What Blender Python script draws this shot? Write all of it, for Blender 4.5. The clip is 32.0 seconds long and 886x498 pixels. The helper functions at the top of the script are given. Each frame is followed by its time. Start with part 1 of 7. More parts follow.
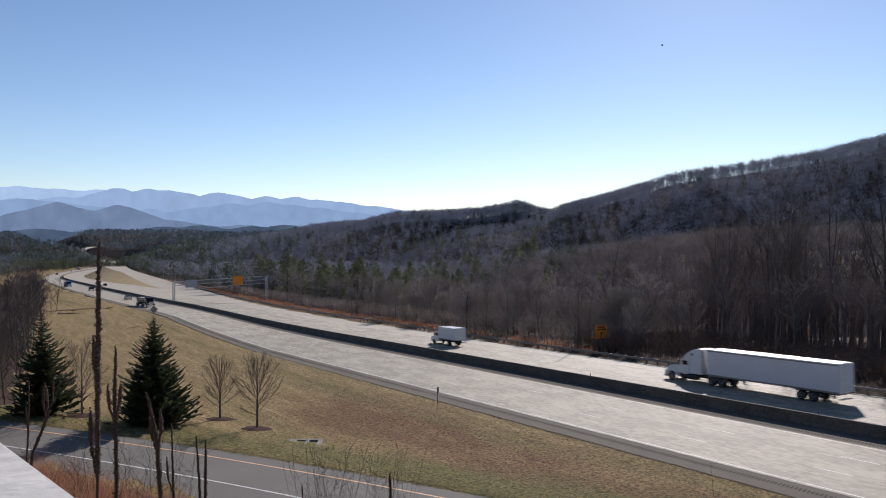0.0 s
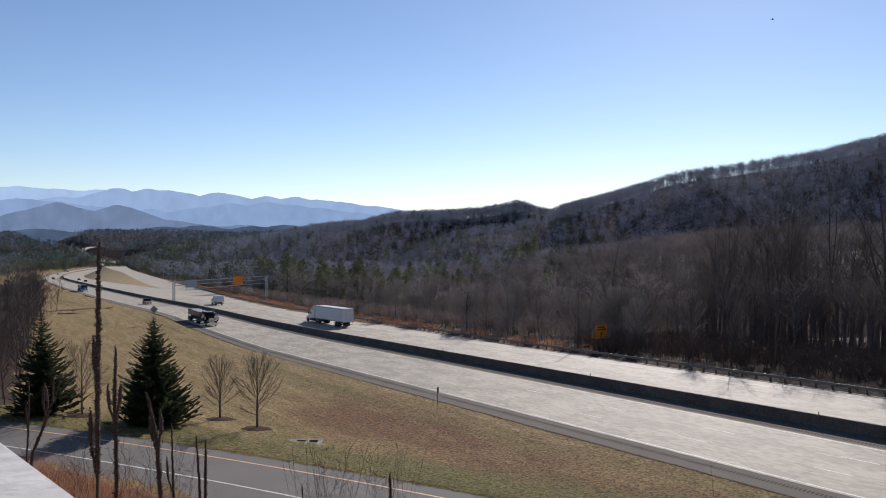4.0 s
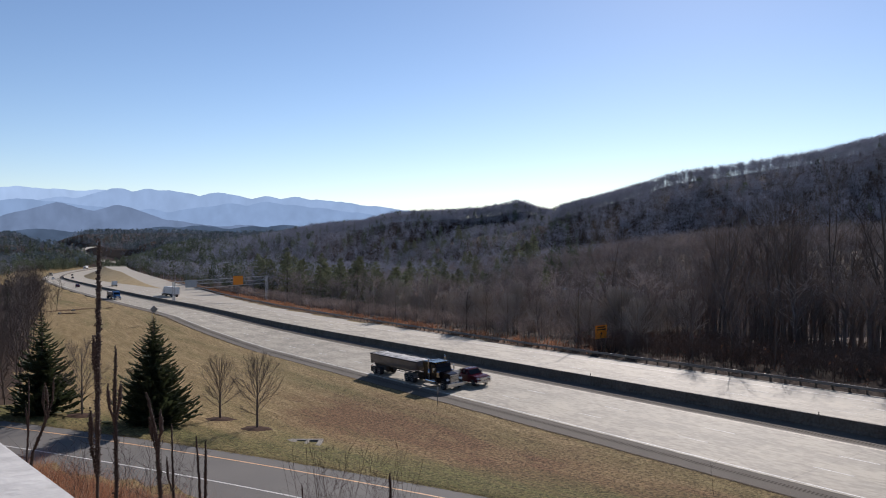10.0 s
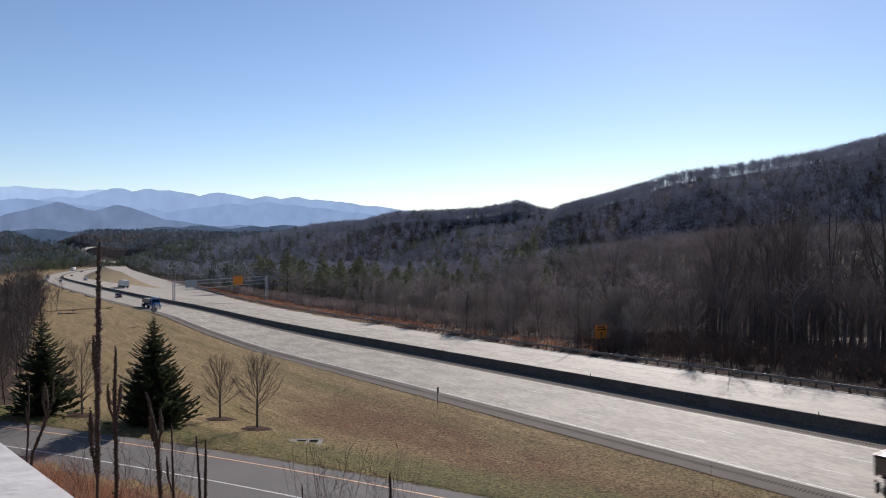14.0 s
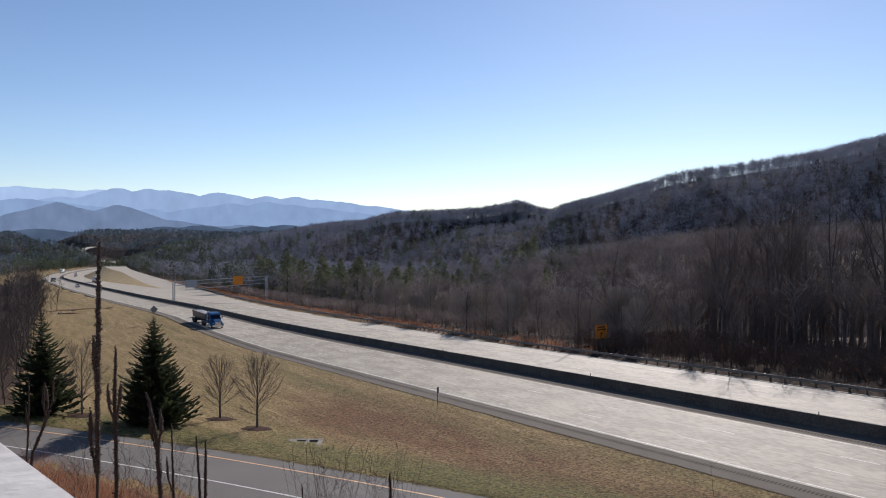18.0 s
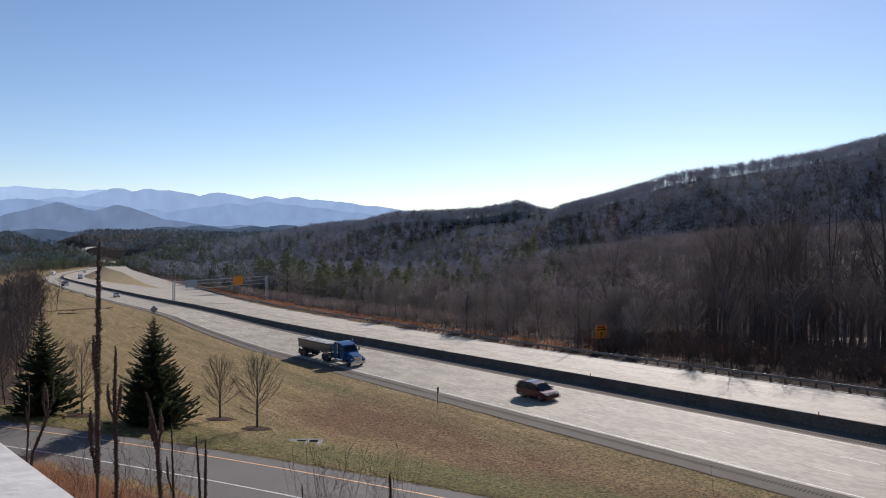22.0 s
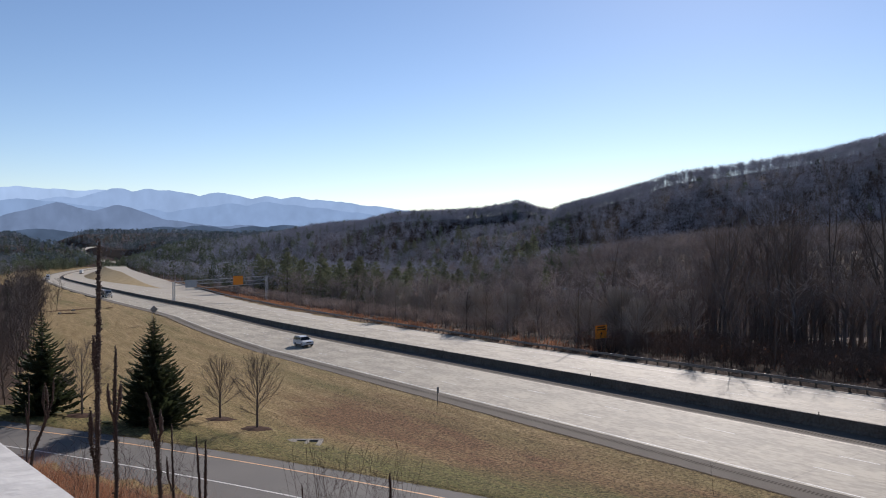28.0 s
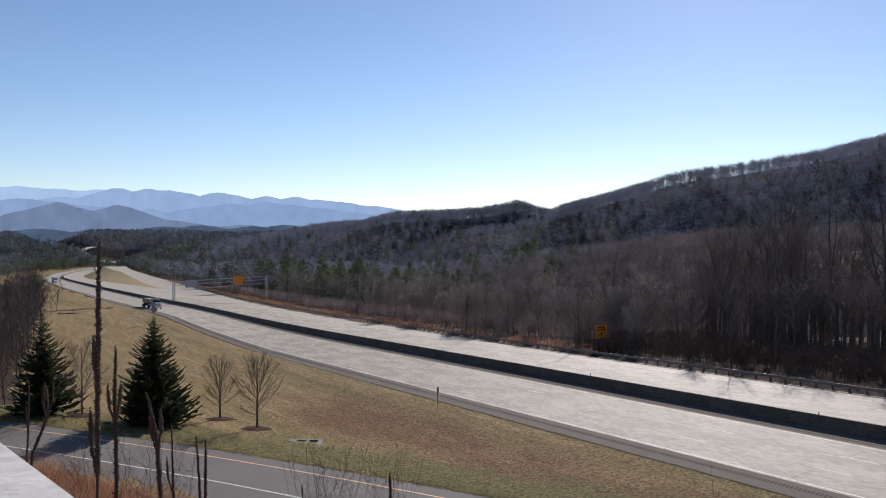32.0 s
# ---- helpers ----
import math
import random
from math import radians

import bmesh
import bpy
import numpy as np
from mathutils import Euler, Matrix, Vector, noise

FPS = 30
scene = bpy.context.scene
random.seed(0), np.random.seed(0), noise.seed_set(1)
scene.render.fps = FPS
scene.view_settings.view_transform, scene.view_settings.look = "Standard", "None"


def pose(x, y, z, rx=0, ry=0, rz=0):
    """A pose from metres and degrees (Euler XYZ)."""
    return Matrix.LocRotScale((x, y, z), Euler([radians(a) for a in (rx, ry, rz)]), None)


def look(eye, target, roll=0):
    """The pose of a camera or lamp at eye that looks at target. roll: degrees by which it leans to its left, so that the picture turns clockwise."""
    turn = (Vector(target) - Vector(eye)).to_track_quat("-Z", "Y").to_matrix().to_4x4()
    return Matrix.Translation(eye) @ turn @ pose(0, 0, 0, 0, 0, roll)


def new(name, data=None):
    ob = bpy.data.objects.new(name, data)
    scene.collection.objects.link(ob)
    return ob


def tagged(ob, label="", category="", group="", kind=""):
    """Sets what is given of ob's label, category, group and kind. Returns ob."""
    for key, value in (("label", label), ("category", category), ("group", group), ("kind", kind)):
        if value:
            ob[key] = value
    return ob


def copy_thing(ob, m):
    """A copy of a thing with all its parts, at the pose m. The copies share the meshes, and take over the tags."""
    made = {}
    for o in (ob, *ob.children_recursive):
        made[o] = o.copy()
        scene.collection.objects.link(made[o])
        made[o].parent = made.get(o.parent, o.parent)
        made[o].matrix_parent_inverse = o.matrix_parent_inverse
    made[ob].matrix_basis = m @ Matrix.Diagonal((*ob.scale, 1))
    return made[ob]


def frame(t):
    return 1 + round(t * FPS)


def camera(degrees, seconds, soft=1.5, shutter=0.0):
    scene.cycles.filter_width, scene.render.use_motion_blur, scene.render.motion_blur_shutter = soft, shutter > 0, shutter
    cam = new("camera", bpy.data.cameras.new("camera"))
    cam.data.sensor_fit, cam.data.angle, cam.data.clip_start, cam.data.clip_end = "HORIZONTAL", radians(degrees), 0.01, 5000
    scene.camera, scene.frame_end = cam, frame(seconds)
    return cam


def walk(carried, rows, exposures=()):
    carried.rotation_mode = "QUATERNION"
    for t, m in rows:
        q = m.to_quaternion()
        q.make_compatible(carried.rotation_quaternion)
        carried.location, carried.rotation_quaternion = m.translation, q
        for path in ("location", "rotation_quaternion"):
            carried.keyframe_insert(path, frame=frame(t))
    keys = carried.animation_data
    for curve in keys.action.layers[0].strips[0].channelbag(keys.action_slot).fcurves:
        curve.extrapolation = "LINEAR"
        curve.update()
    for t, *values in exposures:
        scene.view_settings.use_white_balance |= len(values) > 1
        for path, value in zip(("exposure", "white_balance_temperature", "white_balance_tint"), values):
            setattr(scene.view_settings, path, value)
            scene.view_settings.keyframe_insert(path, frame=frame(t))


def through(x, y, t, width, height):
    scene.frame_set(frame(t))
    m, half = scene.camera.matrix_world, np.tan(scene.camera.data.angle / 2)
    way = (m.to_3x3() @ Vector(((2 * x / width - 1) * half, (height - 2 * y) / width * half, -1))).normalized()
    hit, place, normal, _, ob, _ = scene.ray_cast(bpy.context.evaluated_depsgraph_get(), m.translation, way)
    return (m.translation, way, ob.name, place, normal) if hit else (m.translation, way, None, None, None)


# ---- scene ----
# ---- camera ----
cam = camera(58.5, 32.0, 1.0, 0.5)
EYE = pose(0, 0, 18.0, 88.32, 0, -33.27)
walk(cam, [(0, EYE), (32, EYE)], [(0, 0.4, 5950, 15), (32, 0.4, 5950, 15)])

# ---- world, sun, exposure ----
SUN_AZ, SUN_EL = 52.5, 26.5          # degrees clockwise from +y, and up
world = bpy.data.worlds.new("sky")
scene.world = world
world.use_nodes = True
wt = world.node_tree
sky = wt.nodes.new("ShaderNodeTexSky")
sky.sky_type, sky.sun_disc = "NISHITA", False
sky.sun_elevation, sky.sun_rotation = radians(SUN_EL), radians(SUN_AZ)
sky.altitude, sky.air_density, sky.dust_density, sky.ozone_density = 800, 0.85, 0.15, 1.3
wt.links.new(sky.outputs[0], wt.nodes["Background"].inputs[0])
wt.nodes["Background"].inputs[1].default_value = 0.075
sun = new("sun", bpy.data.lights.new("sun", "SUN"))
sun.data.energy, sun.data.angle, sun.data.color = 4.4, radians(0.5), (1.0, 0.9, 0.78)
_a, _e = radians(SUN_AZ), radians(SUN_EL)
sun.matrix_world = look((math.sin(_a) * math.cos(_e) * 100, math.cos(_a) * math.cos(_e) * 100, math.sin(_e) * 100), (0, 0, 0))


# ---- materials ----
def mat(name, color, rough=0.8, metal=0.0, dark=None, scale=8.0, fine=60.0, bump=0.2, amount=0.5, vary=0.0, island=False, spec=0.5, stretch=(1, 1, 1), tone=False, through=0.0):
    """A surface with variation at two scales, grain bump and, if asked, a shade of its own for every object, island or tree, and light that passes through it."""
    m = bpy.data.materials.new(name)
    m.use_nodes = True
    nt = m.node_tree
    b = nt.nodes["Principled BSDF"]
    b.inputs["Roughness"].default_value, b.inputs["Metallic"].default_value = rough, metal
    b.inputs["Specular IOR Level"].default_value = spec
    if dark is None:
        dark = tuple(c * 0.6 for c in color)
    geo = nt.nodes.new("ShaderNodeNewGeometry")
    mp = nt.nodes.new("ShaderNodeMapping")
    mp.inputs["Scale"].default_value = stretch
    src = geo.outputs["Position"]
    if vary == 0 or not island:
        tc = nt.nodes.new("ShaderNodeTexCoord")
        src = tc.outputs["Object"]
    nt.links.new(src, mp.inputs[0])
    big = nt.nodes.new("ShaderNodeTexNoise")
    big.inputs["Scale"].default_value, big.inputs["Detail"].default_value = 1 / scale, 4
    small = nt.nodes.new("ShaderNodeTexNoise")
    small.inputs["Scale"].default_value, small.inputs["Detail"].default_value = fine, 3
    nt.links.new(mp.outputs[0], big.inputs["Vector"])
    nt.links.new(mp.outputs[0], small.inputs["Vector"])
    add = nt.nodes.new("ShaderNodeMath")
    add.operation = "ADD"
    nt.links.new(big.outputs[0], add.inputs[0])
    nt.links.new(small.outputs[0], add.inputs[1])
    ramp = nt.nodes.new("ShaderNodeMapRange")
    ramp.inputs["From Min"].default_value, ramp.inputs["From Max"].default_value = 1 - amount, 1 + amount
    nt.links.new(add.outputs[0], ramp.inputs[0])
    mix = nt.nodes.new("ShaderNodeMix")
    mix.data_type = "RGBA"
    mix.inputs["A"].default_value, mix.inputs["B"].default_value = (*dark, 1), (*color, 1)
    nt.links.new(ramp.outputs[0], mix.inputs["Factor"])
    out = mix.outputs["Result"]
    if vary > 0:
        hsv = nt.nodes.new("ShaderNodeHueSaturation")
        val = nt.nodes.new("ShaderNodeMapRange")
        val.inputs["To Min"].default_value, val.inputs["To Max"].default_value = 1 - vary, 1 + vary
        if tone:
            own = nt.nodes.new("ShaderNodeAttribute")
            own.attribute_name = "tone"
            nt.links.new(own.outputs["Fac"], val.inputs[0])
        elif island:
            nt.links.new(geo.outputs["Random Per Island"], val.inputs[0])
        else:
            oi = nt.nodes.new("ShaderNodeObjectInfo")
            nt.links.new(oi.outputs["Random"], val.inputs[0])
        nt.links.new(val.outputs[0], hsv.inputs["Value"])
        nt.links.new(out, hsv.inputs["Color"])
        out = hsv.outputs[0]
    nt.links.new(out, b.inputs["Base Color"])
    if bump > 0:
        bn = nt.nodes.new("ShaderNodeBump")
        bn.inputs["Strength"].default_value, bn.inputs["Distance"].default_value = bump, 0.02
        nt.links.new(small.outputs[0], bn.inputs["Height"])
        nt.links.new(bn.outputs[0], b.inputs["Normal"])
    if through > 0:
        tr = nt.nodes.new("ShaderNodeBsdfTranslucent")
        nt.links.new(out, tr.inputs["Color"])
        mixed = nt.nodes.new("ShaderNodeMixShader")
        mixed.inputs[0].default_value = through
        nt.links.new(b.outputs[0], mixed.inputs[1])
        nt.links.new(tr.outputs[0], mixed.inputs[2])
        nt.links.new(mixed.outputs[0], nt.nodes["Material Output"].inputs["Surface"])
    return m


def glow(name, color, strength):
    m = bpy.data.materials.new(name)
    m.use_nodes = True
    b = m.node_tree.nodes["Principled BSDF"]
    b.inputs["Base Color"].default_value = (0, 0, 0, 1)
    b.inputs["Emission Color"].default_value = (*color, 1)
    b.inputs["Emission Strength"].default_value = strength
    b.inputs["Specular IOR Level"].default_value = 0
    return m


M_CONC = mat("concrete_lane", (0.36, 0.316, 0.236), 0.8, dark=(0.25, 0.217, 0.163), scale=5, fine=25, bump=0.1, amount=0.35, vary=0.07)
M_SHOULDER = mat("asphalt_shoulder", (0.16, 0.137, 0.108), 0.95, dark=(0.097, 0.083, 0.066), scale=6, fine=40, bump=0.25, amount=0.4, spec=0.2)
M_RAMP = mat("ramp_asphalt", (0.15, 0.136, 0.118), 0.9, dark=(0.1, 0.091, 0.079), scale=6, fine=40, bump=0.25, amount=0.4)
M_GROOVE = mat("rumble_groove", (0.105, 0.088, 0.069), 0.95, bump=0, spec=0.05)
M_DIRT = mat("edge_dirt", (0.15, 0.108, 0.066), 0.95, dark=(0.06, 0.043, 0.027), scale=0.8, fine=6, bump=0.6, amount=0.25, spec=0.1)
M_FADED = mat("faded_yellow_paint", (0.55, 0.47, 0.33), 0.7, dark=(0.36, 0.31, 0.22), scale=1.2, fine=9, bump=0.05, amount=0.3)
M_WHITE = mat("white_paint", (0.7, 0.68, 0.63), 0.7, dark=(0.42, 0.4, 0.36), scale=1.2, fine=9, bump=0.05, amount=0.3)
M_YELLOW = mat("yellow_paint", (0.75, 0.42, 0.16), 0.6, dark=(0.6, 0.36, 0.18), scale=2, fine=20, bump=0.05)
M_BARRIER = mat("barrier_concrete", (0.165, 0.145, 0.115), 0.9, dark=(0.075, 0.066, 0.053), scale=2, fine=4, bump=0.3, spec=0.2, amount=0.3)
M_GALV = mat("galvanised_steel", (0.27, 0.255, 0.24), 0.42, metal=0.6, dark=(0.14, 0.13, 0.12), scale=2, fine=30, bump=0.05)
M_WOODPOST = mat("weathered_post", (0.2, 0.15, 0.1), 0.9, scale=0.4, fine=20, bump=0.4)


def turf_material():
    """Winter turf: tan, red-brown and olive patches with a strong fine grain, mown in swaths."""
    m = bpy.data.materials.new("winter_turf")
    m.use_nodes = True
    nt = m.node_tree
    b = nt.nodes["Principled BSDF"]
    b.inputs["Roughness"].default_value, b.inputs["Specular IOR Level"].default_value = 0.95, 0.08
    tc = nt.nodes.new("ShaderNodeTexCoord")
    mp = nt.nodes.new("ShaderNodeMapping")
    mp.inputs["Scale"].default_value, mp.inputs["Rotation"].default_value = (1.0, 0.35, 1.0), (0, 0, radians(60))
    nt.links.new(tc.outputs["Object"], mp.inputs[0])

    def noise_node(scale, detail, rough, src):
        n = nt.nodes.new("ShaderNodeTexNoise")
        n.inputs["Scale"].default_value, n.inputs["Detail"].default_value, n.inputs["Roughness"].default_value = scale, detail, rough
        nt.links.new(src, n.inputs["Vector"])
        return n.outputs[0]

    def blend(a, c, fac, lo, hi):
        mr = nt.nodes.new("ShaderNodeMapRange")
        mr.inputs["From Min"].default_value, mr.inputs["From Max"].default_value = lo, hi
        nt.links.new(fac, mr.inputs[0])
        mx = nt.nodes.new("ShaderNodeMix")
        mx.data_type = "RGBA"
        nt.links.new(mr.outputs[0], mx.inputs["Factor"])
        for slot, val in (("A", a), ("B", c)):
            if isinstance(val, tuple):
                mx.inputs[slot].default_value = (*val, 1)
            else:
                nt.links.new(val, mx.inputs[slot])
        return mx.outputs["Result"]

    straight, swath = tc.outputs["Object"], mp.outputs[0]
    # metres along and across the highway, drawn out along the mower's rounds
    lane = nt.nodes.new("ShaderNodeAttribute")
    lane.attribute_name = "lane"
    rounds = nt.nodes.new("ShaderNodeMapping")
    rounds.inputs["Scale"].default_value = (0.1, 1.0, 1.0)
    nt.links.new(lane.outputs["Vector"], rounds.inputs[0])
    mown = rounds.outputs[0]

    def mask(name):
        a = nt.nodes.new("ShaderNodeAttribute")
        a.attribute_name = name
        return a.outputs["Fac"]

    def times(a, c):
        mul = nt.nodes.new("ShaderNodeMath")
        mul.operation = "MULTIPLY"
        nt.links.new(a, mul.inputs[0])
        nt.links.new(c, mul.inputs[1])
        return mul.outputs[0]

    fine = noise_node(4.0, 8, 0.8, straight)
    tan = blend((0.075, 0.051, 0.021), (0.33, 0.235, 0.105), fine, 0.41, 0.59)
    pale = blend((0.13, 0.091, 0.04), (0.46, 0.345, 0.17), fine, 0.41, 0.59)
    red = blend((0.04, 0.022, 0.01), (0.24, 0.135, 0.065), fine, 0.41, 0.59)
    green = blend((0.028, 0.027, 0.009), (0.175, 0.158, 0.052), fine, 0.41, 0.59)
    col = blend(tan, pale, noise_node(0.9, 7, 0.75, mown), 0.46, 0.66)
    col = blend(col, red, times(mask("rust"), noise_node(0.3, 6, 0.7, swath)), 0.2, 0.5)
    col = blend(col, red, noise_node(0.8, 6, 0.75, mown), 0.54, 0.8)
    col = blend(col, green, noise_node(0.12, 6, 0.7, mown), 0.5, 0.75)
    # greener turf where the ground stays damp
    col = blend(col, green, times(mask("lush"), noise_node(0.35, 6, 0.7, mown)), 0.22, 0.52)
    nt.links.new(col, b.inputs["Base Color"])
    bn = nt.nodes.new("ShaderNodeBump")
    bn.inputs["Strength"].default_value, bn.inputs["Distance"].default_value = 0.8, 0.06
    nt.links.new(noise_node(6.0, 7, 0.8, straight), bn.inputs["Height"])
    nt.links.new(bn.outputs[0], b.inputs["Normal"])
    return m


M_GRASS = turf_material()
M_BARK = mat("bark", (0.2, 0.16, 0.13), 0.95, dark=(0.085, 0.067, 0.055), scale=1.5, fine=8, bump=0.6, vary=0.35, spec=0.1)
M_NEEDLE = mat("spruce_needles", (0.075, 0.09, 0.042), 0.85, dark=(0.032, 0.042, 0.02), scale=1, fine=6, bump=0.3, spec=0.2, through=0.25)
M_LITTER = mat("leaf_litter", (0.075, 0.05, 0.035), 0.95, dark=(0.03, 0.021, 0.016), scale=12, fine=1.5, bump=0.8, amount=0.25, spec=0.04)
M_DRYGRASS = mat("dry_broom_grass", (0.2, 0.125, 0.078), 0.95, dark=(0.09, 0.058, 0.037), scale=3, fine=5, bump=0.6, spec=0.05)
M_TWIG = mat("twigs", (0.22, 0.175, 0.15), 0.95, dark=(0.11, 0.088, 0.075), scale=4, fine=3, bump=0, vary=0.35, spec=0.1, through=0.08)
M_EDGETWIG = mat("edge_twigs", (0.17, 0.135, 0.118), 0.95, dark=(0.08, 0.064, 0.056), scale=4, fine=3, bump=0, vary=0.4, spec=0.1, through=0.05)
M_PALETWIG = mat("pale_twigs", (0.48, 0.42, 0.36), 0.95, dark=(0.3, 0.26, 0.225), scale=4, fine=3, bump=0, vary=0.25, spec=0.1, through=0.2)
M_DEADLEAF = mat("dead_leaves", (0.3, 0.125, 0.07), 0.8, dark=(0.16, 0.065, 0.04), scale=2, fine=3, bump=0, vary=0.5, island=True, spec=0.3, through=0.35)
M_THICKET = mat("thicket_stems", (0.19, 0.13, 0.098), 0.95, dark=(0.08, 0.055, 0.042), scale=10, fine=0.8, bump=0, vary=0.45, island=True, spec=0.05)
M_BRUSH = mat("brush_stems", (0.4, 0.325, 0.275), 0.95, dark=(0.2, 0.16, 0.135), scale=10, fine=0.8, bump=0, vary=0.5, tone=True, island=True, spec=0.05, through=0.12)
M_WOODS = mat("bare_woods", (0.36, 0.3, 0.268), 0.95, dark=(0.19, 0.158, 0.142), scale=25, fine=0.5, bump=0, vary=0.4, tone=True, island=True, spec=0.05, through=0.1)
# far woods: the air's blue haze is mixed into both base colours below
M_HAZEHILL = mat("hillside_woods", (0.4, 0.392, 0.438), 0.95, dark=(0.25, 0.245, 0.275), scale=60, fine=0.05, bump=0, vary=0.25, tone=True, island=True, spec=0.05, through=0.08)
M_HAZEPINES = mat("distant_pine_woods", (0.155, 0.19, 0.19), 0.9, dark=(0.085, 0.105, 0.108), scale=30, fine=0.8, bump=0, vary=0.45, tone=True, island=True, spec=0.08, through=0.1)
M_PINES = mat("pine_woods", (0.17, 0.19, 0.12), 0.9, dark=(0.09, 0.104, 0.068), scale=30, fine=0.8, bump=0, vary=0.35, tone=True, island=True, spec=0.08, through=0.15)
M_PINE = mat("pine_needles", (0.23, 0.24, 0.145), 0.8, dark=(0.12, 0.128, 0.08), scale=3, fine=2, bump=0, vary=0.3, spec=0.15, through=0.3)
M_VERGE = mat("verge_grass", (0.44, 0.34, 0.19), 0.95, dark=(0.28, 0.21, 0.11), scale=6, fine=1.2, bump=0.4, amount=0.3, spec=0.05)
M_SLAB = mat("concrete_slab", (0.345, 0.303, 0.222), 0.8, dark=(0.212, 0.184, 0.134), scale=2.6, fine=2.2, bump=0.12, amount=0.15, vary=0.06, stretch=(1.4, 0.5, 1))


# ---- the highway's line ----
KS = (0, 130, 200, 270, 350, 450, 550, 700, 850, 1100)
K_HEAD = (0, 0, 0.081, 0.0405, 0.034, 0.0447, 0.0668, 0.0876, 0.169, 0.3403)
K_GRADE = (-0.03857, -0.03857, -0.0405, -0.04235, -0.03565, -0.03577, -0.04156, -0.04256, -0.03167, -0.02582)
K_CROSS = (0.0444, 0.0444, -0.0553, -0.0291, -0.0204, -0.006, -0.0024, -0.0018, -0.0077, -0.0198)
RS = np.arange(-860, 1500, 2.0)
R_HEAD = np.interp(RS, KS, K_HEAD)
R_CROSS = np.interp(RS, KS, K_CROSS)
_i0 = int(np.searchsorted(RS, 0))
RX = np.cumsum(np.sin(R_HEAD)) * 2
RY = np.cumsum(np.cos(R_HEAD)) * 2
RZ = np.cumsum(np.interp(RS, KS, K_GRADE)) * 2
RX += 63.65 - RX[_i0]
RY -= RY[_i0]
RZ += 2.314 - RZ[_i0]
FAR_FALL = -0.02


EDGE_S = (0, 100, 150, 230, 270, 327, 440, 500, 630, 820, 1072)
EDGE_D = (33.1, 33.1, 35.6, 36.5, 40.0, 46.0, 60.0, 64.0, 74.0, 82.0, 52.0)


def edge_d(s):
    """Side place of the guardrail, which swings out with the far ramp."""
    return np.interp(s, EDGE_S, EDGE_D)


def rp(s, d, h=0.0):
    """A point of the highway: s metres along it, d metres right of the near edge line, h above the paving. The barrier stands at d = 14."""
    hd, dd = np.interp(s, RS, R_HEAD), d - 14
    cr = np.interp(s, RS, R_CROSS) if dd < 0 else FAR_FALL
    return Vector((np.interp(s, RS, RX) + math.cos(hd) * dd, np.interp(s, RS, RY) - math.sin(hd) * dd, np.interp(s, RS, RZ) + cr * dd + h))


# the ramp: its yellow line, by metres along it
PS = np.arange(-70, 260, 2.0)
P_HEAD = -0.5415 - 0.3279 * np.clip(PS, -40, 60) / 100
_i1 = int(np.searchsorted(PS, 0))
PX = np.cumsum(np.sin(P_HEAD)) * 2
PY = np.cumsum(np.cos(P_HEAD)) * 2
PX += 15.05 - PX[_i1]
PY += 65.08 - PY[_i1]
PZ = 0.2866 - 0.0074 * PS


def pp(s, d, h=0.0):
    hd = np.interp(s, PS, P_HEAD)
    return Vector((np.interp(s, PS, PX) + math.cos(hd) * d, np.interp(s, PS, PY) - math.sin(hd) * d, np.interp(s, PS, PZ) + h))


# ---- the ground's height ----
def sstep(a, b, v):
    t = np.clip((v - a) / (b - a), 0, 1)
    return t * t * (3 - 2 * t)


# crest lines of the wooded ridges: x, y, height, half width
RIDGES = (
    ((870, 330, 121.1, 190), (825, 429, 99.7, 190), (788, 479, 84.6, 190), (728, 538, 71.7, 180), (680, 574, 63.8, 170), (626, 604, 45.0, 150), (595, 624, 35.5, 130), (576, 639, 29.4, 120), (558, 655, 18.6, 110), (536, 686, 9.0, 100)),
    ((642, 711, 22.9, 70), (619, 727, 27.7, 60), (606, 737, 32.7, 60), (595, 745, 36.8, 60), (582, 756, 32.7, 60), (562, 775, 27.8, 70), (530, 813, 25.4, 110), (498, 867, 23.0, 130), (465, 897, 13.3, 140), (435, 934, 9.4, 140), (419, 968, -4.6, 140), (401, 1003, -2.0, 130), (381, 1032, -8.2, 130)),
    ((330, 150, 8, 90), (360, 260, 6, 90), (380, 360, -4, 90), (400, 470, -14, 90)),
    ((1100, 1200, 20, 220), (700, 1450, 0, 220), (520, 1560, -6, 130)),
    ((-150, 620, -18, 110), (-190, 900, -18, 130), (-180, 1200, -22, 140), (-120, 1700, -28, 150)),
    ((292, 1318, -20, 60), (350, 1296, -15, 55), (440, 1276, -18, 70)),
    ((400, 1704, -10, 70), (500, 1680, -14, 70), (640, 1629, -6, 90)),
    ((180, 1489, -20, 60), (120, 1500, -14, 60), (20, 1499, -18, 80)),
    ((-60, 2300, -14, 250), (250, 2500, -8, 250), (600, 2600, -4, 300)),
)


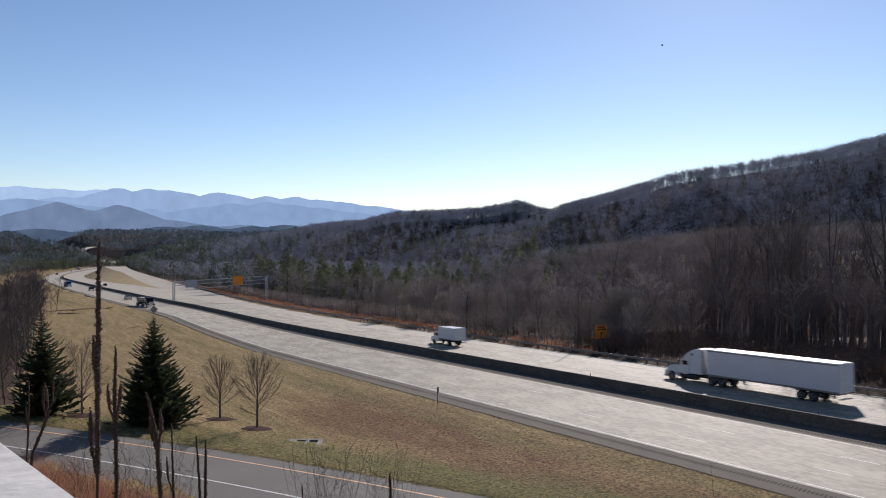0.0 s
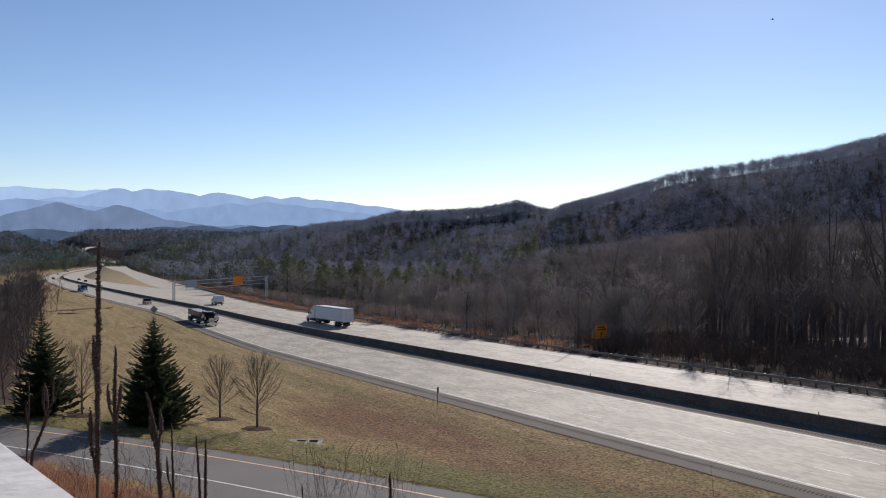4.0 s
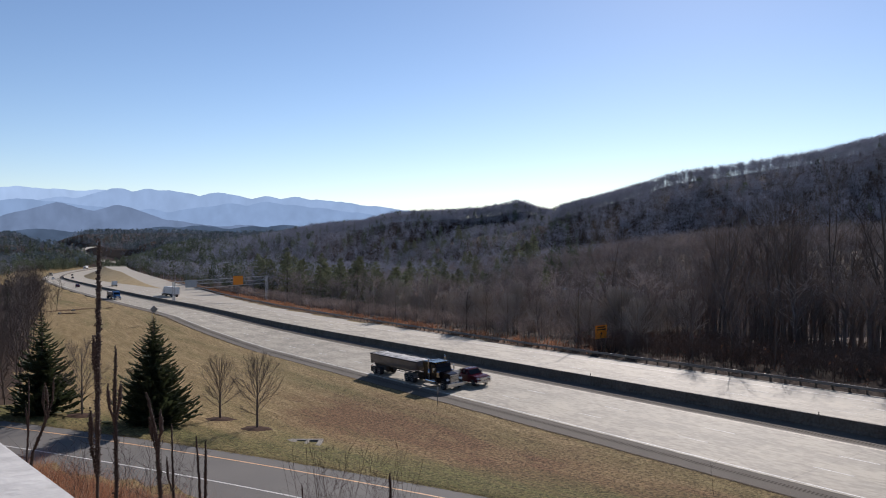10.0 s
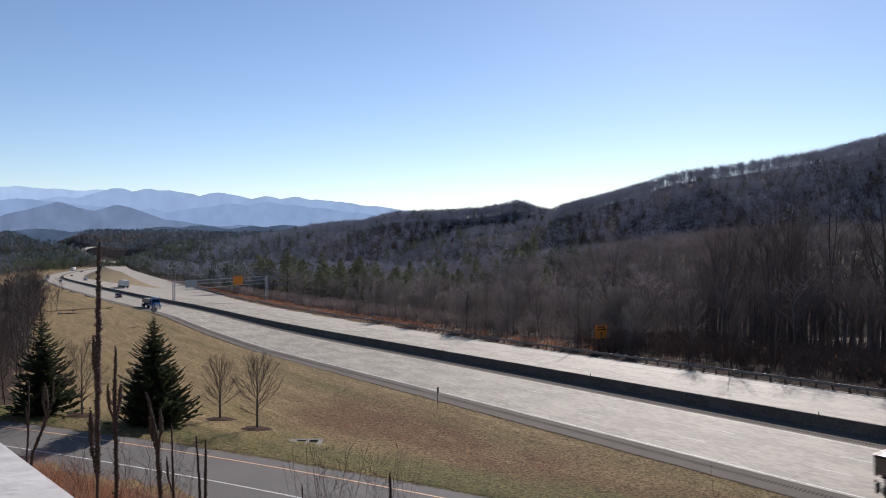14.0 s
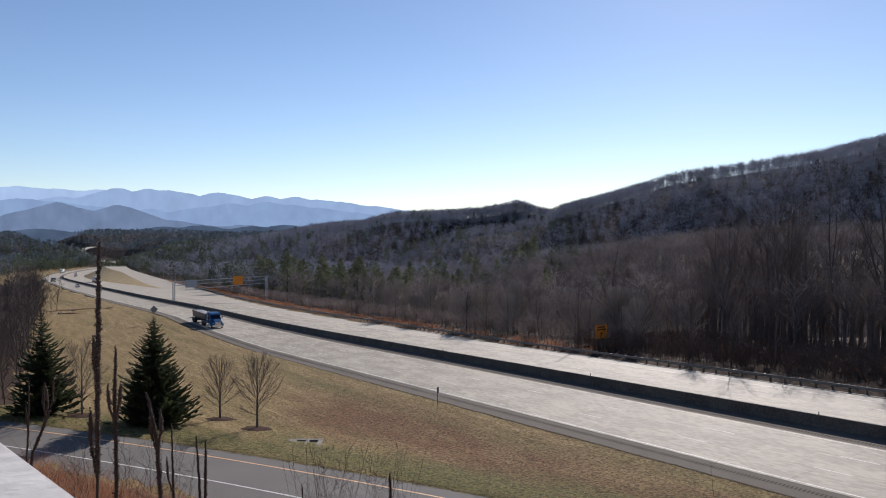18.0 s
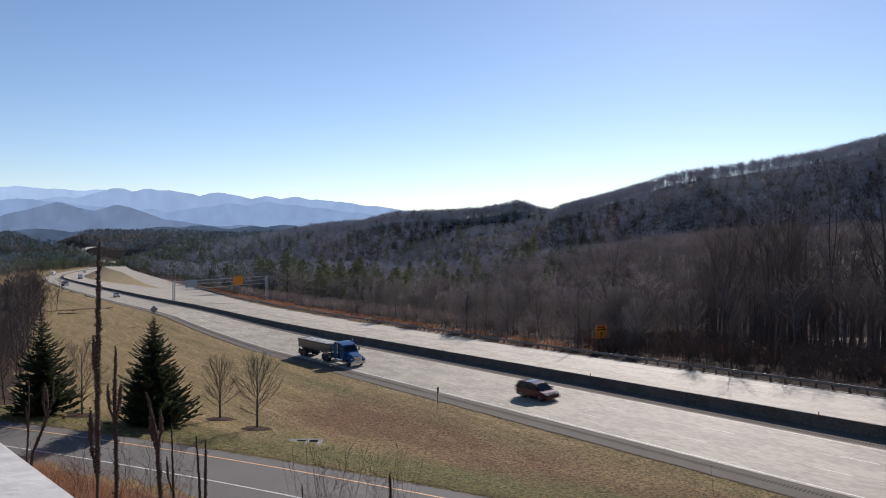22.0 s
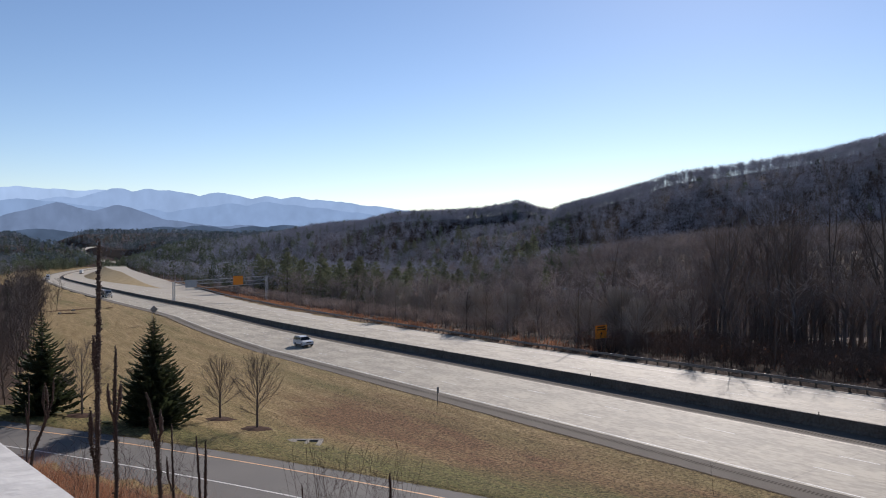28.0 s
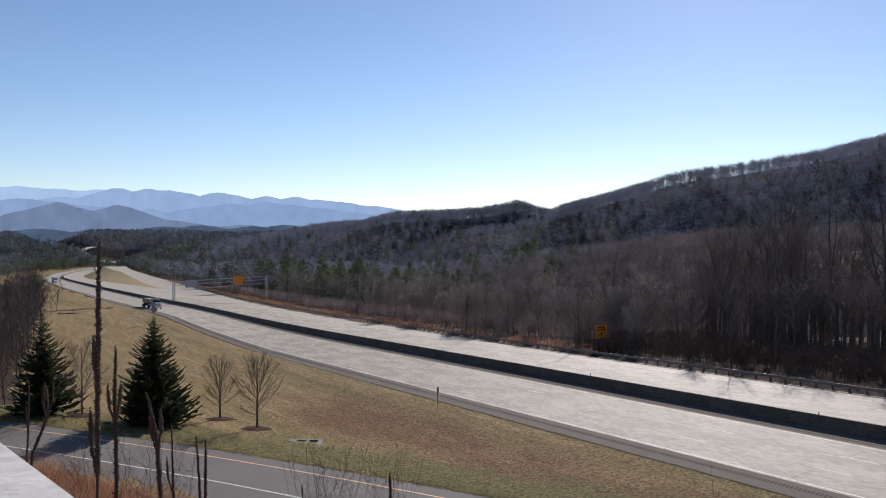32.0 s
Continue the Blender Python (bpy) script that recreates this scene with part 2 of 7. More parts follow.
def ridge_height(x, y):
    z = np.full(np.shape(x), -1e3)
    q = 0.73 * y - 0.69 * x
    spur = 0.045 * np.sin(q / 24 + 1.3 * np.sin(q / 61) + 0.4 * np.sin((x + y) / 47))
    for line in RIDGES:
        near, w, top = np.full(np.shape(x), 1e9), np.zeros(np.shape(x)), np.zeros(np.shape(x))
        for (x0, y0, z0, w0), (x1, y1, z1, w1) in zip(line[:-1], line[1:]):
            vx, vy = x1 - x0, y1 - y0
            t = np.clip(((x - x0) * vx + (y - y0) * vy) / (vx * vx + vy * vy), 0, 1)
            dist = np.hypot(x - x0 - vx * t, y - y0 - vy * t)
            closer = dist < near
            near, w, top = np.where(closer, dist, near), np.where(closer, w0 + (w1 - w0) * t, w), np.where(closer, z0 + (z1 - z0) * t, top)
        part_up = np.exp(-(near / (1.35 * w)) ** 2)
        z = np.maximum(z, -38 + (top + 38) * (part_up + spur * 4 * part_up * (1 - part_up) * sstep(60, 160, top + 38 + 40)))
    return z


def height(x, y):
    """Ground height at arrays x, y."""
    x, y = np.asarray(x, float), np.asarray(y, float)
    yc = np.clip(y, RY[0], RY[-1])
    hd = np.interp(yc, RY, R_HEAD)
    dd = (x - np.interp(yc, RY, RX)) * np.cos(hd)
    cz, cr = np.interp(yc, RY, RZ), np.interp(yc, RY, R_CROSS)
    ed = edge_d(yc) - 14 + 0.6
    zl, zr = cz - 16.8 * cr, cz + ed * FAR_FALL
    on = np.where(dd < 0, cz + cr * np.maximum(dd, -16.8), cz + FAR_FALL * np.minimum(dd, ed))
    # left: between the highway and the ramp
    yp = np.clip(y, PY[0], PY[-1])
    ph = np.interp(yp, PY, P_HEAD)
    px = np.interp(yp, PY, PX) + (y - yp) * np.tan(ph)
    v = (x - px) * np.cos(ph) - 1.5
    rz = np.interp(yp, PY, PZ) - np.clip(y - 130, 0, 400) * 0.03
    u = np.maximum(-16.8 - dd, 0)
    vv = np.maximum(v, 0)
    f = u / (u + vv + 1e-6)
    f = f * f * (3 - 2 * f) * 0.6 + f * 0.4
    left = zl + (rz - zl) * f - 0.9 * 4 * f * (1 - f) * sstep(0, 30, u + vv)
    w = np.maximum(-(v + 9.0), 0)
    bank = np.interp(w, (0, 4, 10, 16, 22, 28, 32, 36, 60), (0, 0.6, 3.0, 6.2, 9.6, 12.6, 14.4, 15.6, 16.2))
    bank = bank * (1 - sstep(95, 170, y)) + np.minimum(bank, 4) * sstep(95, 170, y)
    left = np.where(v < 0, rz + bank * 0.985, left)
    # right: verge, then a fall into the wooded valley
    r = np.maximum(dd - ed, 0)
    fall = np.interp(yc, (-50, 60, 130, 220, 400, 1000), (0.02, 0.02, 0.10, 0.17, 0.14, 0.08))
    right = zr + 0.15 - np.maximum(r - 5, 0) * fall
    low = -22 - np.clip(y - 300, 0, 900) * 0.016
    right = np.maximum(right, low)
    z = np.where(dd < -16.8, left, np.where(dd > ed, right, on))
    away = np.where(dd > 0, sstep(6, 60, dd - ed), sstep(45, 130, -dd) * sstep(140, 330, y))
    far = sstep(1000, 1300, np.hypot(x, y))
    hills = ridge_height(x, y)
    z = z + (np.maximum(z, hills) - z) * away
    z = np.where(far > 0, z + (np.maximum(np.maximum(hills, -42), -60) - z) * far * sstep(20, 120, np.abs(dd)), z)
    return z


def part(name, bm, material, parent=None, label="", smooth=False):
    me = bpy.data.meshes.new(name)
    bm.to_mesh(me)
    bm.free()
    return mesh_part(name, me, material, parent, label, smooth)


def mesh_part(name, me, material, parent=None, label="", smooth=False):
    for m in material if isinstance(material, (list, tuple)) else [material]:
        me.materials.append(m)
    if smooth:
        me.shade_smooth()
    ob = new(name, me)
    if parent is not None:
        ob.parent = parent
    if label:
        ob["label"] = label
    return ob


def raw(name, verts, faces, material, parent=None, label="", smooth=False):
    me = bpy.data.meshes.new(name)
    me.from_pydata(verts, [], faces)
    me.update()
    return mesh_part(name, me, material, parent, label, smooth)


def thing(name, label, category, m=None, group="", kind=""):
    ob = new(name)
    ob.empty_display_size = 0.2
    if m is not None:
        ob.matrix_basis = m
    return tagged(ob, label, category, group, kind)


# ---- ground sheet ----
def graded(fine0, fine1, step, out):
    a = list(np.arange(fine0, fine1 + 0.1, step))
    st, v = step, fine1
    while v < out:
        st = min(st * 1.07, 14.0) if v < 1120 else st * 1.1
        v += st
        a.append(min(v, out))
    st, v = step, fine0
    while v > -out:
        st *= 1.1
        v -= st
        a.insert(0, max(v, -out))
    return np.array(a)


GX, GY = graded(-40, 170, 2.0, 4900), graded(-10, 330, 2.5, 4900)
_gx, _gy = np.meshgrid(GX, GY)
_gz = height(_gx, _gy)
_yc = np.clip(_gy, RY[0], RY[-1])
_dd = (_gx - np.interp(_yc, RY, RX)) * np.cos(np.interp(_yc, RY, R_HEAD))
_gz = np.where((_gy > 320) & (_dd > -16.5) & (_dd < edge_d(_yc) - 13.0), _gz - 1.3, _gz)
_gz = np.where((_dd > -15.0) & (_dd < edge_d(_yc) - 16.5), _gz - 0.5, _gz)
_pv = (_gx - np.interp(_gy, PY, PX)) * np.cos(np.interp(_gy, PY, P_HEAD))
_gz = np.where((_pv > -6.0) & (_pv < 0.6) & (_gy > 5) & (_gy < 200), _gz - 0.35, _gz)
_nx = len(GX)
_v = np.stack([_gx.ravel(), _gy.ravel(), _gz.ravel()], -1)
_idx = np.arange(_v.shape[0]).reshape(_gx.shape)
_f = np.stack([_idx[:-1, :-1], _idx[:-1, 1:], _idx[1:, 1:], _idx[1:, :-1]], -1).reshape(-1, 4)
ground = raw("ground", _v.tolist(), _f.tolist(), [M_GRASS, M_LITTER, M_DRYGRASS], smooth=True)
_fc = _v[_f].mean(1)
_fd = (_fc[:, 0] - np.interp(_fc[:, 1], RY, RX)) * np.cos(np.interp(_fc[:, 1], RY, R_HEAD))
_fp = (_fc[:, 0] - np.interp(_fc[:, 1], PY, PX)) * np.cos(np.interp(_fc[:, 1], PY, P_HEAD))
_wood = (_fd > edge_d(_fc[:, 1]) - 14 + 7) | ((_fc[:, 1] > 330) & (_fd < -70)) | ((_fp < -9) & (_fc[:, 1] > 80)) | (np.hypot(_fc[:, 0], _fc[:, 1]) > 1250)
_wood |= (_fd > edge_d(_fc[:, 1]) - 14.8) & (_fc[:, 1] < 96)
_wood |= (_fc[:, 0] < np.interp(_fc[:, 1], (84, 92, 200, 290, 420), (4, 7, 20, 31, 42))) & (_fc[:, 1] > 84)
_dry = (~_wood) & ((_fd > edge_d(_fc[:, 1]) - 14.4) | (_fp < -8.6))
ground.data.polygons.foreach_set("material_index", np.where(_wood, 1, np.where(_dry, 2, 0)).astype(np.int32))
_lush = ground.data.attributes.new("lush", "FLOAT", "POINT")
_lush.data.foreach_set("value", np.clip(1.15 - np.abs(_pv.ravel() - 5) / 9, 0, 1).astype(np.float32))
_rust = ground.data.attributes.new("rust", "FLOAT", "POINT")
_rust.data.foreach_set("value", (np.exp(-((_dd.ravel() + 27) / 10) ** 2) * sstep(-10, 15, _gy.ravel()) * (1 - sstep(72, 105, _gy.ravel()))).astype(np.float32))
_lane = ground.data.attributes.new("lane", "FLOAT_VECTOR", "POINT")
_lane.data.foreach_set("vector", np.stack([_gy.ravel(), _dd.ravel(), np.zeros(_dd.size)], -1).astype(np.float32).ravel())
tagged(ground, "brown winter grass slopes and leaf-strewn woodland floor", "ground", kind="structure")


# ---- paving ----
def strip(name, fn, s0, s1, d0, d1, h, material, step=4.0, parent=None, label="", thick=0.0):
    n = max(1, int(round((s1 - s0) / step)))
    vs, fs = [], []
    for i in range(n + 1):
        s = s0 + (s1 - s0) * i / n
        a = d0(s) if callable(d0) else d0
        b = d1(s) if callable(d1) else d1
        vs += [fn(s, a, h), fn(s, b, h)]
        if thick:
            vs += [fn(s, a, h - thick), fn(s, b, h - thick)]
    k = 4 if thick else 2
    for i in range(n):
        a, b = i * k, (i + 1) * k
        fs.append((a, a + 1, b + 1, b))
        if thick:
            fs += [(a, b, b + 2, a + 2), (a + 1, a + 3, b + 3, b + 1)]
    return raw(name, vs, fs, material, parent, label)


road = thing("road", "grey concrete highway with asphalt shoulders and a median barrier", "road", kind="structure")
strip("shoulder", rp, -840, 1400, -2.8, -0.3, 0.03, M_SHOULDER, parent=road, label="grey asphalt shoulder with rumble strip", thick=0.6)
strip("lane_bed", rp, -840, 1400, -0.3, 11.0, 0.025, M_CONC, parent=road, thick=0.5)
strip("inner_shoulder", rp, -840, 1400, 11.0, 13.75, 0.03, M_SHOULDER, parent=road, thick=0.5)
strip("far_lane_bed", rp, -840, 1400, 14.2, lambda s: edge_d(s) - 0.2, 0.03, M_CONC, parent=road, thick=0.6)
strip("edge_line", rp, -840, 1400, 0.02, 0.14, 0.05, M_WHITE, parent=road)
strip("edge_line", rp, -840, 1400, 10.6, 10.74, 0.05, M_FADED, parent=road)
ramp_road = thing("ramp", "grey asphalt exit ramp with yellow and white edge lines", "road", kind="structure")
strip("paving", pp, -68, 250, -7.4, 1.5, 0.02, M_RAMP, parent=ramp_road, thick=0.5)
strip("yellow_line", pp, -68, 250, -0.08, 0.08, 0.03, M_YELLOW, parent=ramp_road)
strip("white_line", pp, -68, 250, -4.48, -4.32, 0.03, M_WHITE, parent=ramp_road)

# barrier
_prof = ((-0.3, 0.0), (-0.3, 0.08), (-0.2, 0.3), (-0.11, 1.05), (0.11, 1.05), (0.2, 0.3), (0.3, 0.08), (0.3, 0.0))
_vs, _fs = [], []
_ss = np.arange(-840, 1400, 4.0)
for _s in _ss:
    _vs += [rp(_s, 14.0, 0) + Vector((math.cos(np.interp(_s, RS, R_HEAD)) * o, -math.sin(np.interp(_s, RS, R_HEAD)) * o, h)) for o, h in _prof]
for _k in range(len(_ss) - 1):
    for _j in range(7):
        _a, _b = _k * 8 + _j, (_k + 1) * 8 + _j
        _fs.append((_a, _a + 1, _b + 1, _b))
barrier = raw("median_barrier", _vs, _fs, M_BARRIER)
tagged(barrier, "weathered grey concrete median barrier between the carriageways", "barrier", kind="structure")


# ---- trees ----
class Shape:
    """Vertices and faces gathered for one mesh."""

    def __init__(self):
        self.v, self.f = [], []

    def tube(self, a, b, ra, rb, n=3):
        ax = (b - a)
        if ax.length < 1e-6:
            return
        ax.normalize()
        u = ax.orthogonal().normalized()
        w = ax.cross(u)
        k = len(self.v)
        for p, r in ((a, ra), (b, rb)):
            for i in range(n):
                t = 2 * math.pi * i / n
                self.v.append(p + u * (math.cos(t) * r) + w * (math.sin(t) * r))
        for i in range(n):
            j = (i + 1) % n
            self.f.append((k + i, k + j, k + n + j, k + n + i))

    def path(self, pts, radii, n=4):
        """A bent, tapered tube through the points."""
        k = len(self.v)
        for i, p in enumerate(pts):
            d = (pts[min(i + 1, len(pts) - 1)] - pts[max(i - 1, 0)]).normalized()
            u = d.orthogonal().normalized() if abs(d.z) < 0.95 else Vector((1, 0, 0)).cross(d).normalized()
            w = d.cross(u)
            for q in range(n):
                t = 2 * math.pi * q / n
                self.v.append(p + u * (math.cos(t) * radii[i]) + w * (math.sin(t) * radii[i]))
        for i in range(len(pts) - 1):
            for q in range(n):
                r = (q + 1) % n
                a, b = k + i * n, k + (i + 1) * n
                self.f.append((a + q, a + r, b + r, b + q))

    def tri(self, a, b, c):
        k = len(self.v)
        self.v += [a, b, c]
        self.f.append((k, k + 1, k + 2))

    def quad(self, a, b, c, d):
        k = len(self.v)
        self.v += [a, b, c, d]
        self.f.append((k, k + 1, k + 2, k + 3))

    def bud(self, p, o, r):
        """A small eight-faced capsule at p, drawn out along o."""
        u = o.orthogonal().normalized() * r * 0.75
        w = o.cross(u)
        k = len(self.v)
        self.v += [p + o * r * 1.3, p - o * r, p + u, p + w, p - u, p - w]
        self.f += [(k, k + 2 + i, k + 2 + (i + 1) % 4) for i in range(4)] + [(k + 1, k + 2 + (i + 1) % 4, k + 2 + i) for i in range(4)]

    def done(self, name, material, parent=None, label="", smooth=False):
        return raw(name, self.v, self.f, material, parent, label, smooth)


def wob(rng, s):
    return Vector((rng.uniform(-s, s), rng.uniform(-s, s), rng.uniform(-s, s)))


def grow(shape, rng, start, way, length, radius, depth, spread, up, keep, twig):
    """One limb with its side limbs, down to the twigs."""
    n = 4 if depth >= 2 else 3
    pts, rad, d = [start], [radius], way.copy()
    for i in range(n):
        d = (d + wob(rng, 0.16) + Vector((0, 0, up))).normalized()
        pts.append(pts[-1] + d * (length / n))
        rad.append(radius * (1 - 0.62 * (i + 1) / n) if depth else max(radius * (1 - 0.8 * (i + 1) / n), twig))
    shape.path(pts, rad, 4 if depth >= 2 else 3)
    if depth == 0:
        return
    kids = keep[depth]
    for k in range(kids):
        t = 0.25 + 0.72 * (k + rng.random()) / kids
        i = min(int(t * n), n - 1)
        p = pts[i].lerp(pts[i + 1], t * n - i)
        side = wob(rng, 1).cross(d).normalized()
        w = (d * (1 - spread) + side * spread + Vector((0, 0, 0.15))).normalized()
        grow(shape, rng, p, w, length * rng.uniform(0.42, 0.68) * (1.05 - 0.3 * t), max(radius * (1 - 0.5 * t) * 0.55, twig), depth - 1, spread, up, keep, twig)


def bare_tree(name, label, seed, tall, trunk_r, clear, m, keep=(0, 4, 5, 8), spread=0.5, up=0.06, twig=0.022, group="", limbs=13, reach=1.0, twigs=M_TWIG, leaves=0, bend=0.07):
    rng = random.Random(seed)
    top = thing(name, label, "tree", m, group)
    trunk, crown = Shape(), Shape()
    pts = [Vector((0, 0, -0.5))]
    d = Vector((0, 0, 1))
    n = 9
    for i in range(n):
        d = (d + wob(rng, bend) + Vector((0, 0, 0.1))).normalized()
        pts.append(pts[-1] + d * (tall + 0.5) / n)
    rad = [trunk_r * (1.35 if i == 0 else 1 - 0.9 * i / n) for i in range(n + 1)]
    trunk.path(pts, rad, 7)
    if bend > 0.1:
        # a second leader forks off the stem
        i = 3 + rng.randrange(2)
        a = rng.uniform(0, 6.28)
        w, fork = Vector((math.cos(a) * 0.5, math.sin(a) * 0.5, 1)).normalized(), [pts[i]]
        for _ in range(n - i):
            w = (w + wob(rng, 0.08) + Vector((0, 0, 0.12))).normalized()
            fork.append(fork[-1] + w * tall / n * 0.9)
        trunk.path(fork, [rad[i] * 0.75 * (1 - 0.85 * q / (n - i)) for q in range(n - i + 1)], 6)
        for q in range(1, len(fork)):
            for _ in range(2):
                a = rng.uniform(0, 6.28)
                grow(crown, rng, fork[q], Vector((math.cos(a) * 0.7, math.sin(a) * 0.7, 0.75)).normalized(), tall * 0.16 * rng.uniform(0.7, 1.2), 0.05, 2, spread, up, keep, twig)
    for k in range(limbs):
        t = clear + (0.98 - clear) * (k + rng.random()) / limbs
        i = min(int(t * n), n - 1)
        p = pts[i].lerp(pts[i + 1], t * n - i)
        a = k * 2.4 + rng.uniform(-0.5, 0.5)
        lean = rng.uniform(0.5, 0.95) * (1 - 0.4 * t)
        w = Vector((math.cos(a) * lean, math.sin(a) * lean, 0.75)).normalized()
        ln = tall * (0.36 - 0.2 * t) * rng.uniform(0.75, 1.25) * reach
        grow(crown, rng, p, w, ln, max(trunk_r * (1 - 0.85 * t) * 0.45, twig * 1.5), 2, spread, up, keep, twig)
    trunk.done("trunk", M_BARK, top, smooth=True)
    if leaves:
        sh = Shape()
        for _ in range(leaves):
            p = rng.choice(crown.v) + wob(rng, 0.15)
            sh.tri(p, p + wob(rng, 0.13), p + wob(rng, 0.13))
        tagged(sh.done("dead_leaves", M_DEADLEAF, top, "rust-brown dead leaves left on the twigs"), kind="stuff")
    crown.done("crown", twigs, top, "leafless grey-brown branches")
    return top


def pine_tree(name, label, seed, tall, m, group=""):
    """A forest pine: whorls of level boughs that carry upturned pads of needles."""
    rng = random.Random(seed)
    top = thing(name, label, "tree", m, group)
    trunk, crown = Shape(), Shape()
    trunk.path([Vector((0, 0, -0.5)), Vector((rng.uniform(-0.2, 0.2), 0, tall * 0.5)), Vector((0, 0, tall))], [tall * 0.016, tall * 0.011, 0.02], 6)
    whorls = 15
    for k in range(whorls):
        t = k / (whorls - 1)
        z = tall * (0.2 + 0.79 * t)
        reach = tall * (0.24 * (1 - t) ** 0.75 + 0.02) * (0.75 if t < 0.15 else 1.0)
        for j in range(6):
            if rng.random() < 0.12:
                continue
            a = j * 1.047 + k * 0.7 + rng.uniform(-0.35, 0.35)
            ln = reach * rng.uniform(0.65, 1.2)
            out, side = Vector((math.cos(a), math.sin(a), 0)), Vector((-math.sin(a), math.cos(a), 0))
            base = Vector((0, 0, z + rng.uniform(-0.25, 0.25)))
            rise = rng.uniform(0.02, 0.3)
            for i in range(7):
                f = 0.28 + 0.72 * (i + rng.random()) / 7
                p = base + out * ln * f + Vector((0, 0, ln * rise * f * f)) + side * ln * rng.uniform(-0.26, 0.26) * f
                sz = rng.uniform(0.3, 0.65)
                for _ in range(3):
                    d = (out * rng.uniform(0.1, 1) + side * rng.uniform(-1, 1) + Vector((0, 0, rng.uniform(-0.1, 0.8)))).normalized() * sz
                    s = d.cross(wob(rng, 1)).normalized() * sz * 0.22
                    crown.tri(p - s, p + s, p + d)
    trunk.done("trunk", M_BARK, top, smooth=True)
    crown.done("crown", M_PINE, top, "tufted dark green needles")
    return top


def park_tree(name, label, seed, tall, m, group="", twigs=M_TWIG, thick=1.0):
    """A young tree with a short trunk and many straight fine boughs that fan up into an egg-shaped crown."""
    rng = random.Random(seed)
    top = thing(name, label, "tree", m, group)
    trunk, crown = Shape(), Shape()
    trunk.path([Vector((0, 0, -0.4)), Vector((0.02, 0, tall * 0.2)), Vector((0, 0.03, tall * 0.5)), Vector((0.03, 0, tall * 0.95))], [0.12, 0.1, 0.055, 0.008], 8)

    mid, wide, high = tall * 0.57, tall * rng.uniform(0.36, 0.4), tall * 0.45

    def room(p, d):
        """Length from p along d to the egg-shaped limit of the crown."""
        q, e = Vector((p.x / wide, p.y / wide, (p.z - mid) / high)), Vector((d.x / wide, d.y / wide, d.z / high))
        a, b, c = e.dot(e), q.dot(e), q.dot(q) - 1
        return max((-b + math.sqrt(max(b * b - a * c, 0))) / a, 0.3)

    for k in range(28):
        t = (k + rng.random()) / 28
        a = k * 2.4 + rng.uniform(-0.4, 0.4)
        tilt = radians(58 - 40 * t + rng.uniform(-10, 10))
        d = Vector((math.cos(a) * math.sin(tilt), math.sin(a) * math.sin(tilt), math.cos(tilt)))
        p = Vector((0, 0, tall * (0.17 + 0.5 * t)))
        ln = room(p, d) * rng.uniform(0.8, 1.0)
        q = [p]
        for i in range(4):
            d = (d + wob(rng, 0.05) + Vector((0, 0, 0.05))).normalized()
            q.append(q[-1] + d * ln / 4)
        r = 0.03 - 0.014 * t
        crown.path(q, [r, r * 0.8, r * 0.55, r * 0.36, 0.005 * thick], 3)
        for _ in range(13):
            u = rng.uniform(0.18, 0.96)
            i = min(int(u * 4), 3)
            b = q[i].lerp(q[i + 1], u * 4 - i)
            w = (d + wob(rng, 0.5)).normalized()
            lw = min(room(b, w) * 0.95, ln * rng.uniform(0.25, 0.5))
            e = [b, b + w * lw * 0.5 + wob(rng, 0.05), b + w * lw + Vector((0, 0, lw * 0.08))]
            crown.path(e, [max(r * 0.42, 0.008) * thick, 0.007 * thick, 0.004 * thick], 3)
            for _ in range(2):
                g = e[1].lerp(e[2], rng.random())
                y = (w + wob(rng, 0.6)).normalized()
                crown.path([g, g + y * min(room(g, y), lw * rng.uniform(0.25, 0.5))], [0.006 * thick, 0.0035 * thick], 3)
    trunk.done("trunk", M_BARK, top, smooth=True)
    crown.done("crown", twigs, top, "fan of fine leafless boughs")
    return top


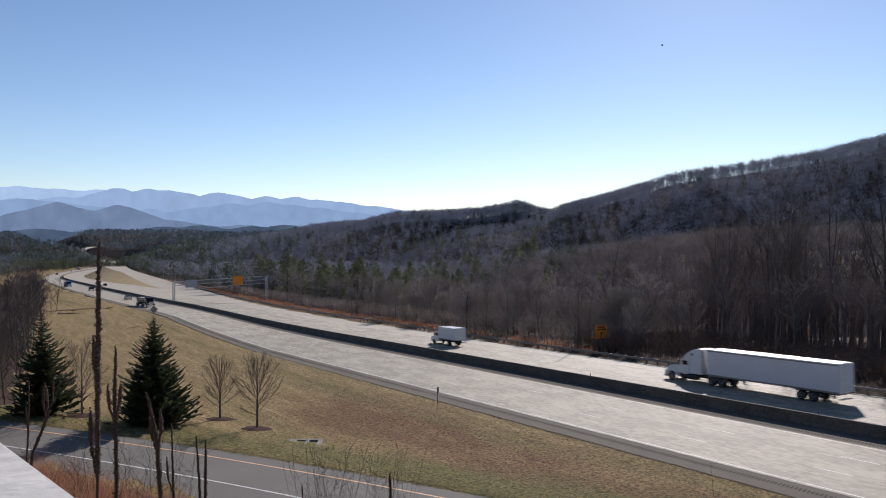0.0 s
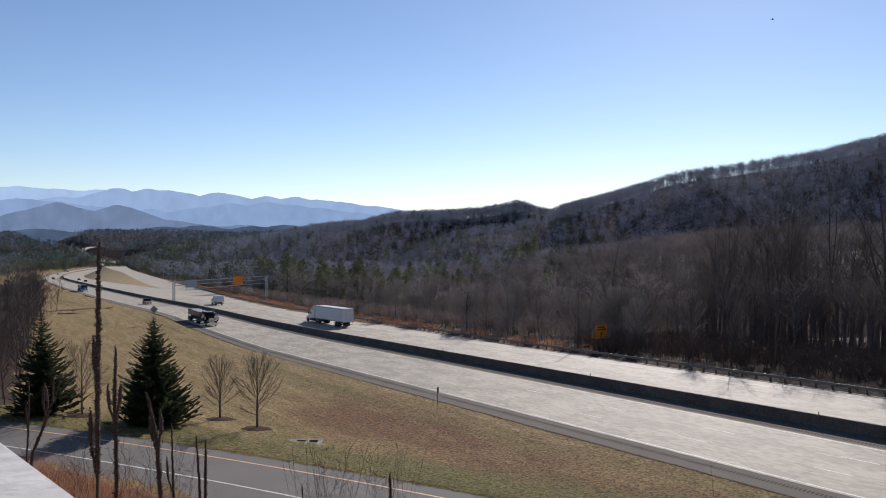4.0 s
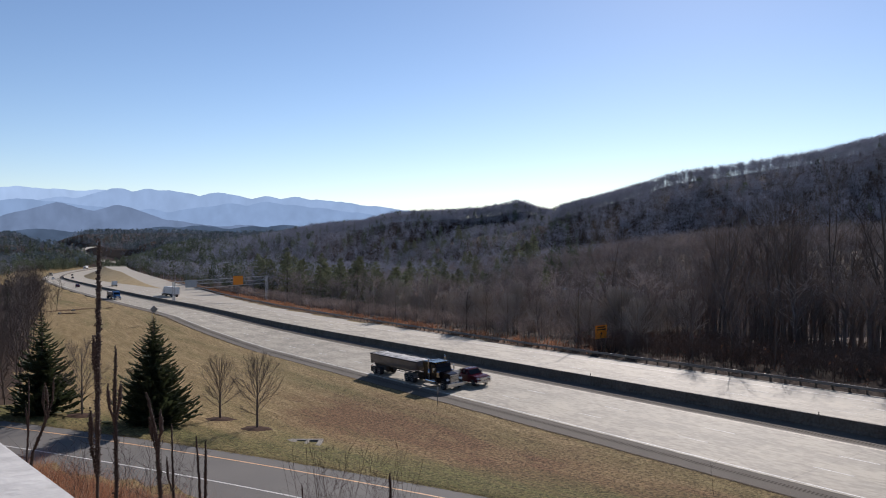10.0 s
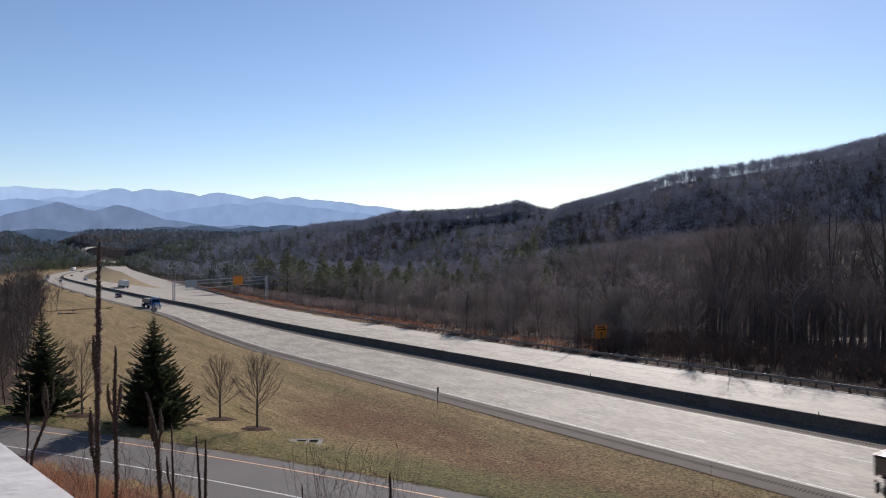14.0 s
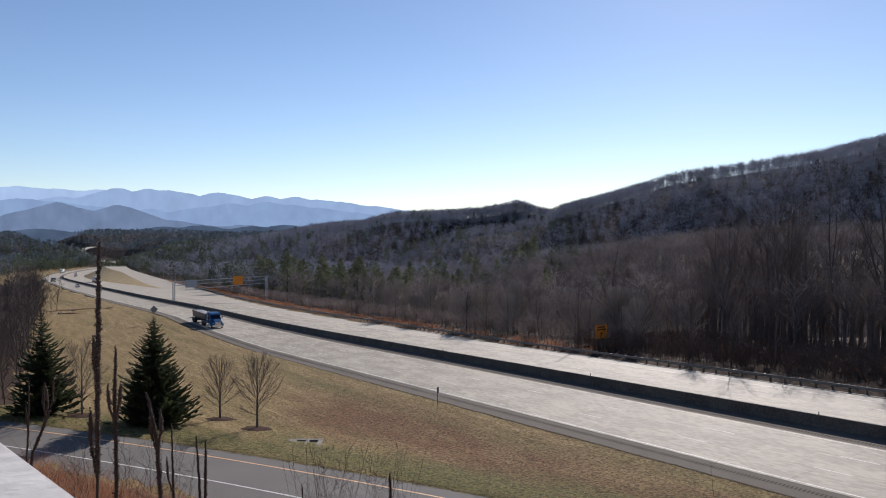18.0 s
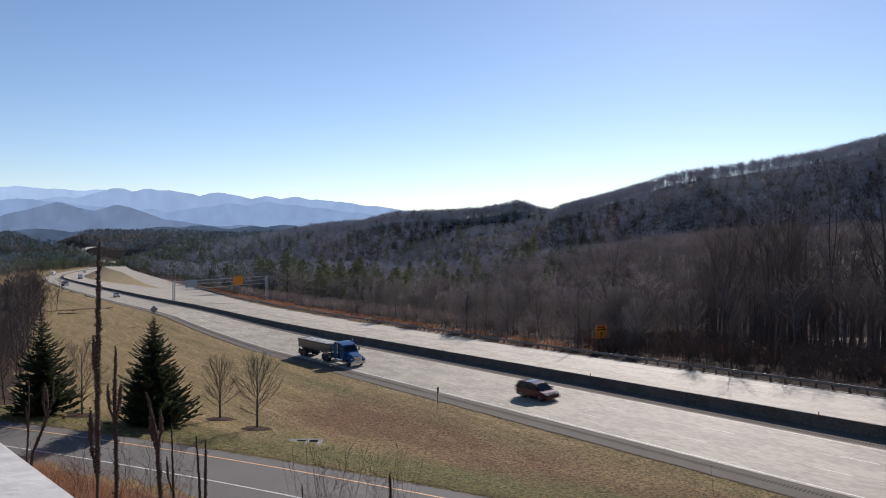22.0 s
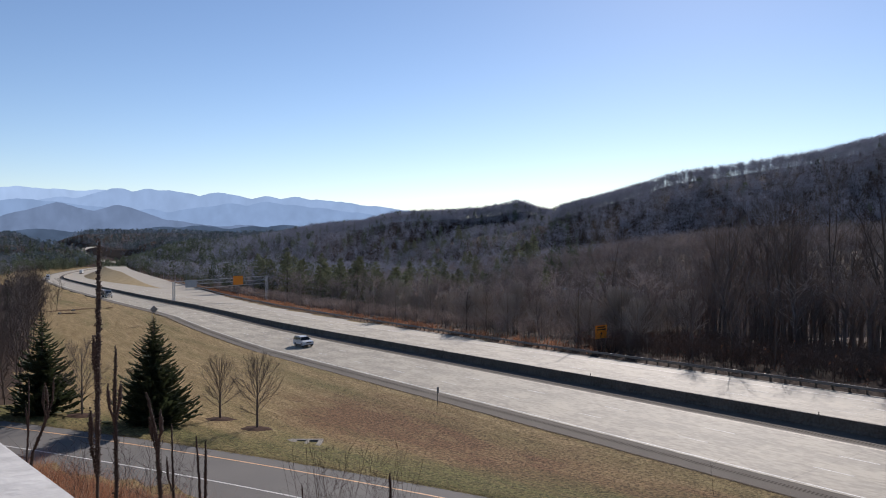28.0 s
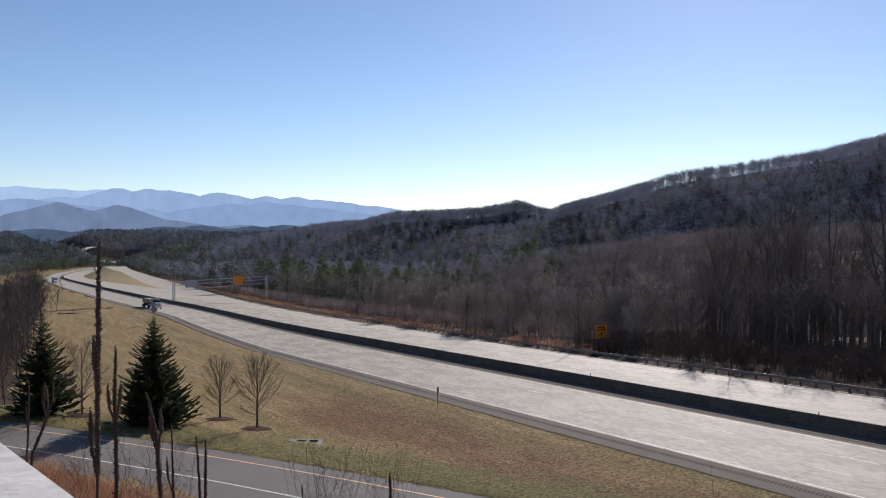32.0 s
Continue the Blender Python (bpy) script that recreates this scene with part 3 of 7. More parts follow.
def spruce(name, label, seed, tall, wide, m, rows=26, group="", seg=9, spray=1.0):
    rng = random.Random(seed)
    top = thing(name, label, "tree", m, group)
    trunk, crown = Shape(), Shape()
    trunk.path([Vector((0, 0, -0.4)), Vector((0, 0, tall * 0.5)), Vector((0, 0, tall * 0.99))], [tall * 0.022, tall * 0.013, 0.015], 7)
    for r in range(rows):
        t = r / (rows - 1)
        reach = wide * (1 - t) ** 0.8 + 0.1
        n = int(19 - 12 * t)
        for k in range(n):
            a = 2 * math.pi * (k + rng.uniform(-0.4, 0.4)) / n + r * 0.7
            z = tall * min(0.985, max(0.02, 0.03 + 0.95 * (t + rng.uniform(-0.6, 0.6) / rows)))
            ln = reach * (rng.uniform(0.6, 1.05) if rng.random() < 0.8 else rng.uniform(1.05, 1.25))
            out = Vector((math.cos(a), math.sin(a), 0))
            side = Vector((-math.sin(a), math.cos(a), 0))
            base = Vector((0, 0, z))
            sag, rise = rng.uniform(-0.45, -0.1), rng.uniform(0.25, 0.65)
            for i in range(seg):
                f0, f1 = (i + 0.1) / seg, (i + 1.3) / seg
                p0 = base + out * ln * f0 + Vector((0, 0, ln * (sag * f0 + rise * f0 * f0)))
                p1 = base + out * ln * f1 + Vector((0, 0, ln * (sag * f1 + rise * f1 * f1)))
                for sg in (-1, 1):
                    w = (ln * (0.2 - 0.12 * f0) * rng.uniform(0.4, 1.5) + 0.05) * spray
                    tip = p1 + side * (sg * w) + Vector((0, 0, rng.uniform(-0.35, 0.3) * w)) + out * w * 0.5
                    crown.tri(p0, p1 if sg > 0 else tip, tip if sg > 0 else p1)
                    lo = p0.lerp(tip, 0.55) + Vector((0, 0, -rng.uniform(0.2, 0.7) * w))
                    crown.tri(p0, tip, lo)
    trunk.done("trunk", M_BARK, top, smooth=True)
    crown.done("crown", M_NEEDLE, top, "dense dark green needled boughs")
    return top


def ground_z(x, y):
    return float(height(np.array([x]), np.array([y]))[0])


def at(x, y, turn=0.0, scale=1.0, sink=0.0):
    return pose(x, y, ground_z(x, y) - sink, 0, 0, turn) @ Matrix.Scale(scale, 4)


# the woods, far off: many small trees in one mesh
def wood_template(rng, kind):
    v, f = [], []

    def blade(a, b, w):
        d = np.array(b) - np.array(a)
        s = np.cross(d, rng.normal(size=3))
        s = s / (np.linalg.norm(s) + 1e-6) * w
        k = len(v)
        v.extend([np.array(a) - s, np.array(a) + s, np.array(b)])
        f.append((k, k + 1, k + 2))

    def puff(n, r, low, mid, size, width):
        """Many small slivers in a rounded crown."""
        for q in range(n):
            o = rng.normal(size=3)
            o = o / np.linalg.norm(o) * rng.uniform(0.35, 1.0) ** 0.6
            p = np.array([o[0] * r, o[1] * r, mid + o[2] * (1 - mid if o[2] > 0 else mid - low)])
            d = rng.normal(size=3) * (1, 1, 0.8) + (o[0] * 0.8, o[1] * 0.8, 0.9)
            d = d / np.linalg.norm(d) * size * rng.uniform(0.6, 1.3)
            blade(p - d * 0.5, p + d * 0.5, width)

    if kind == "small":
        a0 = rng.uniform(0, 6.28)
        for q in range(2):
            a = a0 + q * 1.57
            s = np.array([math.cos(a), math.sin(a), 0]) * 0.0065
            k = len(v)
            v.extend([-s - [0, 0, 0.1], s - [0, 0, 0.1], np.array([0, 0, 0.92])])
            f.append((k, k + 1, k + 2))
        puff(42, rng.uniform(0.24, 0.34), 0.34, rng.uniform(0.58, 0.7), 0.17, 0.0085)
    elif kind == "crest":
        # a forest tree on the skyline: a clear stem that forks into a vase of boughs
        lean = np.array([rng.uniform(-0.05, 0.05), rng.uniform(-0.05, 0.05), 0.55])
        for turn in ((1, 0, 0), (0, 1, 0)):
            s = np.array(turn) * 0.019
            k = len(v)
            v.extend([-s - [0, 0, 0.1], s - [0, 0, 0.1], lean + s * 0.6, lean - s * 0.6])
            f.append((k, k + 1, k + 2))
            f.append((k, k + 2, k + 3))
        for q in range(11):
            a = q * 2.4 + rng.uniform(-0.4, 0.4)
            z = rng.uniform(0.25, 0.62)
            r = rng.uniform(0.06, 0.24)
            b = lean * (z / 0.55)
            e = np.array([b[0] + math.cos(a) * r, b[1] + math.sin(a) * r, rng.uniform(0.8, 1.0) - r * 0.35])
            blade(b, e, 0.01)
            for w in range(6):
                t = rng.uniform(0.3, 1.0)
                c = b * (1 - t) + e * t
                blade(c, c + rng.normal(size=3) * (0.055, 0.055, 0.03) + [0, 0, 0.06], 0.0042)
    elif kind in ("pine", "far_pine"):
        v.extend([np.array([-0.012, 0, -0.1]), np.array([0.012, 0, -0.1]), np.array([0, 0, 0.9])])
        f.append((0, 1, 2))
        n = 22 if kind.startswith("far") else 60
        w = 0.05 if kind.startswith("far") else 0.028
        puff(n // 2, rng.uniform(0.2, 0.26), 0.22, 0.45, 0.17, w)
        puff(n // 2, rng.uniform(0.13, 0.18), 0.45, 0.72, 0.15, w)
    elif kind == "bare":
        for q in range(3):
            a = q * 2.09
            k = len(v)
            p = np.array([math.cos(a), math.sin(a), 0]) * 0.012
            p2 = np.array([math.cos(a + 2.09), math.sin(a + 2.09), 0]) * 0.012
            v.extend([p - [0, 0, 0.1], p2 - [0, 0, 0.1], np.array([0, 0, 0.9])])
            f.append((k, k + 1, k + 2))
        for q in range(17):
            z = rng.uniform(0.2, 0.72)
            a = q * 2.4 + rng.uniform(-0.5, 0.5)
            r = rng.uniform(0.1, 0.34)
            top = 0.55 + 0.45 * math.sqrt(max(0.0, 1 - (r / 0.37) ** 2))
            e = np.array([math.cos(a) * r, math.sin(a) * r, min(max(z + rng.uniform(0.1, 0.3), rng.uniform(0.5, 0.9) * top), top)])
            blade((0, 0, z), e, 0.0055)
            for w in range(5):
                t = rng.uniform(0.35, 1.0)
                b = np.array([0, 0, z]) * (1 - t) + e * t
                blade(b, b + rng.normal(size=3) * (0.075, 0.075, 0.045) + [0, 0, 0.05], 0.0035)
    else:
        v.extend([np.array([-0.01, 0, -0.1]), np.array([0.01, 0, -0.1]), np.array([0, 0, 0.9])])
        f.append((0, 1, 2))
        rings = 16 if kind.startswith("far") else 34
        for q in range(rings):
            z = 0.14 + 0.82 * (q / (rings - 1))
            a = q * 2.4 + rng.uniform(-0.4, 0.4)
            r = (0.24 if kind.endswith("pine") else 0.19) * (1.02 - z) ** (0.55 if kind.endswith("pine") else 0.85) * rng.uniform(0.6, 1.25) + 0.015
            o = np.array([math.cos(a), math.sin(a), 0])
            s = np.array([-math.sin(a), math.cos(a), 0])
            k = len(v)
            v.extend([np.array([0, 0, z + 0.035]), o * r - s * r * 0.42 + [0, 0, z + rng.uniform(-0.06, 0.03)], o * r * 0.95 + s * r * 0.42 + [0, 0, z + rng.uniform(-0.06, 0.03)]])
            f.append((k, k + 1, k + 2))
            k = len(v)
            v.extend([o * r * 0.3 + [0, 0, z - 0.05], o * r * 1.1 + [0, 0, z + 0.02], o * r * 0.6 + s * r * 0.3 + [0, 0, z + 0.06]])
            f.append((k, k + 1, k + 2))
    return np.array(v), np.array(f)


def scatter(name, label, spots, kinds, low, high, material, seed):
    rng = np.random.default_rng(seed)
    temps = [wood_template(rng, k) for k in kinds for _ in range(4)]
    vs, fs, tones, count = [], [], [], 0
    for x, y, z in spots:
        tv, tf = temps[rng.integers(len(temps))]
        h, a = rng.uniform(low, high), rng.uniform(0, 6.28)
        w = h * rng.uniform(0.8, 1.3)
        c, s = math.cos(a), math.sin(a)
        p = np.stack([(tv[:, 0] * c - tv[:, 1] * s) * w + x, (tv[:, 0] * s + tv[:, 1] * c) * w + y, tv[:, 2] * h + z], -1)
        vs.append(p)
        fs.append(tf + count)
        tones.append(np.full(len(tv), rng.random()))
        count += len(tv)
    vs, fs = np.concatenate(vs), np.concatenate(fs)
    me = bpy.data.meshes.new(name)
    me.vertices.add(len(vs))
    me.vertices.foreach_set("co", vs.astype(np.float32).ravel())
    me.loops.add(fs.size)
    me.loops.foreach_set("vertex_index", fs.astype(np.int32).ravel())
    me.polygons.add(len(fs))
    me.polygons.foreach_set("loop_start", np.arange(0, fs.size, 3, dtype=np.int32))
    me.polygons.foreach_set("loop_total", np.full(len(fs), 3, dtype=np.int32))
    me.update(calc_edges=True)
    me.attributes.new("tone", "FLOAT", "POINT").data.foreach_set("value", np.concatenate(tones).astype(np.float32))
    ob = mesh_part(name, me, material)
    return tagged(ob, label, "woods", kind="stuff")


def spots(seed, n, rule, r0, r1, a0=-3.0, a1=68.0, power=1.0):
    """Random places in a sector round the origin, kept where rule(x, y, side distance from the highway) holds."""
    rng = np.random.default_rng(seed)
    a = np.radians(rng.uniform(a0, a1, n))
    r = r0 + (r1 - r0) * rng.random(n) ** power
    x, y = np.sin(a) * r, np.cos(a) * r
    yc = np.clip(y, RY[0], RY[-1])
    dd = (x - np.interp(yc, RY, RX)) * np.cos(np.interp(yc, RY, R_HEAD))
    ok = rule(x, y, dd)
    x, y = x[ok], y[ok]
    return np.stack([x, y, height(x, y) - 0.3], -1)


def right_side(x, y, dd):
    return dd > edge_d(y) - 14 + 9


def left_side(x, y, dd):
    return (dd < -48) & (y > 470)


def beyond(x, y, dd):
    return (dd > edge_d(y) - 14 + 62) & ~far_road_gap(x, y)


def ramp_side(x, y, dd):
    return (dd > edge_d(y) - 14 + 5) & ~far_road_gap(x, y)


def valley(x, y, dd):
    return dd > edge_d(y) - 14 + 20


# the highway far down the valley, seen again beyond the bend: x, y, height
FAR_ROAD = ((259, 1325, -41.4), (252, 1413, -41.0), (252, 1533, -40.4), (259, 1672, -37.0), (272, 1795, -33.9), (303, 1930, -32.9), (337, 2027, -31.7))


def far_road_gap(x, y):
    near = np.zeros(np.shape(x), bool)
    for (x0, y0, _), (x1, y1, _) in zip(FAR_ROAD[:-1], FAR_ROAD[1:]):
        t = np.clip(((x - x0) * (x1 - x0) + (y - y0) * (y1 - y0)) / ((x1 - x0) ** 2 + (y1 - y0) ** 2), 0, 1)
        near |= np.hypot(x - x0 - (x1 - x0) * t, y - y0 - (y1 - y0) * t) < 17
    return near


# where each line of sight meets the skyline of the near ridges, by bearing
_az = np.arange(0, 72, 0.25)
_rr = np.arange(480, 1180, 6.0)
_hx, _hy = np.sin(np.radians(_az))[:, None] * _rr, np.cos(np.radians(_az))[:, None] * _rr
_rise = (height(_hx, _hy) - 18) / _rr
CREST_R = _rr[np.argmax(_rise, 1)]


def facing(x, y, dd):
    """The slopes on this side of the crest."""
    r = np.hypot(x, y)
    crest = np.interp(np.degrees(np.arctan2(x, y)), _az, CREST_R)
    reach = np.interp(np.degrees(np.arctan2(x, y)), (46.5, 48.5, 58, 61), (14, -4, -4, 10))
    return beyond(x, y, dd) & (r < crest + reach)


_ct = np.random.default_rng(62)


def along_crest(bearings, offsets):
    r = np.interp(bearings, _az, CREST_R) + offsets
    x, y = np.sin(np.radians(bearings)) * r, np.cos(np.radians(bearings)) * r
    return np.stack([x, y, height(x, y) - 0.3], -1)


CREST_BAND = np.concatenate([along_crest(_ct.uniform(19, 48, 2600), _ct.uniform(-45, 12, 2600)), along_crest(_ct.uniform(33, 47, 900), _ct.uniform(-22, 8, 900)), along_crest(_ct.uniform(57.5, 68, 700), _ct.uniform(-40, 10, 700))])
mid_bare = np.concatenate([spots(11, 3000, valley, 120, 590, 10, 68, 0.75), spots(65, 800, valley, 330, 500, 38, 67)])
scatter("bare_woods", "leafless grey-brown hardwood forest in the valley", mid_bare, ("bare",), 10, 17, M_WOODS, 21)
hill_bare = np.concatenate([spots(12, 12500, facing, 480, 1180, 2, 46, 0.75), spots(61, 8000, facing, 490, 1000, 46, 68, 0.75), spots(13, 1800, left_side, 480, 1400, -6, 12), CREST_BAND])
scatter("hill_woods", "leafless grey-brown hardwood forest covering the hillsides", hill_bare, ("small",), 10, 15, M_HAZEHILL, 26)
_ca = np.concatenate([_ct.uniform(19, 41, 700), _ct.uniform(41, 47.5, 300), _ct.uniform(47.5, 58.5, 430), _ct.uniform(58.5, 68, 400)])
_cr = _ct.normal(size=len(_ca)) * np.interp(_ca, (41, 47, 49, 57, 60), (14, 12, 5, 5, 12))
scatter("crest_woods", "row of tall leafless trees along the ridge's skyline", along_crest(_ca, _cr), ("crest",), 9.5, 17, M_HAZEHILL, 63)
scatter("slope_woods", "leafless brown hardwood forest on the slope beyond the ramp", spots(51, 3000, ramp_side, 360, 1150, 0, 26), ("small",), 10, 16, M_HAZEHILL, 28)
bend_side = lambda x, y, dd: ((dd < -22) | (dd > 42)) & ~far_road_gap(x, y)
bend_wood = lambda x, y, dd: (dd > 24) & ~far_road_gap(x, y)
pine_hill = np.concatenate([spots(66, 700, bend_wood, 960, 1420, 7, 17), spots(67, 1000, bend_side, 1040, 1450, 5, 14), spots(15, 900, facing, 420, 1150, 14, 44, 0.8), spots(64, 1500, facing, 420, 1150, 2, 17, 0.8), spots(52, 1500, ramp_side, 360, 1150, 0, 24), spots(16, 1900, left_side, 480, 1500, -6, 12), spots(19, 60, facing, 500, 900, 40, 66)])
scatter("pine_woods", "dark green pines scattered through the bare forest", pine_hill, ("pine", "pine", "pine", "fir"), 9, 16, M_PINES, 22)
_rb = np.random.default_rng(41)
_bs = _rb.uniform(84, 420, 3300)
_bd = edge_d(_bs) + 5.5 + 38 * _rb.random(3300) ** 1.4
_bx, _by = np.array([rp(a, b)[:2] for a, b in zip(_bs, _bd)]).T
scatter("underbrush", "tangled leafless brush and saplings behind the guardrail", np.stack([_bx, _by, height(_bx, _by) - 0.2], -1), ("bare",), 1.4, 5.0, M_BRUSH, 25)
_bs = _rb.uniform(20, 96, 2300)
_bd = edge_d(_bs) + 3.5 + 24 * _rb.random(2300)
_bx, _by = np.array([rp(a, b)[:2] for a, b in zip(_bs, _bd)]).T
scatter("thicket", "dark tangled thicket behind the guardrail", np.stack([_bx, _by, height(_bx, _by) - 0.3], -1), ("bare",), 1.0, 4.2, M_THICKET, 27)
_bs = _rb.uniform(24, 105, 170)
_bd = edge_d(_bs) + 20 + 34 * _rb.random(170)
_bx, _by = np.array([rp(a, b)[:2] for a, b in zip(_bs, _bd)]).T
scatter("pole_woods", "crowded thin leafless pole trees behind the guardrail", np.stack([_bx, _by, height(_bx, _by) - 0.3], -1), ("crest",), 8.0, 15.0, M_TWIG, 29)
_lf = _rb.uniform(22, 100, 9000)
_ld = edge_d(_lf) + 2.5 + 22 * _rb.random(9000)
_lx, _ly = np.array([rp(a, b)[:2] for a, b in zip(_lf, _ld)]).T
_lp = np.stack([_lx, _ly, height(_lx, _ly) + 3.2 * _rb.random(9000) ** 2.2], -1)[np.sin(_lf / 2.3) + np.sin(_ld / 1.7) + _rb.normal(size=9000) > 0.2]
_lq = np.repeat(_lp, 3, 0) + _rb.normal(size=(len(_lp) * 3, 3)) * 0.075
tagged(raw("thicket_leaves", _lq.tolist(), np.arange(len(_lq)).reshape(-1, 3).tolist(), M_DEADLEAF), "rust-brown dead leaves caught in the thicket", "leaves", kind="stuff")
far_rule = lambda x, y, dd: (np.abs(dd) > 35) & ~far_road_gap(x, y) & ~((np.abs(x - 300) < 58) & (y > 2300) & (y < 2530))
scatter("distant_woods", "mixed pine and hardwood forest on distant hills", spots(17, 6500, far_rule, 1150, 2700, -4, 34), ("small",), 10, 16, M_HAZEHILL, 23)
scatter("distant_pines", "dark pines on distant hills", spots(18, 12000, far_rule, 1150, 2700, -4, 34), ("far_pine", "far_pine", "far_fir"), 10, 18, M_HAZEPINES, 24)
M_FIELD = mat("pale_field", (0.5, 0.4, 0.26), 0.95, dark=(0.34, 0.27, 0.17), scale=20, fine=0.2, bump=0, spec=0.05)
_fx, _fy = np.meshgrid(np.linspace(252, 346, 9), np.linspace(2330, 2480, 9))
_fx = _fx + (_fy - 2400) * 0.12
_fv = np.stack([_fx.ravel(), _fy.ravel(), height(_fx, _fy).ravel() + 2.0], -1)
_fi = np.arange(81).reshape(9, 9)
tagged(raw("field", _fv.tolist(), np.stack([_fi[:-1, :-1], _fi[:-1, 1:], _fi[1:, 1:], _fi[1:, :-1]], -1).reshape(-1, 4).tolist(), M_FIELD, smooth=True), "pale stubble field far down the valley", "field", kind="structure")
_sh = Shape()
for _p, _q in zip(FAR_ROAD[:-1], FAR_ROAD[1:]):
    _p, _q = Vector(_p), Vector(_q)
    _n = (_q - _p).cross(Vector((0, 0, 1))).normalized() * 9
    _sh.quad(_p - _n, _p + _n, _q + _n, _q - _n)
tagged(_sh.done("road_1", M_CONC), "pale highway winding through the distant valley", "road", kind="structure")


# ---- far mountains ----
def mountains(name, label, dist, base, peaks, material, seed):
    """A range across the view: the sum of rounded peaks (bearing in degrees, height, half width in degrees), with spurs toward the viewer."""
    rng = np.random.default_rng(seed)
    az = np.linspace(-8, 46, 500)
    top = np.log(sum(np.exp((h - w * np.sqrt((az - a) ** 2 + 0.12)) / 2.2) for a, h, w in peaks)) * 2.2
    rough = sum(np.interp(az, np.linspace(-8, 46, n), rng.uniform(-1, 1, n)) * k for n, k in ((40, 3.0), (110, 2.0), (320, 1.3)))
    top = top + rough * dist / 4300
    spur = sum(np.interp(az, np.linspace(-8, 46, n), rng.uniform(0, 1, n)) * k for n, k in ((26, 0.7), (70, 0.4)))
    vs, fs, rows = [], [], 7
    for j in range(rows):
        t = j / (rows - 1)
        r = dist - (1 - t) ** 1.2 * dist * 0.10 * spur
        z = base + (top - base) * t
        vs.append(np.stack([np.sin(np.radians(az)) * r, np.cos(np.radians(az)) * r, z], -1))
    vs = np.concatenate(vs)
    n = len(az)
    for j in range(rows - 1):
        for i in range(n - 1):
            fs.append((j * n + i, j * n + i + 1, (j + 1) * n + i + 1, (j + 1) * n + i))
    ob = raw(name, vs.tolist(), fs, material, smooth=True)
    return tagged(ob, label, "mountains", kind="structure")


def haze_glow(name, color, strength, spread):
    """Distance that shines by itself: haze in its colour, soft shaded folds from noise."""
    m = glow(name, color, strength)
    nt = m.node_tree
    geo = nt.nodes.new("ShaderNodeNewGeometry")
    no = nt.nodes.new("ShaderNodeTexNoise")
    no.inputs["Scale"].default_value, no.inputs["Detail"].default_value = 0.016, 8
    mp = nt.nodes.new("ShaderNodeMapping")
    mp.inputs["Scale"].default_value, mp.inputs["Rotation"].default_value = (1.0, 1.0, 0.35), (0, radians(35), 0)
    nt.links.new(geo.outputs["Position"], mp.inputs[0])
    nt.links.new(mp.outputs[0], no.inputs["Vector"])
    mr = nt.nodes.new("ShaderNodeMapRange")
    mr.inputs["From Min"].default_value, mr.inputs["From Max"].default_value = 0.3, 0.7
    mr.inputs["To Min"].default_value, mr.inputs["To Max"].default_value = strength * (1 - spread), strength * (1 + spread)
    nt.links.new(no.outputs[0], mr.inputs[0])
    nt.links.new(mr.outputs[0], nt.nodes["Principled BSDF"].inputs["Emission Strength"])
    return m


# the air's blue is emitted by the ranges themselves, paler with distance
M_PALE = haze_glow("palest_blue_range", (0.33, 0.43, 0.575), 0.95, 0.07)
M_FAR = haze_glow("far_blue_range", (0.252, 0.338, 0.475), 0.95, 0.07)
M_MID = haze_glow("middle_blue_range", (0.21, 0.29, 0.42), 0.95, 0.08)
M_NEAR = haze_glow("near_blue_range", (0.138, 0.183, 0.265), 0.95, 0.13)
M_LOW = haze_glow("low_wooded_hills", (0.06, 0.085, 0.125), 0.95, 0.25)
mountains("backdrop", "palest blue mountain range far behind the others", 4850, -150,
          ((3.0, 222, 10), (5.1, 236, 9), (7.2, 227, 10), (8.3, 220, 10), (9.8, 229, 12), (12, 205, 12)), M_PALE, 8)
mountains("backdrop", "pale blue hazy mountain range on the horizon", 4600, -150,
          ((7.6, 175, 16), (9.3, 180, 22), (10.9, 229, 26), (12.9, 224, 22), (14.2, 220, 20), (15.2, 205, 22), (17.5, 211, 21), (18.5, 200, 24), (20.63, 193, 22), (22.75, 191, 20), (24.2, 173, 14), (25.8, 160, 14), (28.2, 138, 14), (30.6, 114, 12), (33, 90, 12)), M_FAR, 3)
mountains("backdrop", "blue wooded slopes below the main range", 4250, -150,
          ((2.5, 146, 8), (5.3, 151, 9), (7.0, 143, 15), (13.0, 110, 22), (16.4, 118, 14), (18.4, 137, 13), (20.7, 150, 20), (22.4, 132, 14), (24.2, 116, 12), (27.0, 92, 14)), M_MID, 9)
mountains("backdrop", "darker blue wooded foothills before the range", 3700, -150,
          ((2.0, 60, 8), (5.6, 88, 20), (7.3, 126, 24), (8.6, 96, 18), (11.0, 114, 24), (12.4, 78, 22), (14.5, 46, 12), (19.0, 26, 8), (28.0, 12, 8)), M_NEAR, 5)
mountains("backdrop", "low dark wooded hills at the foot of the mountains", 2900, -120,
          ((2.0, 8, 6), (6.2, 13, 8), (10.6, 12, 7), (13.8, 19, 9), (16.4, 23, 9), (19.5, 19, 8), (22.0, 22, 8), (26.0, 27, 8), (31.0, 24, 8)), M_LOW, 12)


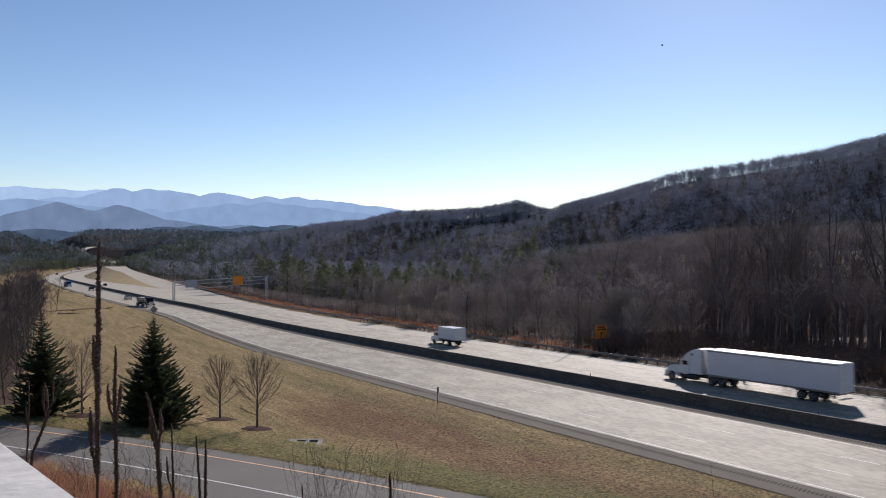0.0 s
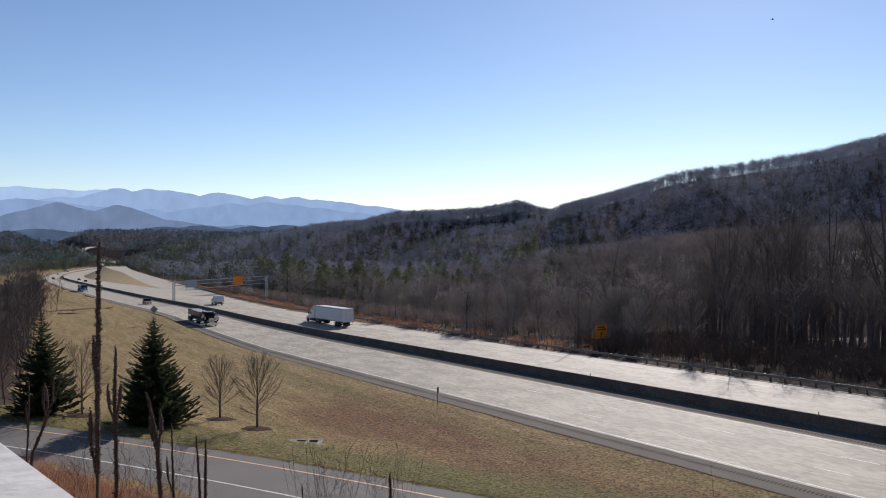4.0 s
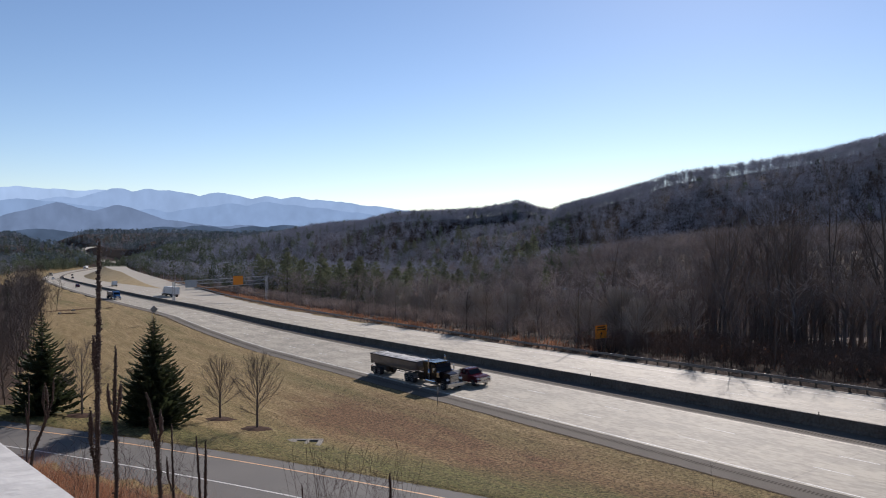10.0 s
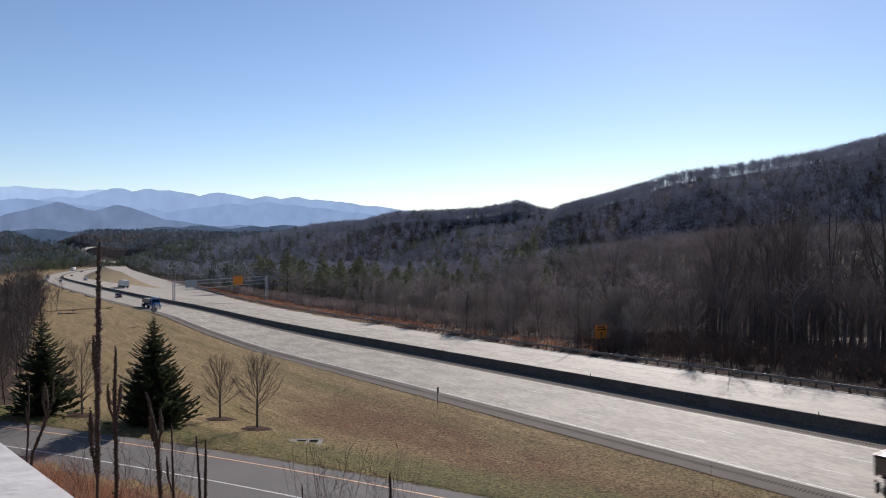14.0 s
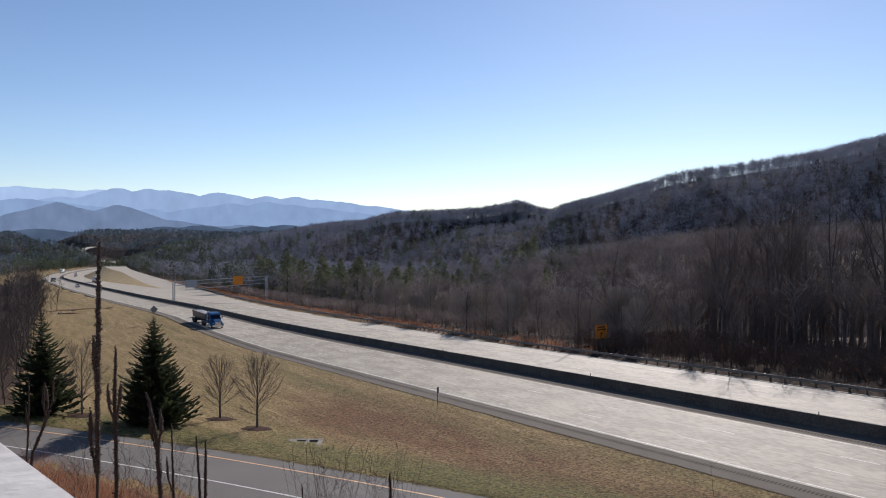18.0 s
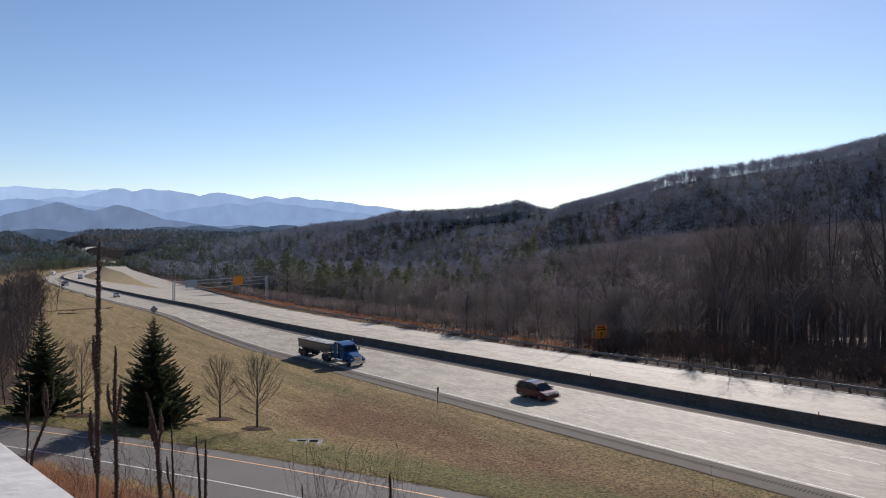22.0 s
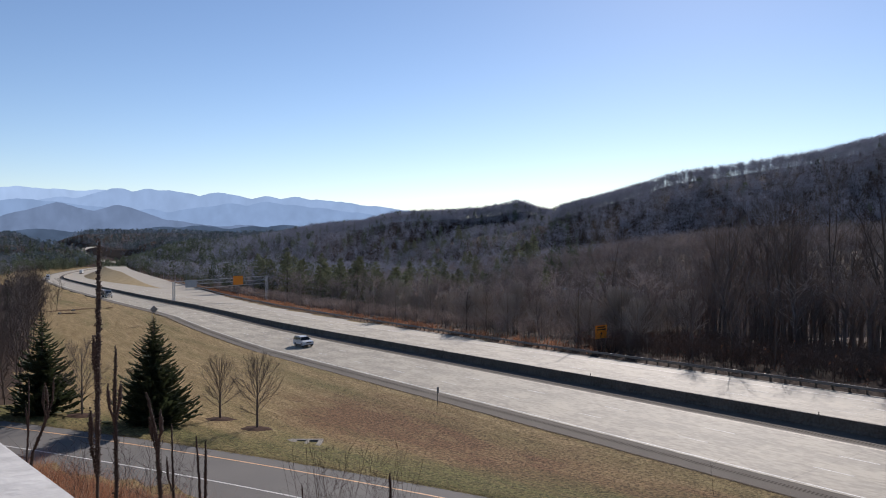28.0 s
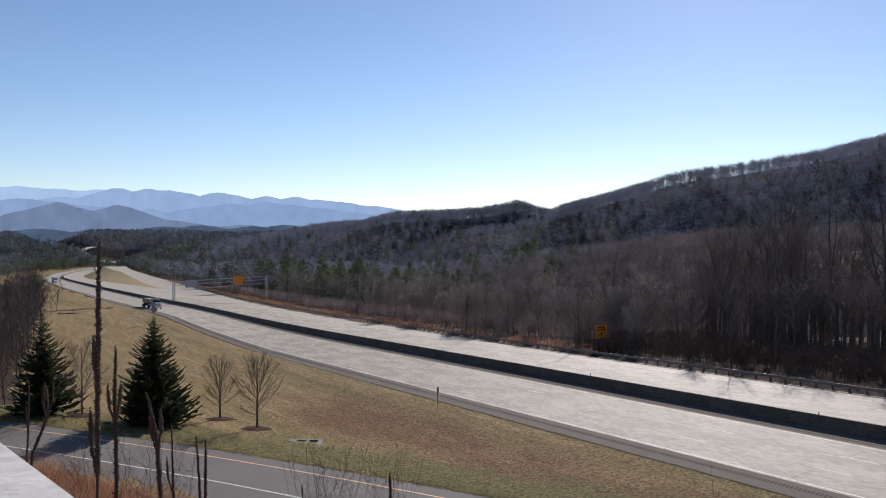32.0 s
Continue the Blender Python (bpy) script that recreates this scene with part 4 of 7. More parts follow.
# ---- vehicles: front bumper at y = 0, the body runs back along -y ----
def paint(name, color, rough=0.16, metal=0.0, coat=0.0):
    m = mat(name, color, rough, metal, dark=tuple(c * 0.85 for c in color), scale=1.5, fine=12, bump=0.0, spec=0.22)
    m.node_tree.nodes["Principled BSDF"].inputs["Coat Weight"].default_value = coat
    return m


M_TYRE = mat("tyre_rubber", (0.03, 0.03, 0.031), 0.85, scale=0.5, fine=30, bump=0.2)
M_CHROME = mat("chrome", (0.75, 0.75, 0.76), 0.14, metal=1.0, dark=(0.6, 0.6, 0.62), scale=1, fine=10, bump=0)
M_ALU = mat("trailer_aluminium", (0.33, 0.295, 0.265), 0.45, metal=0.45, dark=(0.16, 0.143, 0.128), scale=1.5, fine=6, bump=0.05)
M_RIM = mat("wheel_rim", (0.5, 0.5, 0.51), 0.35, metal=0.9, dark=(0.3, 0.3, 0.3), scale=0.5, fine=10, bump=0)
M_BLACKFRAME = mat("chassis_black", (0.035, 0.033, 0.032), 0.7, scale=1, fine=10, bump=0.1)
M_GLASS = mat("tinted_glass", (0.012, 0.014, 0.016), 0.05, dark=(0.009, 0.01, 0.012), scale=2, fine=5, bump=0, spec=0.28)
M_TRIM = mat("black_trim", (0.03, 0.03, 0.03), 0.5, scale=0.5, fine=10, bump=0.05)
M_HEAD = mat("headlamp", (0.75, 0.77, 0.78), 0.08, dark=(0.6, 0.62, 0.64), scale=0.2, fine=10, bump=0, spec=0.9)
M_TAIL = mat("tail_lamp", (0.45, 0.02, 0.015), 0.2, scale=0.2, fine=10, bump=0)
M_AMBER = mat("amber_lamp", (0.7, 0.3, 0.03), 0.2, scale=0.2, fine=10, bump=0)
M_TARP = mat("silver_tarp", (0.4, 0.385, 0.36), 0.6, dark=(0.1, 0.094, 0.086), scale=0.9, fine=2.5, bump=0.6, amount=0.16)
M_DECK = mat("pale_deck", (0.36, 0.36, 0.35), 0.7, dark=(0.2, 0.2, 0.2), scale=1.2, fine=4, bump=0.3)
M_VAN = paint("trailer_white", (0.74, 0.74, 0.73), 0.4, coat=0.2)
M_WHITECAR = paint("car_white", (0.76, 0.77, 0.78))
M_SILVER = paint("car_silver", (0.4, 0.405, 0.415), 0.3, 0.25)
M_MAROON = paint("car_maroon", (0.075, 0.005, 0.012))
M_RED = paint("car_red", (0.085, 0.004, 0.012), 0.2, coat=0.5)
M_BLUE = paint("cab_blue", (0.026, 0.12, 0.285), 0.38, 0.5)
M_BROWN = paint("cab_dark_brown", (0.02, 0.015, 0.015))
M_GREYCAB = paint("cab_grey", (0.42, 0.42, 0.41))
M_DKCAR = paint("car_dark", (0.03, 0.032, 0.036))


def block(bm, x0, x1, y0, y1, z0, z1, bevel=0.0, seg=2):
    r = bmesh.ops.create_cube(bm, size=1.0)
    vs = r["verts"]
    for v in vs:
        v.co = Vector((x0 + (v.co.x + 0.5) * (x1 - x0), y0 + (v.co.y + 0.5) * (y1 - y0), z0 + (v.co.z + 0.5) * (z1 - z0)))
    if bevel:
        es = list({e for v in vs for e in v.link_edges})
        bmesh.ops.bevel(bm, geom=es, offset=bevel, segments=seg, affect="EDGES", clamp_overlap=True)


def box_part(name, dims, material, parent, label="", bevel=0.02):
    bm = bmesh.new()
    block(bm, *dims, bevel=bevel)
    return part(name, bm, material, parent, label)


def side_part(name, pts, half, material, parent, label="", top=None, bevel=0.04, seg=2, x0=None):
    """A body from its side outline, (y, z) points, across the width; top(z) narrows it with height."""
    bm = bmesh.new()
    top = top or (lambda z: 1.0)
    left = -half if x0 is None else x0
    a = [bm.verts.new((left * top(z), y, z)) for y, z in pts]
    b = [bm.verts.new((half * top(z), y, z)) for y, z in pts]
    n = len(pts)
    bm.faces.new(a)
    bm.faces.new(b[::-1])
    for i in range(n):
        j = (i + 1) % n
        bm.faces.new((a[j], a[i], b[i], b[j]))
    bmesh.ops.recalc_face_normals(bm, faces=bm.faces)
    if bevel:
        bmesh.ops.bevel(bm, geom=list(bm.edges), offset=bevel, segments=seg, affect="EDGES", clamp_overlap=True)
    ob = part(name, bm, material, parent, label)
    ob.data.shade_smooth()
    ob.data.set_sharp_from_angle(angle=0.6)
    return ob


def lathe(name, prof, material, parent, n=20, axis="x", label=""):
    """Turned shape: prof is (along the axis, radius)."""
    vs, fs = [], []
    for a, r in prof:
        for i in range(n):
            t = 2 * math.pi * i / n
            p = (a, math.cos(t) * r, math.sin(t) * r) if axis == "x" else (math.cos(t) * r, math.sin(t) * r, a) if axis == "z" else (math.cos(t) * r, a, math.sin(t) * r)
            vs.append(p)
    for k in range(len(prof) - 1):
        for i in range(n):
            j = (i + 1) % n
            fs.append((k * n + i, k * n + j, (k + 1) * n + j, (k + 1) * n + i))
    fs.append(tuple(range(n))[::-1])
    fs.append(tuple(range((len(prof) - 1) * n, len(prof) * n)))
    return raw(name, vs, fs, material, parent, label, smooth=False)


WHEELS = {}


def wheel(parent, x, y, r, width, rim_material=None):
    """A wheel with tyre and rim; x is its outer face."""
    key = (r, width, x > 0, (rim_material or M_RIM).name)
    sg = 1 if x > 0 else -1
    if key not in WHEELS:
        w = new("wheel")
        w.empty_display_size = 0.1
        t = lathe("tyre", [(-sg * width, r * 0.62), (-sg * width, r * 0.93), (-sg * width * 0.85, r), (-sg * width * 0.15, r), (0, r * 0.93), (0, r * 0.62)], M_TYRE, w, 22)
        d = lathe("rim", [(-sg * width * 0.5, r * 0.6), (sg * 0.004, r * 0.63), (sg * 0.004, r * 0.56), (-sg * 0.05, r * 0.46), (-sg * 0.06, r * 0.25), (sg * 0.01, r * 0.17), (sg * 0.02, r * 0.05)], rim_material or M_RIM, w, 18)
        for o in (t, d):
            o.data.shade_smooth()
            o.data.set_sharp_from_angle(angle=0.7)
        WHEELS[key] = w
        made = w
    else:
        src = WHEELS[key]
        made = src.copy()
        scene.collection.objects.link(made)
        for c in src.children:
            k = c.copy()
            scene.collection.objects.link(k)
            k.parent = made
    made.parent = parent
    made.location = (x, y, r)
    return made


def mirror(parent, x, y, z, material, tall=0.18):
    box_part("mirror", (min(x, x * 1.0 + (0.24 if x > 0 else -0.24)), max(x, x + (0.24 if x > 0 else -0.24)), y - 0.06, y + 0.06, z, z + tall), material, parent, bevel=0.03)


def passenger_car(name, label, body, glass, long, half, wheel_y, r, material, category="car", roof_material=None, sill=None, tail_z=0.9, lamp_z=0.72, m=None):
    """A car from its lower body and its glasshouse outlines."""
    c = thing(name, label, category, m)
    tuck = lambda z: 1.0 - 0.05 * max(0.0, 0.45 - z)
    side_part("body", body, half, material, c, bevel=0.06, seg=2, top=tuck)
    z0, z1 = min(p[1] for p in glass), max(p[1] for p in glass)
    lean = lambda z: 0.95 - 0.17 * (z - z0) / (z1 - z0)
    side_part("cabin", glass, half, material, c, bevel=0.05, top=lean)
    # window panes lie just proud of the cabin
    top_pts = sorted([p for p in glass if p[1] > z1 - 0.12])
    low_pts = sorted([p for p in glass if p[1] < z0 + 0.12])
    yb, yf = top_pts[0][0], top_pts[-1][0]
    lb, lf = low_pts[0][0], low_pts[-1][0]
    za, zb = z0 + 0.05, z1 - 0.09
    n = 3 if lf - lb > 2.3 else 2
    for sg in (-1, 1):
        for k in range(n):
            t0, t1 = k / n + 0.012, (k + 1) / n - 0.012
            lo0, lo1 = lb + 0.14 + (lf - lb - 0.3) * t0, lb + 0.14 + (lf - lb - 0.3) * t1
            hi0, hi1 = yb + 0.02 + (yf - yb - 0.02) * t0, yb + 0.02 + (yf - yb - 0.02) * t1
            xa, xb = sg * (half * lean(za) + 0.006), sg * (half * lean(zb) + 0.006)
            vs = [(xa, lo0, za), (xa, lo1, za), (xb, hi1, zb), (xb, hi0, zb)]
            vs += [(x - sg * 0.03, y, z) for x, y, z in vs]
            raw("side_window", vs, [(0, 1, 2, 3), (7, 6, 5, 4), (0, 4, 5, 1), (1, 5, 6, 2), (2, 6, 7, 3), (3, 7, 4, 0)], M_GLASS, c, "dark tinted glass")
        mirror(c, sg * half * 0.95, lf - 0.42, z0 + 0.06, material)
    for nm, (ya, yc), out in (("windscreen", (lf, yf), 0.012), ("rear_window", (lb, yb), -0.012)):
        wa, wb = half * lean(za) * 0.95, half * lean(zb) * 0.95
        t0, t1 = (za - z0) / (z1 - z0), (zb - z0) / (z1 - z0)
        y0, y1 = ya + (yc - ya) * t0 + out * 2, ya + (yc - ya) * t1 + out * 2
        vs = [(-wa, y0, za), (wa, y0, za), (wb, y1, zb), (-wb, y1, zb)]
        vs += [(x, y - out * 2, z - 0.02) for x, y, z in vs]
        raw(nm, vs, [(0, 1, 2, 3), (7, 6, 5, 4), (0, 4, 5, 1), (1, 5, 6, 2), (2, 6, 7, 3), (3, 7, 4, 0)], M_GLASS, c, "dark reflective glass")
    box_part("front_bumper", (-half * 0.97, half * 0.97, -0.3, 0.03, 0.28, 0.55), sill or M_TRIM, c, bevel=0.06)
    box_part("rear_bumper", (-half * 0.97, half * 0.97, -long - 0.03, -long + 0.25, 0.32, 0.6), sill or M_TRIM, c, bevel=0.06)
    box_part("grille", (-half * 0.5, half * 0.5, -0.12, 0.035, lamp_z - 0.1, lamp_z + 0.08), M_TRIM, c, bevel=0.02)
    for sg in (-1, 1):
        xs = sorted((sg * half * 0.56, sg * half * 0.93))
        box_part("headlight", (xs[0], xs[1], -0.22, 0.02, lamp_z - 0.06, lamp_z + 0.1), M_HEAD, c, bevel=0.03)
        xs = sorted((sg * half * 0.78, sg * half * 0.97))
        box_part("tail_light", (xs[0], xs[1], -long - 0.02, -long + 0.12, tail_z - 0.16, tail_z + 0.16), M_TAIL, c, bevel=0.02)
        for wy in wheel_y:
            bm = bmesh.new()
            block(bm, *sorted((sg * (half - 0.26), sg * (half + 0.008))), wy - r * 1.18, wy + r * 1.18, 0.2, r * 2.16, bevel=r * 0.5, seg=3)
            part("wheel_arch", bm, M_TRIM, c)
            wheel(c, sg * (half + 0.012), wy, r, 0.24)
        if sill is not None:
            xs = sorted((sg * half * 0.98, sg * (half + 0.01)))
            box_part("door_handle", (xs[0], xs[1] + 0.012, wheel_y[0] - 1.9, wheel_y[0] - 1.72, 0.92, 0.96), M_TRIM, c, bevel=0.008)
    return c


def make_suv():
    body = [(-0.02, 0.35), (0.0, 0.8), (-0.14, 0.98), (-1.25, 1.12), (-1.5, 1.14), (-4.6, 1.16), (-4.74, 1.0), (-4.76, 0.4), (-4.6, 0.3), (-0.2, 0.27)]
    glass = [(-1.18, 1.1), (-2.0, 1.7), (-2.3, 1.75), (-4.15, 1.73), (-4.4, 1.66), (-4.68, 1.12)]
    c = passenger_car("suv", "white sport utility vehicle driving up the highway", body, glass, 4.76, 0.95, (-0.92, -3.72), 0.37, M_WHITECAR, sill=M_TRIM, tail_z=1.02, lamp_z=0.82)
    for sg in (-1, 1):
        box_part("sill_cladding", (*sorted((sg * 0.9, sg * 0.962)), -3.3, -1.35, 0.24, 0.52), M_TRIM, c, "dark plastic sill cladding", 0.02)
        xs = sorted((sg * 0.68, sg * 0.72))
        box_part("roof_rail", (xs[0], xs[1], -4.1, -2.3, 1.745, 1.80), M_TRIM, c, bevel=0.012)
    return c


def make_minivan():
    body = [(-0.02, 0.32), (0.0, 0.68), (-0.2, 0.86), (-0.95, 1.02), (-1.2, 1.06), (-5.0, 1.1), (-5.1, 0.9), (-5.1, 0.4), (-4.9, 0.26), (-0.2, 0.24)]
    glass = [(-0.95, 1.02), (-2.05, 1.68), (-2.5, 1.76), (-4.6, 1.75), (-4.85, 1.66), (-5.06, 1.06)]
    return passenger_car("minivan", "dark red minivan driving up the highway", body, glass, 5.1, 0.99, (-0.95, -4.0), 0.34, M_RED, sill=M_RED, tail_z=1.1, lamp_z=0.74)


def make_sedan(name, label, material):
    body = [(-0.02, 0.3), (0.0, 0.62), (-0.2, 0.76), (-1.2, 0.92), (-3.7, 0.97), (-4.6, 0.95), (-4.75, 0.75), (-4.72, 0.35), (-4.5, 0.24), (-0.2, 0.22)]
    glass = [(-1.1, 0.9), (-2.0, 1.4), (-2.35, 1.46), (-3.3, 1.44), (-3.6, 1.38), (-4.25, 0.95)]
    return passenger_car(name, label, body, glass, 4.75, 0.91, (-0.9, -3.65), 0.33, material, sill=M_TRIM, tail_z=0.8, lamp_z=0.64)


def pickup_front(c, material, half, cab_len, roof=1.9):
    side_part("hood", [(-0.05, 0.55), (-0.03, 1.05), (-0.2, 1.16), (-1.5, 1.24), (-1.62, 1.2), (-1.62, 0.45), (-0.3, 0.42)], half * 0.99, material, c, bevel=0.07)
    yb = -1.55 - cab_len
    side_part("cab", [(-1.5, 0.4), (-1.5, 1.24), (yb, 1.26), (yb, 0.4)], half, material, c, bevel=0.04)
    side_part("cab_top", [(-1.58, 1.2), (-2.25, roof - 0.06), (-2.5, roof), (yb + 0.2, roof - 0.01), (yb + 0.05, roof - 0.08), (yb + 0.01, 1.2)], half, material, c, bevel=0.05, top=lambda z: 0.985 - 0.15 * (z - 1.2) / 0.7)
    for sg in (-1, 1):
        hw = lambda z: sg * (half * (0.985 - 0.15 * (z - 1.2) / 0.7) + 0.006)
        doors = [(-1.95, -2.42, -2.62, -2.62), (-2.72, -2.72, yb + 0.28, yb + 0.22)] if cab_len > 1.8 else [(-1.95, -2.42, yb + 0.22, yb + 0.2)]
        for l0, h0, h1, l1 in doors:
            vs = [(hw(1.3), l0, 1.3), (hw(roof - 0.14), h0, roof - 0.14), (hw(roof - 0.14), h1, roof - 0.14), (hw(1.3), l1, 1.3)]
            vs += [(x - sg * 0.03, y, z) for x, y, z in vs]
            raw("side_window", vs, [(0, 1, 2, 3), (7, 6, 5, 4), (0, 4, 5, 1), (1, 5, 6, 2), (2, 6, 7, 3), (3, 7, 4, 0)], M_GLASS, c, "dark tinted glass")
        mirror(c, sg * half * 0.97, -2.0, 1.25, M_TRIM, 0.26)
        xs = sorted((sg * half * 0.6, sg * half * 0.95))
        box_part("headlight", (xs[0], xs[1], -0.18, 0.0, 0.82, 1.04), M_HEAD, c, bevel=0.03)
    za, zb = 1.32, roof - 0.12
    y_at = lambda z: -1.62 - 0.63 * (z - 1.25) / (roof - 0.06 - 1.25) + 0.02
    vs = [(-half * 0.86, y_at(za), za), (half * 0.86, y_at(za), za), (half * 0.76, y_at(zb), zb), (-half * 0.76, y_at(zb), zb)]
    vs += [(x, y - 0.02, z - 0.02) for x, y, z in vs]
    raw("windscreen", vs, [(0, 1, 2, 3), (7, 6, 5, 4), (0, 4, 5, 1), (1, 5, 6, 2), (2, 6, 7, 3), (3, 7, 4, 0)], M_GLASS, c, "dark reflective glass")
    vs = [(-half * 0.7, yb - 0.008, 1.35), (half * 0.7, yb - 0.008, 1.35), (half * 0.66, yb + 0.01, roof - 0.16), (-half * 0.66, yb + 0.01, roof - 0.16)]
    vs += [(x, y + 0.03, z) for x, y, z in vs]
    raw("rear_window", vs, [(0, 1, 2, 3), (7, 6, 5, 4), (0, 4, 5, 1), (1, 5, 6, 2), (2, 6, 7, 3), (3, 7, 4, 0)], M_GLASS, c)
    box_part("grille", (-half * 0.55, half * 0.55, -0.12, 0.01, 0.72, 1.04), M_CHROME, c, "chrome grille", 0.02)
    box_part("front_bumper", (-half * 0.98, half * 0.98, -0.25, 0.05, 0.42, 0.68), M_CHROME, c, "chrome bumper", 0.04)
    return yb


def make_pickup():
    c = thing("pickup_truck", "silver white pickup truck with an open bed", "pickup truck")
    half = 0.99
    yb = pickup_front(c, M_SILVER, half, 2.05)
    y0, y1 = -5.75, yb - 0.05
    box_part("bed_floor", (-half * 0.97, half * 0.97, y0, y1, 0.62, 0.74), M_TRIM, c, bevel=0.01)
    for sg in (-1, 1):
        xs = sorted((sg * (half - 0.12), sg * half))
        side_part("bed_side", [(y0, 0.5), (y0, 1.22), (y1, 1.24), (y1, 0.5)], xs[1], M_SILVER, c, bevel=0.03, x0=xs[0])
        xs = sorted((sg * half * 0.8, sg * half * 0.99))
        box_part("tail_light", (xs[0], xs[1], y0 - 0.015, y0 + 0.1, 0.85, 1.15), M_TAIL, c, bevel=0.02)
    box_part("tailgate", (-half * 0.86, half * 0.86, y0 - 0.005, y0 + 0.08, 0.66, 1.2), M_SILVER, c, bevel=0.02)
    box_part("rear_bumper", (-half * 0.96, half * 0.96, y0 - 0.16, y0 + 0.02, 0.48, 0.66), M_CHROME, c, "chrome bumper", 0.03)
    box_part("underbody", (-0.8, 0.8, -5.5, -0.4, 0.32, 0.62), M_BLACKFRAME, c, bevel=0.02)
    for sg in (-1, 1):
        for wy in (-0.98, -4.55):
            bm = bmesh.new()
            block(bm, *sorted((sg * (half - 0.26), sg * (half + 0.008))), wy - 0.47, wy + 0.47, 0.25, 0.86, bevel=0.2, seg=3)
            part("wheel_arch", bm, M_TRIM, c)
            wheel(c, sg * (half + 0.012), wy, 0.39, 0.26)
    return c


def make_flatbed():
    c = thing("flatbed_truck", "dark red pickup with a pale utility flatbed", "pickup truck")
    half = 0.99
    yb = pickup_front(c, M_MAROON, half, 1.95)
    y0, y1 = -6.3, yb - 0.12
    box_part("flatbed_deck", (-1.12, 1.12, y0, y1, 1.02, 1.14), M_DECK, c, "pale metal flatbed deck", 0.02)
    for k in range(9):
        yy = y0 + 0.15 + (y1 - y0 - 0.3) * k / 8
        box_part("deck_plank", (-1.08, 1.08, yy - 0.1, yy + 0.1, 1.142, 1.165), M_TRIM, c, bevel=0.008)
    box_part("headache_rack", (-1.05, 1.05, y1 + 0.0, y1 + 0.06, 1.14, 1.8), M_TRIM, c, bevel=0.02)
    for sg in (-1, 1):
        xs = sorted((sg * 0.78, sg * 1.08))
        box_part("tool_box", (xs[0], xs[1], y1 - 0.9, y1 - 0.05, 0.58, 1.0), M_TRIM, c, bevel=0.02)
        box_part("tail_light", (xs[0] + 0.02, xs[1] - 0.05, y0 - 0.02, y0 + 0.04, 0.9, 1.02), M_TAIL, c, bevel=0.01)
        for wy in (-0.98, -4.95):
            if wy > -2:
                bm = bmesh.new()
                block(bm, *sorted((sg * (half - 0.26), sg * (half + 0.008))), wy - 0.48, wy + 0.48, 0.25, 0.9, bevel=0.2, seg=3)
                part("wheel_arch", bm, M_TRIM, c)
            wheel(c, sg * (half + 0.03), wy, 0.4, 0.26 if wy > -2 else 0.45)
    box_part("chassis", (-0.45, 0.45, y0 + 0.1, -0.5, 0.5, 0.75), M_BLACKFRAME, c, bevel=0.02)
    return c


def tandem(c, ys, half=1.26, r=0.51, rim=None):
    for y in ys:
        lathe("axle", [(-half + 0.1, 0.08), (half - 0.1, 0.08)], M_BLACKFRAME, c, 8).location = (0, y, r)
        for sg in (-1, 1):
            wheel(c, sg * half, y, r, 0.56, rim)


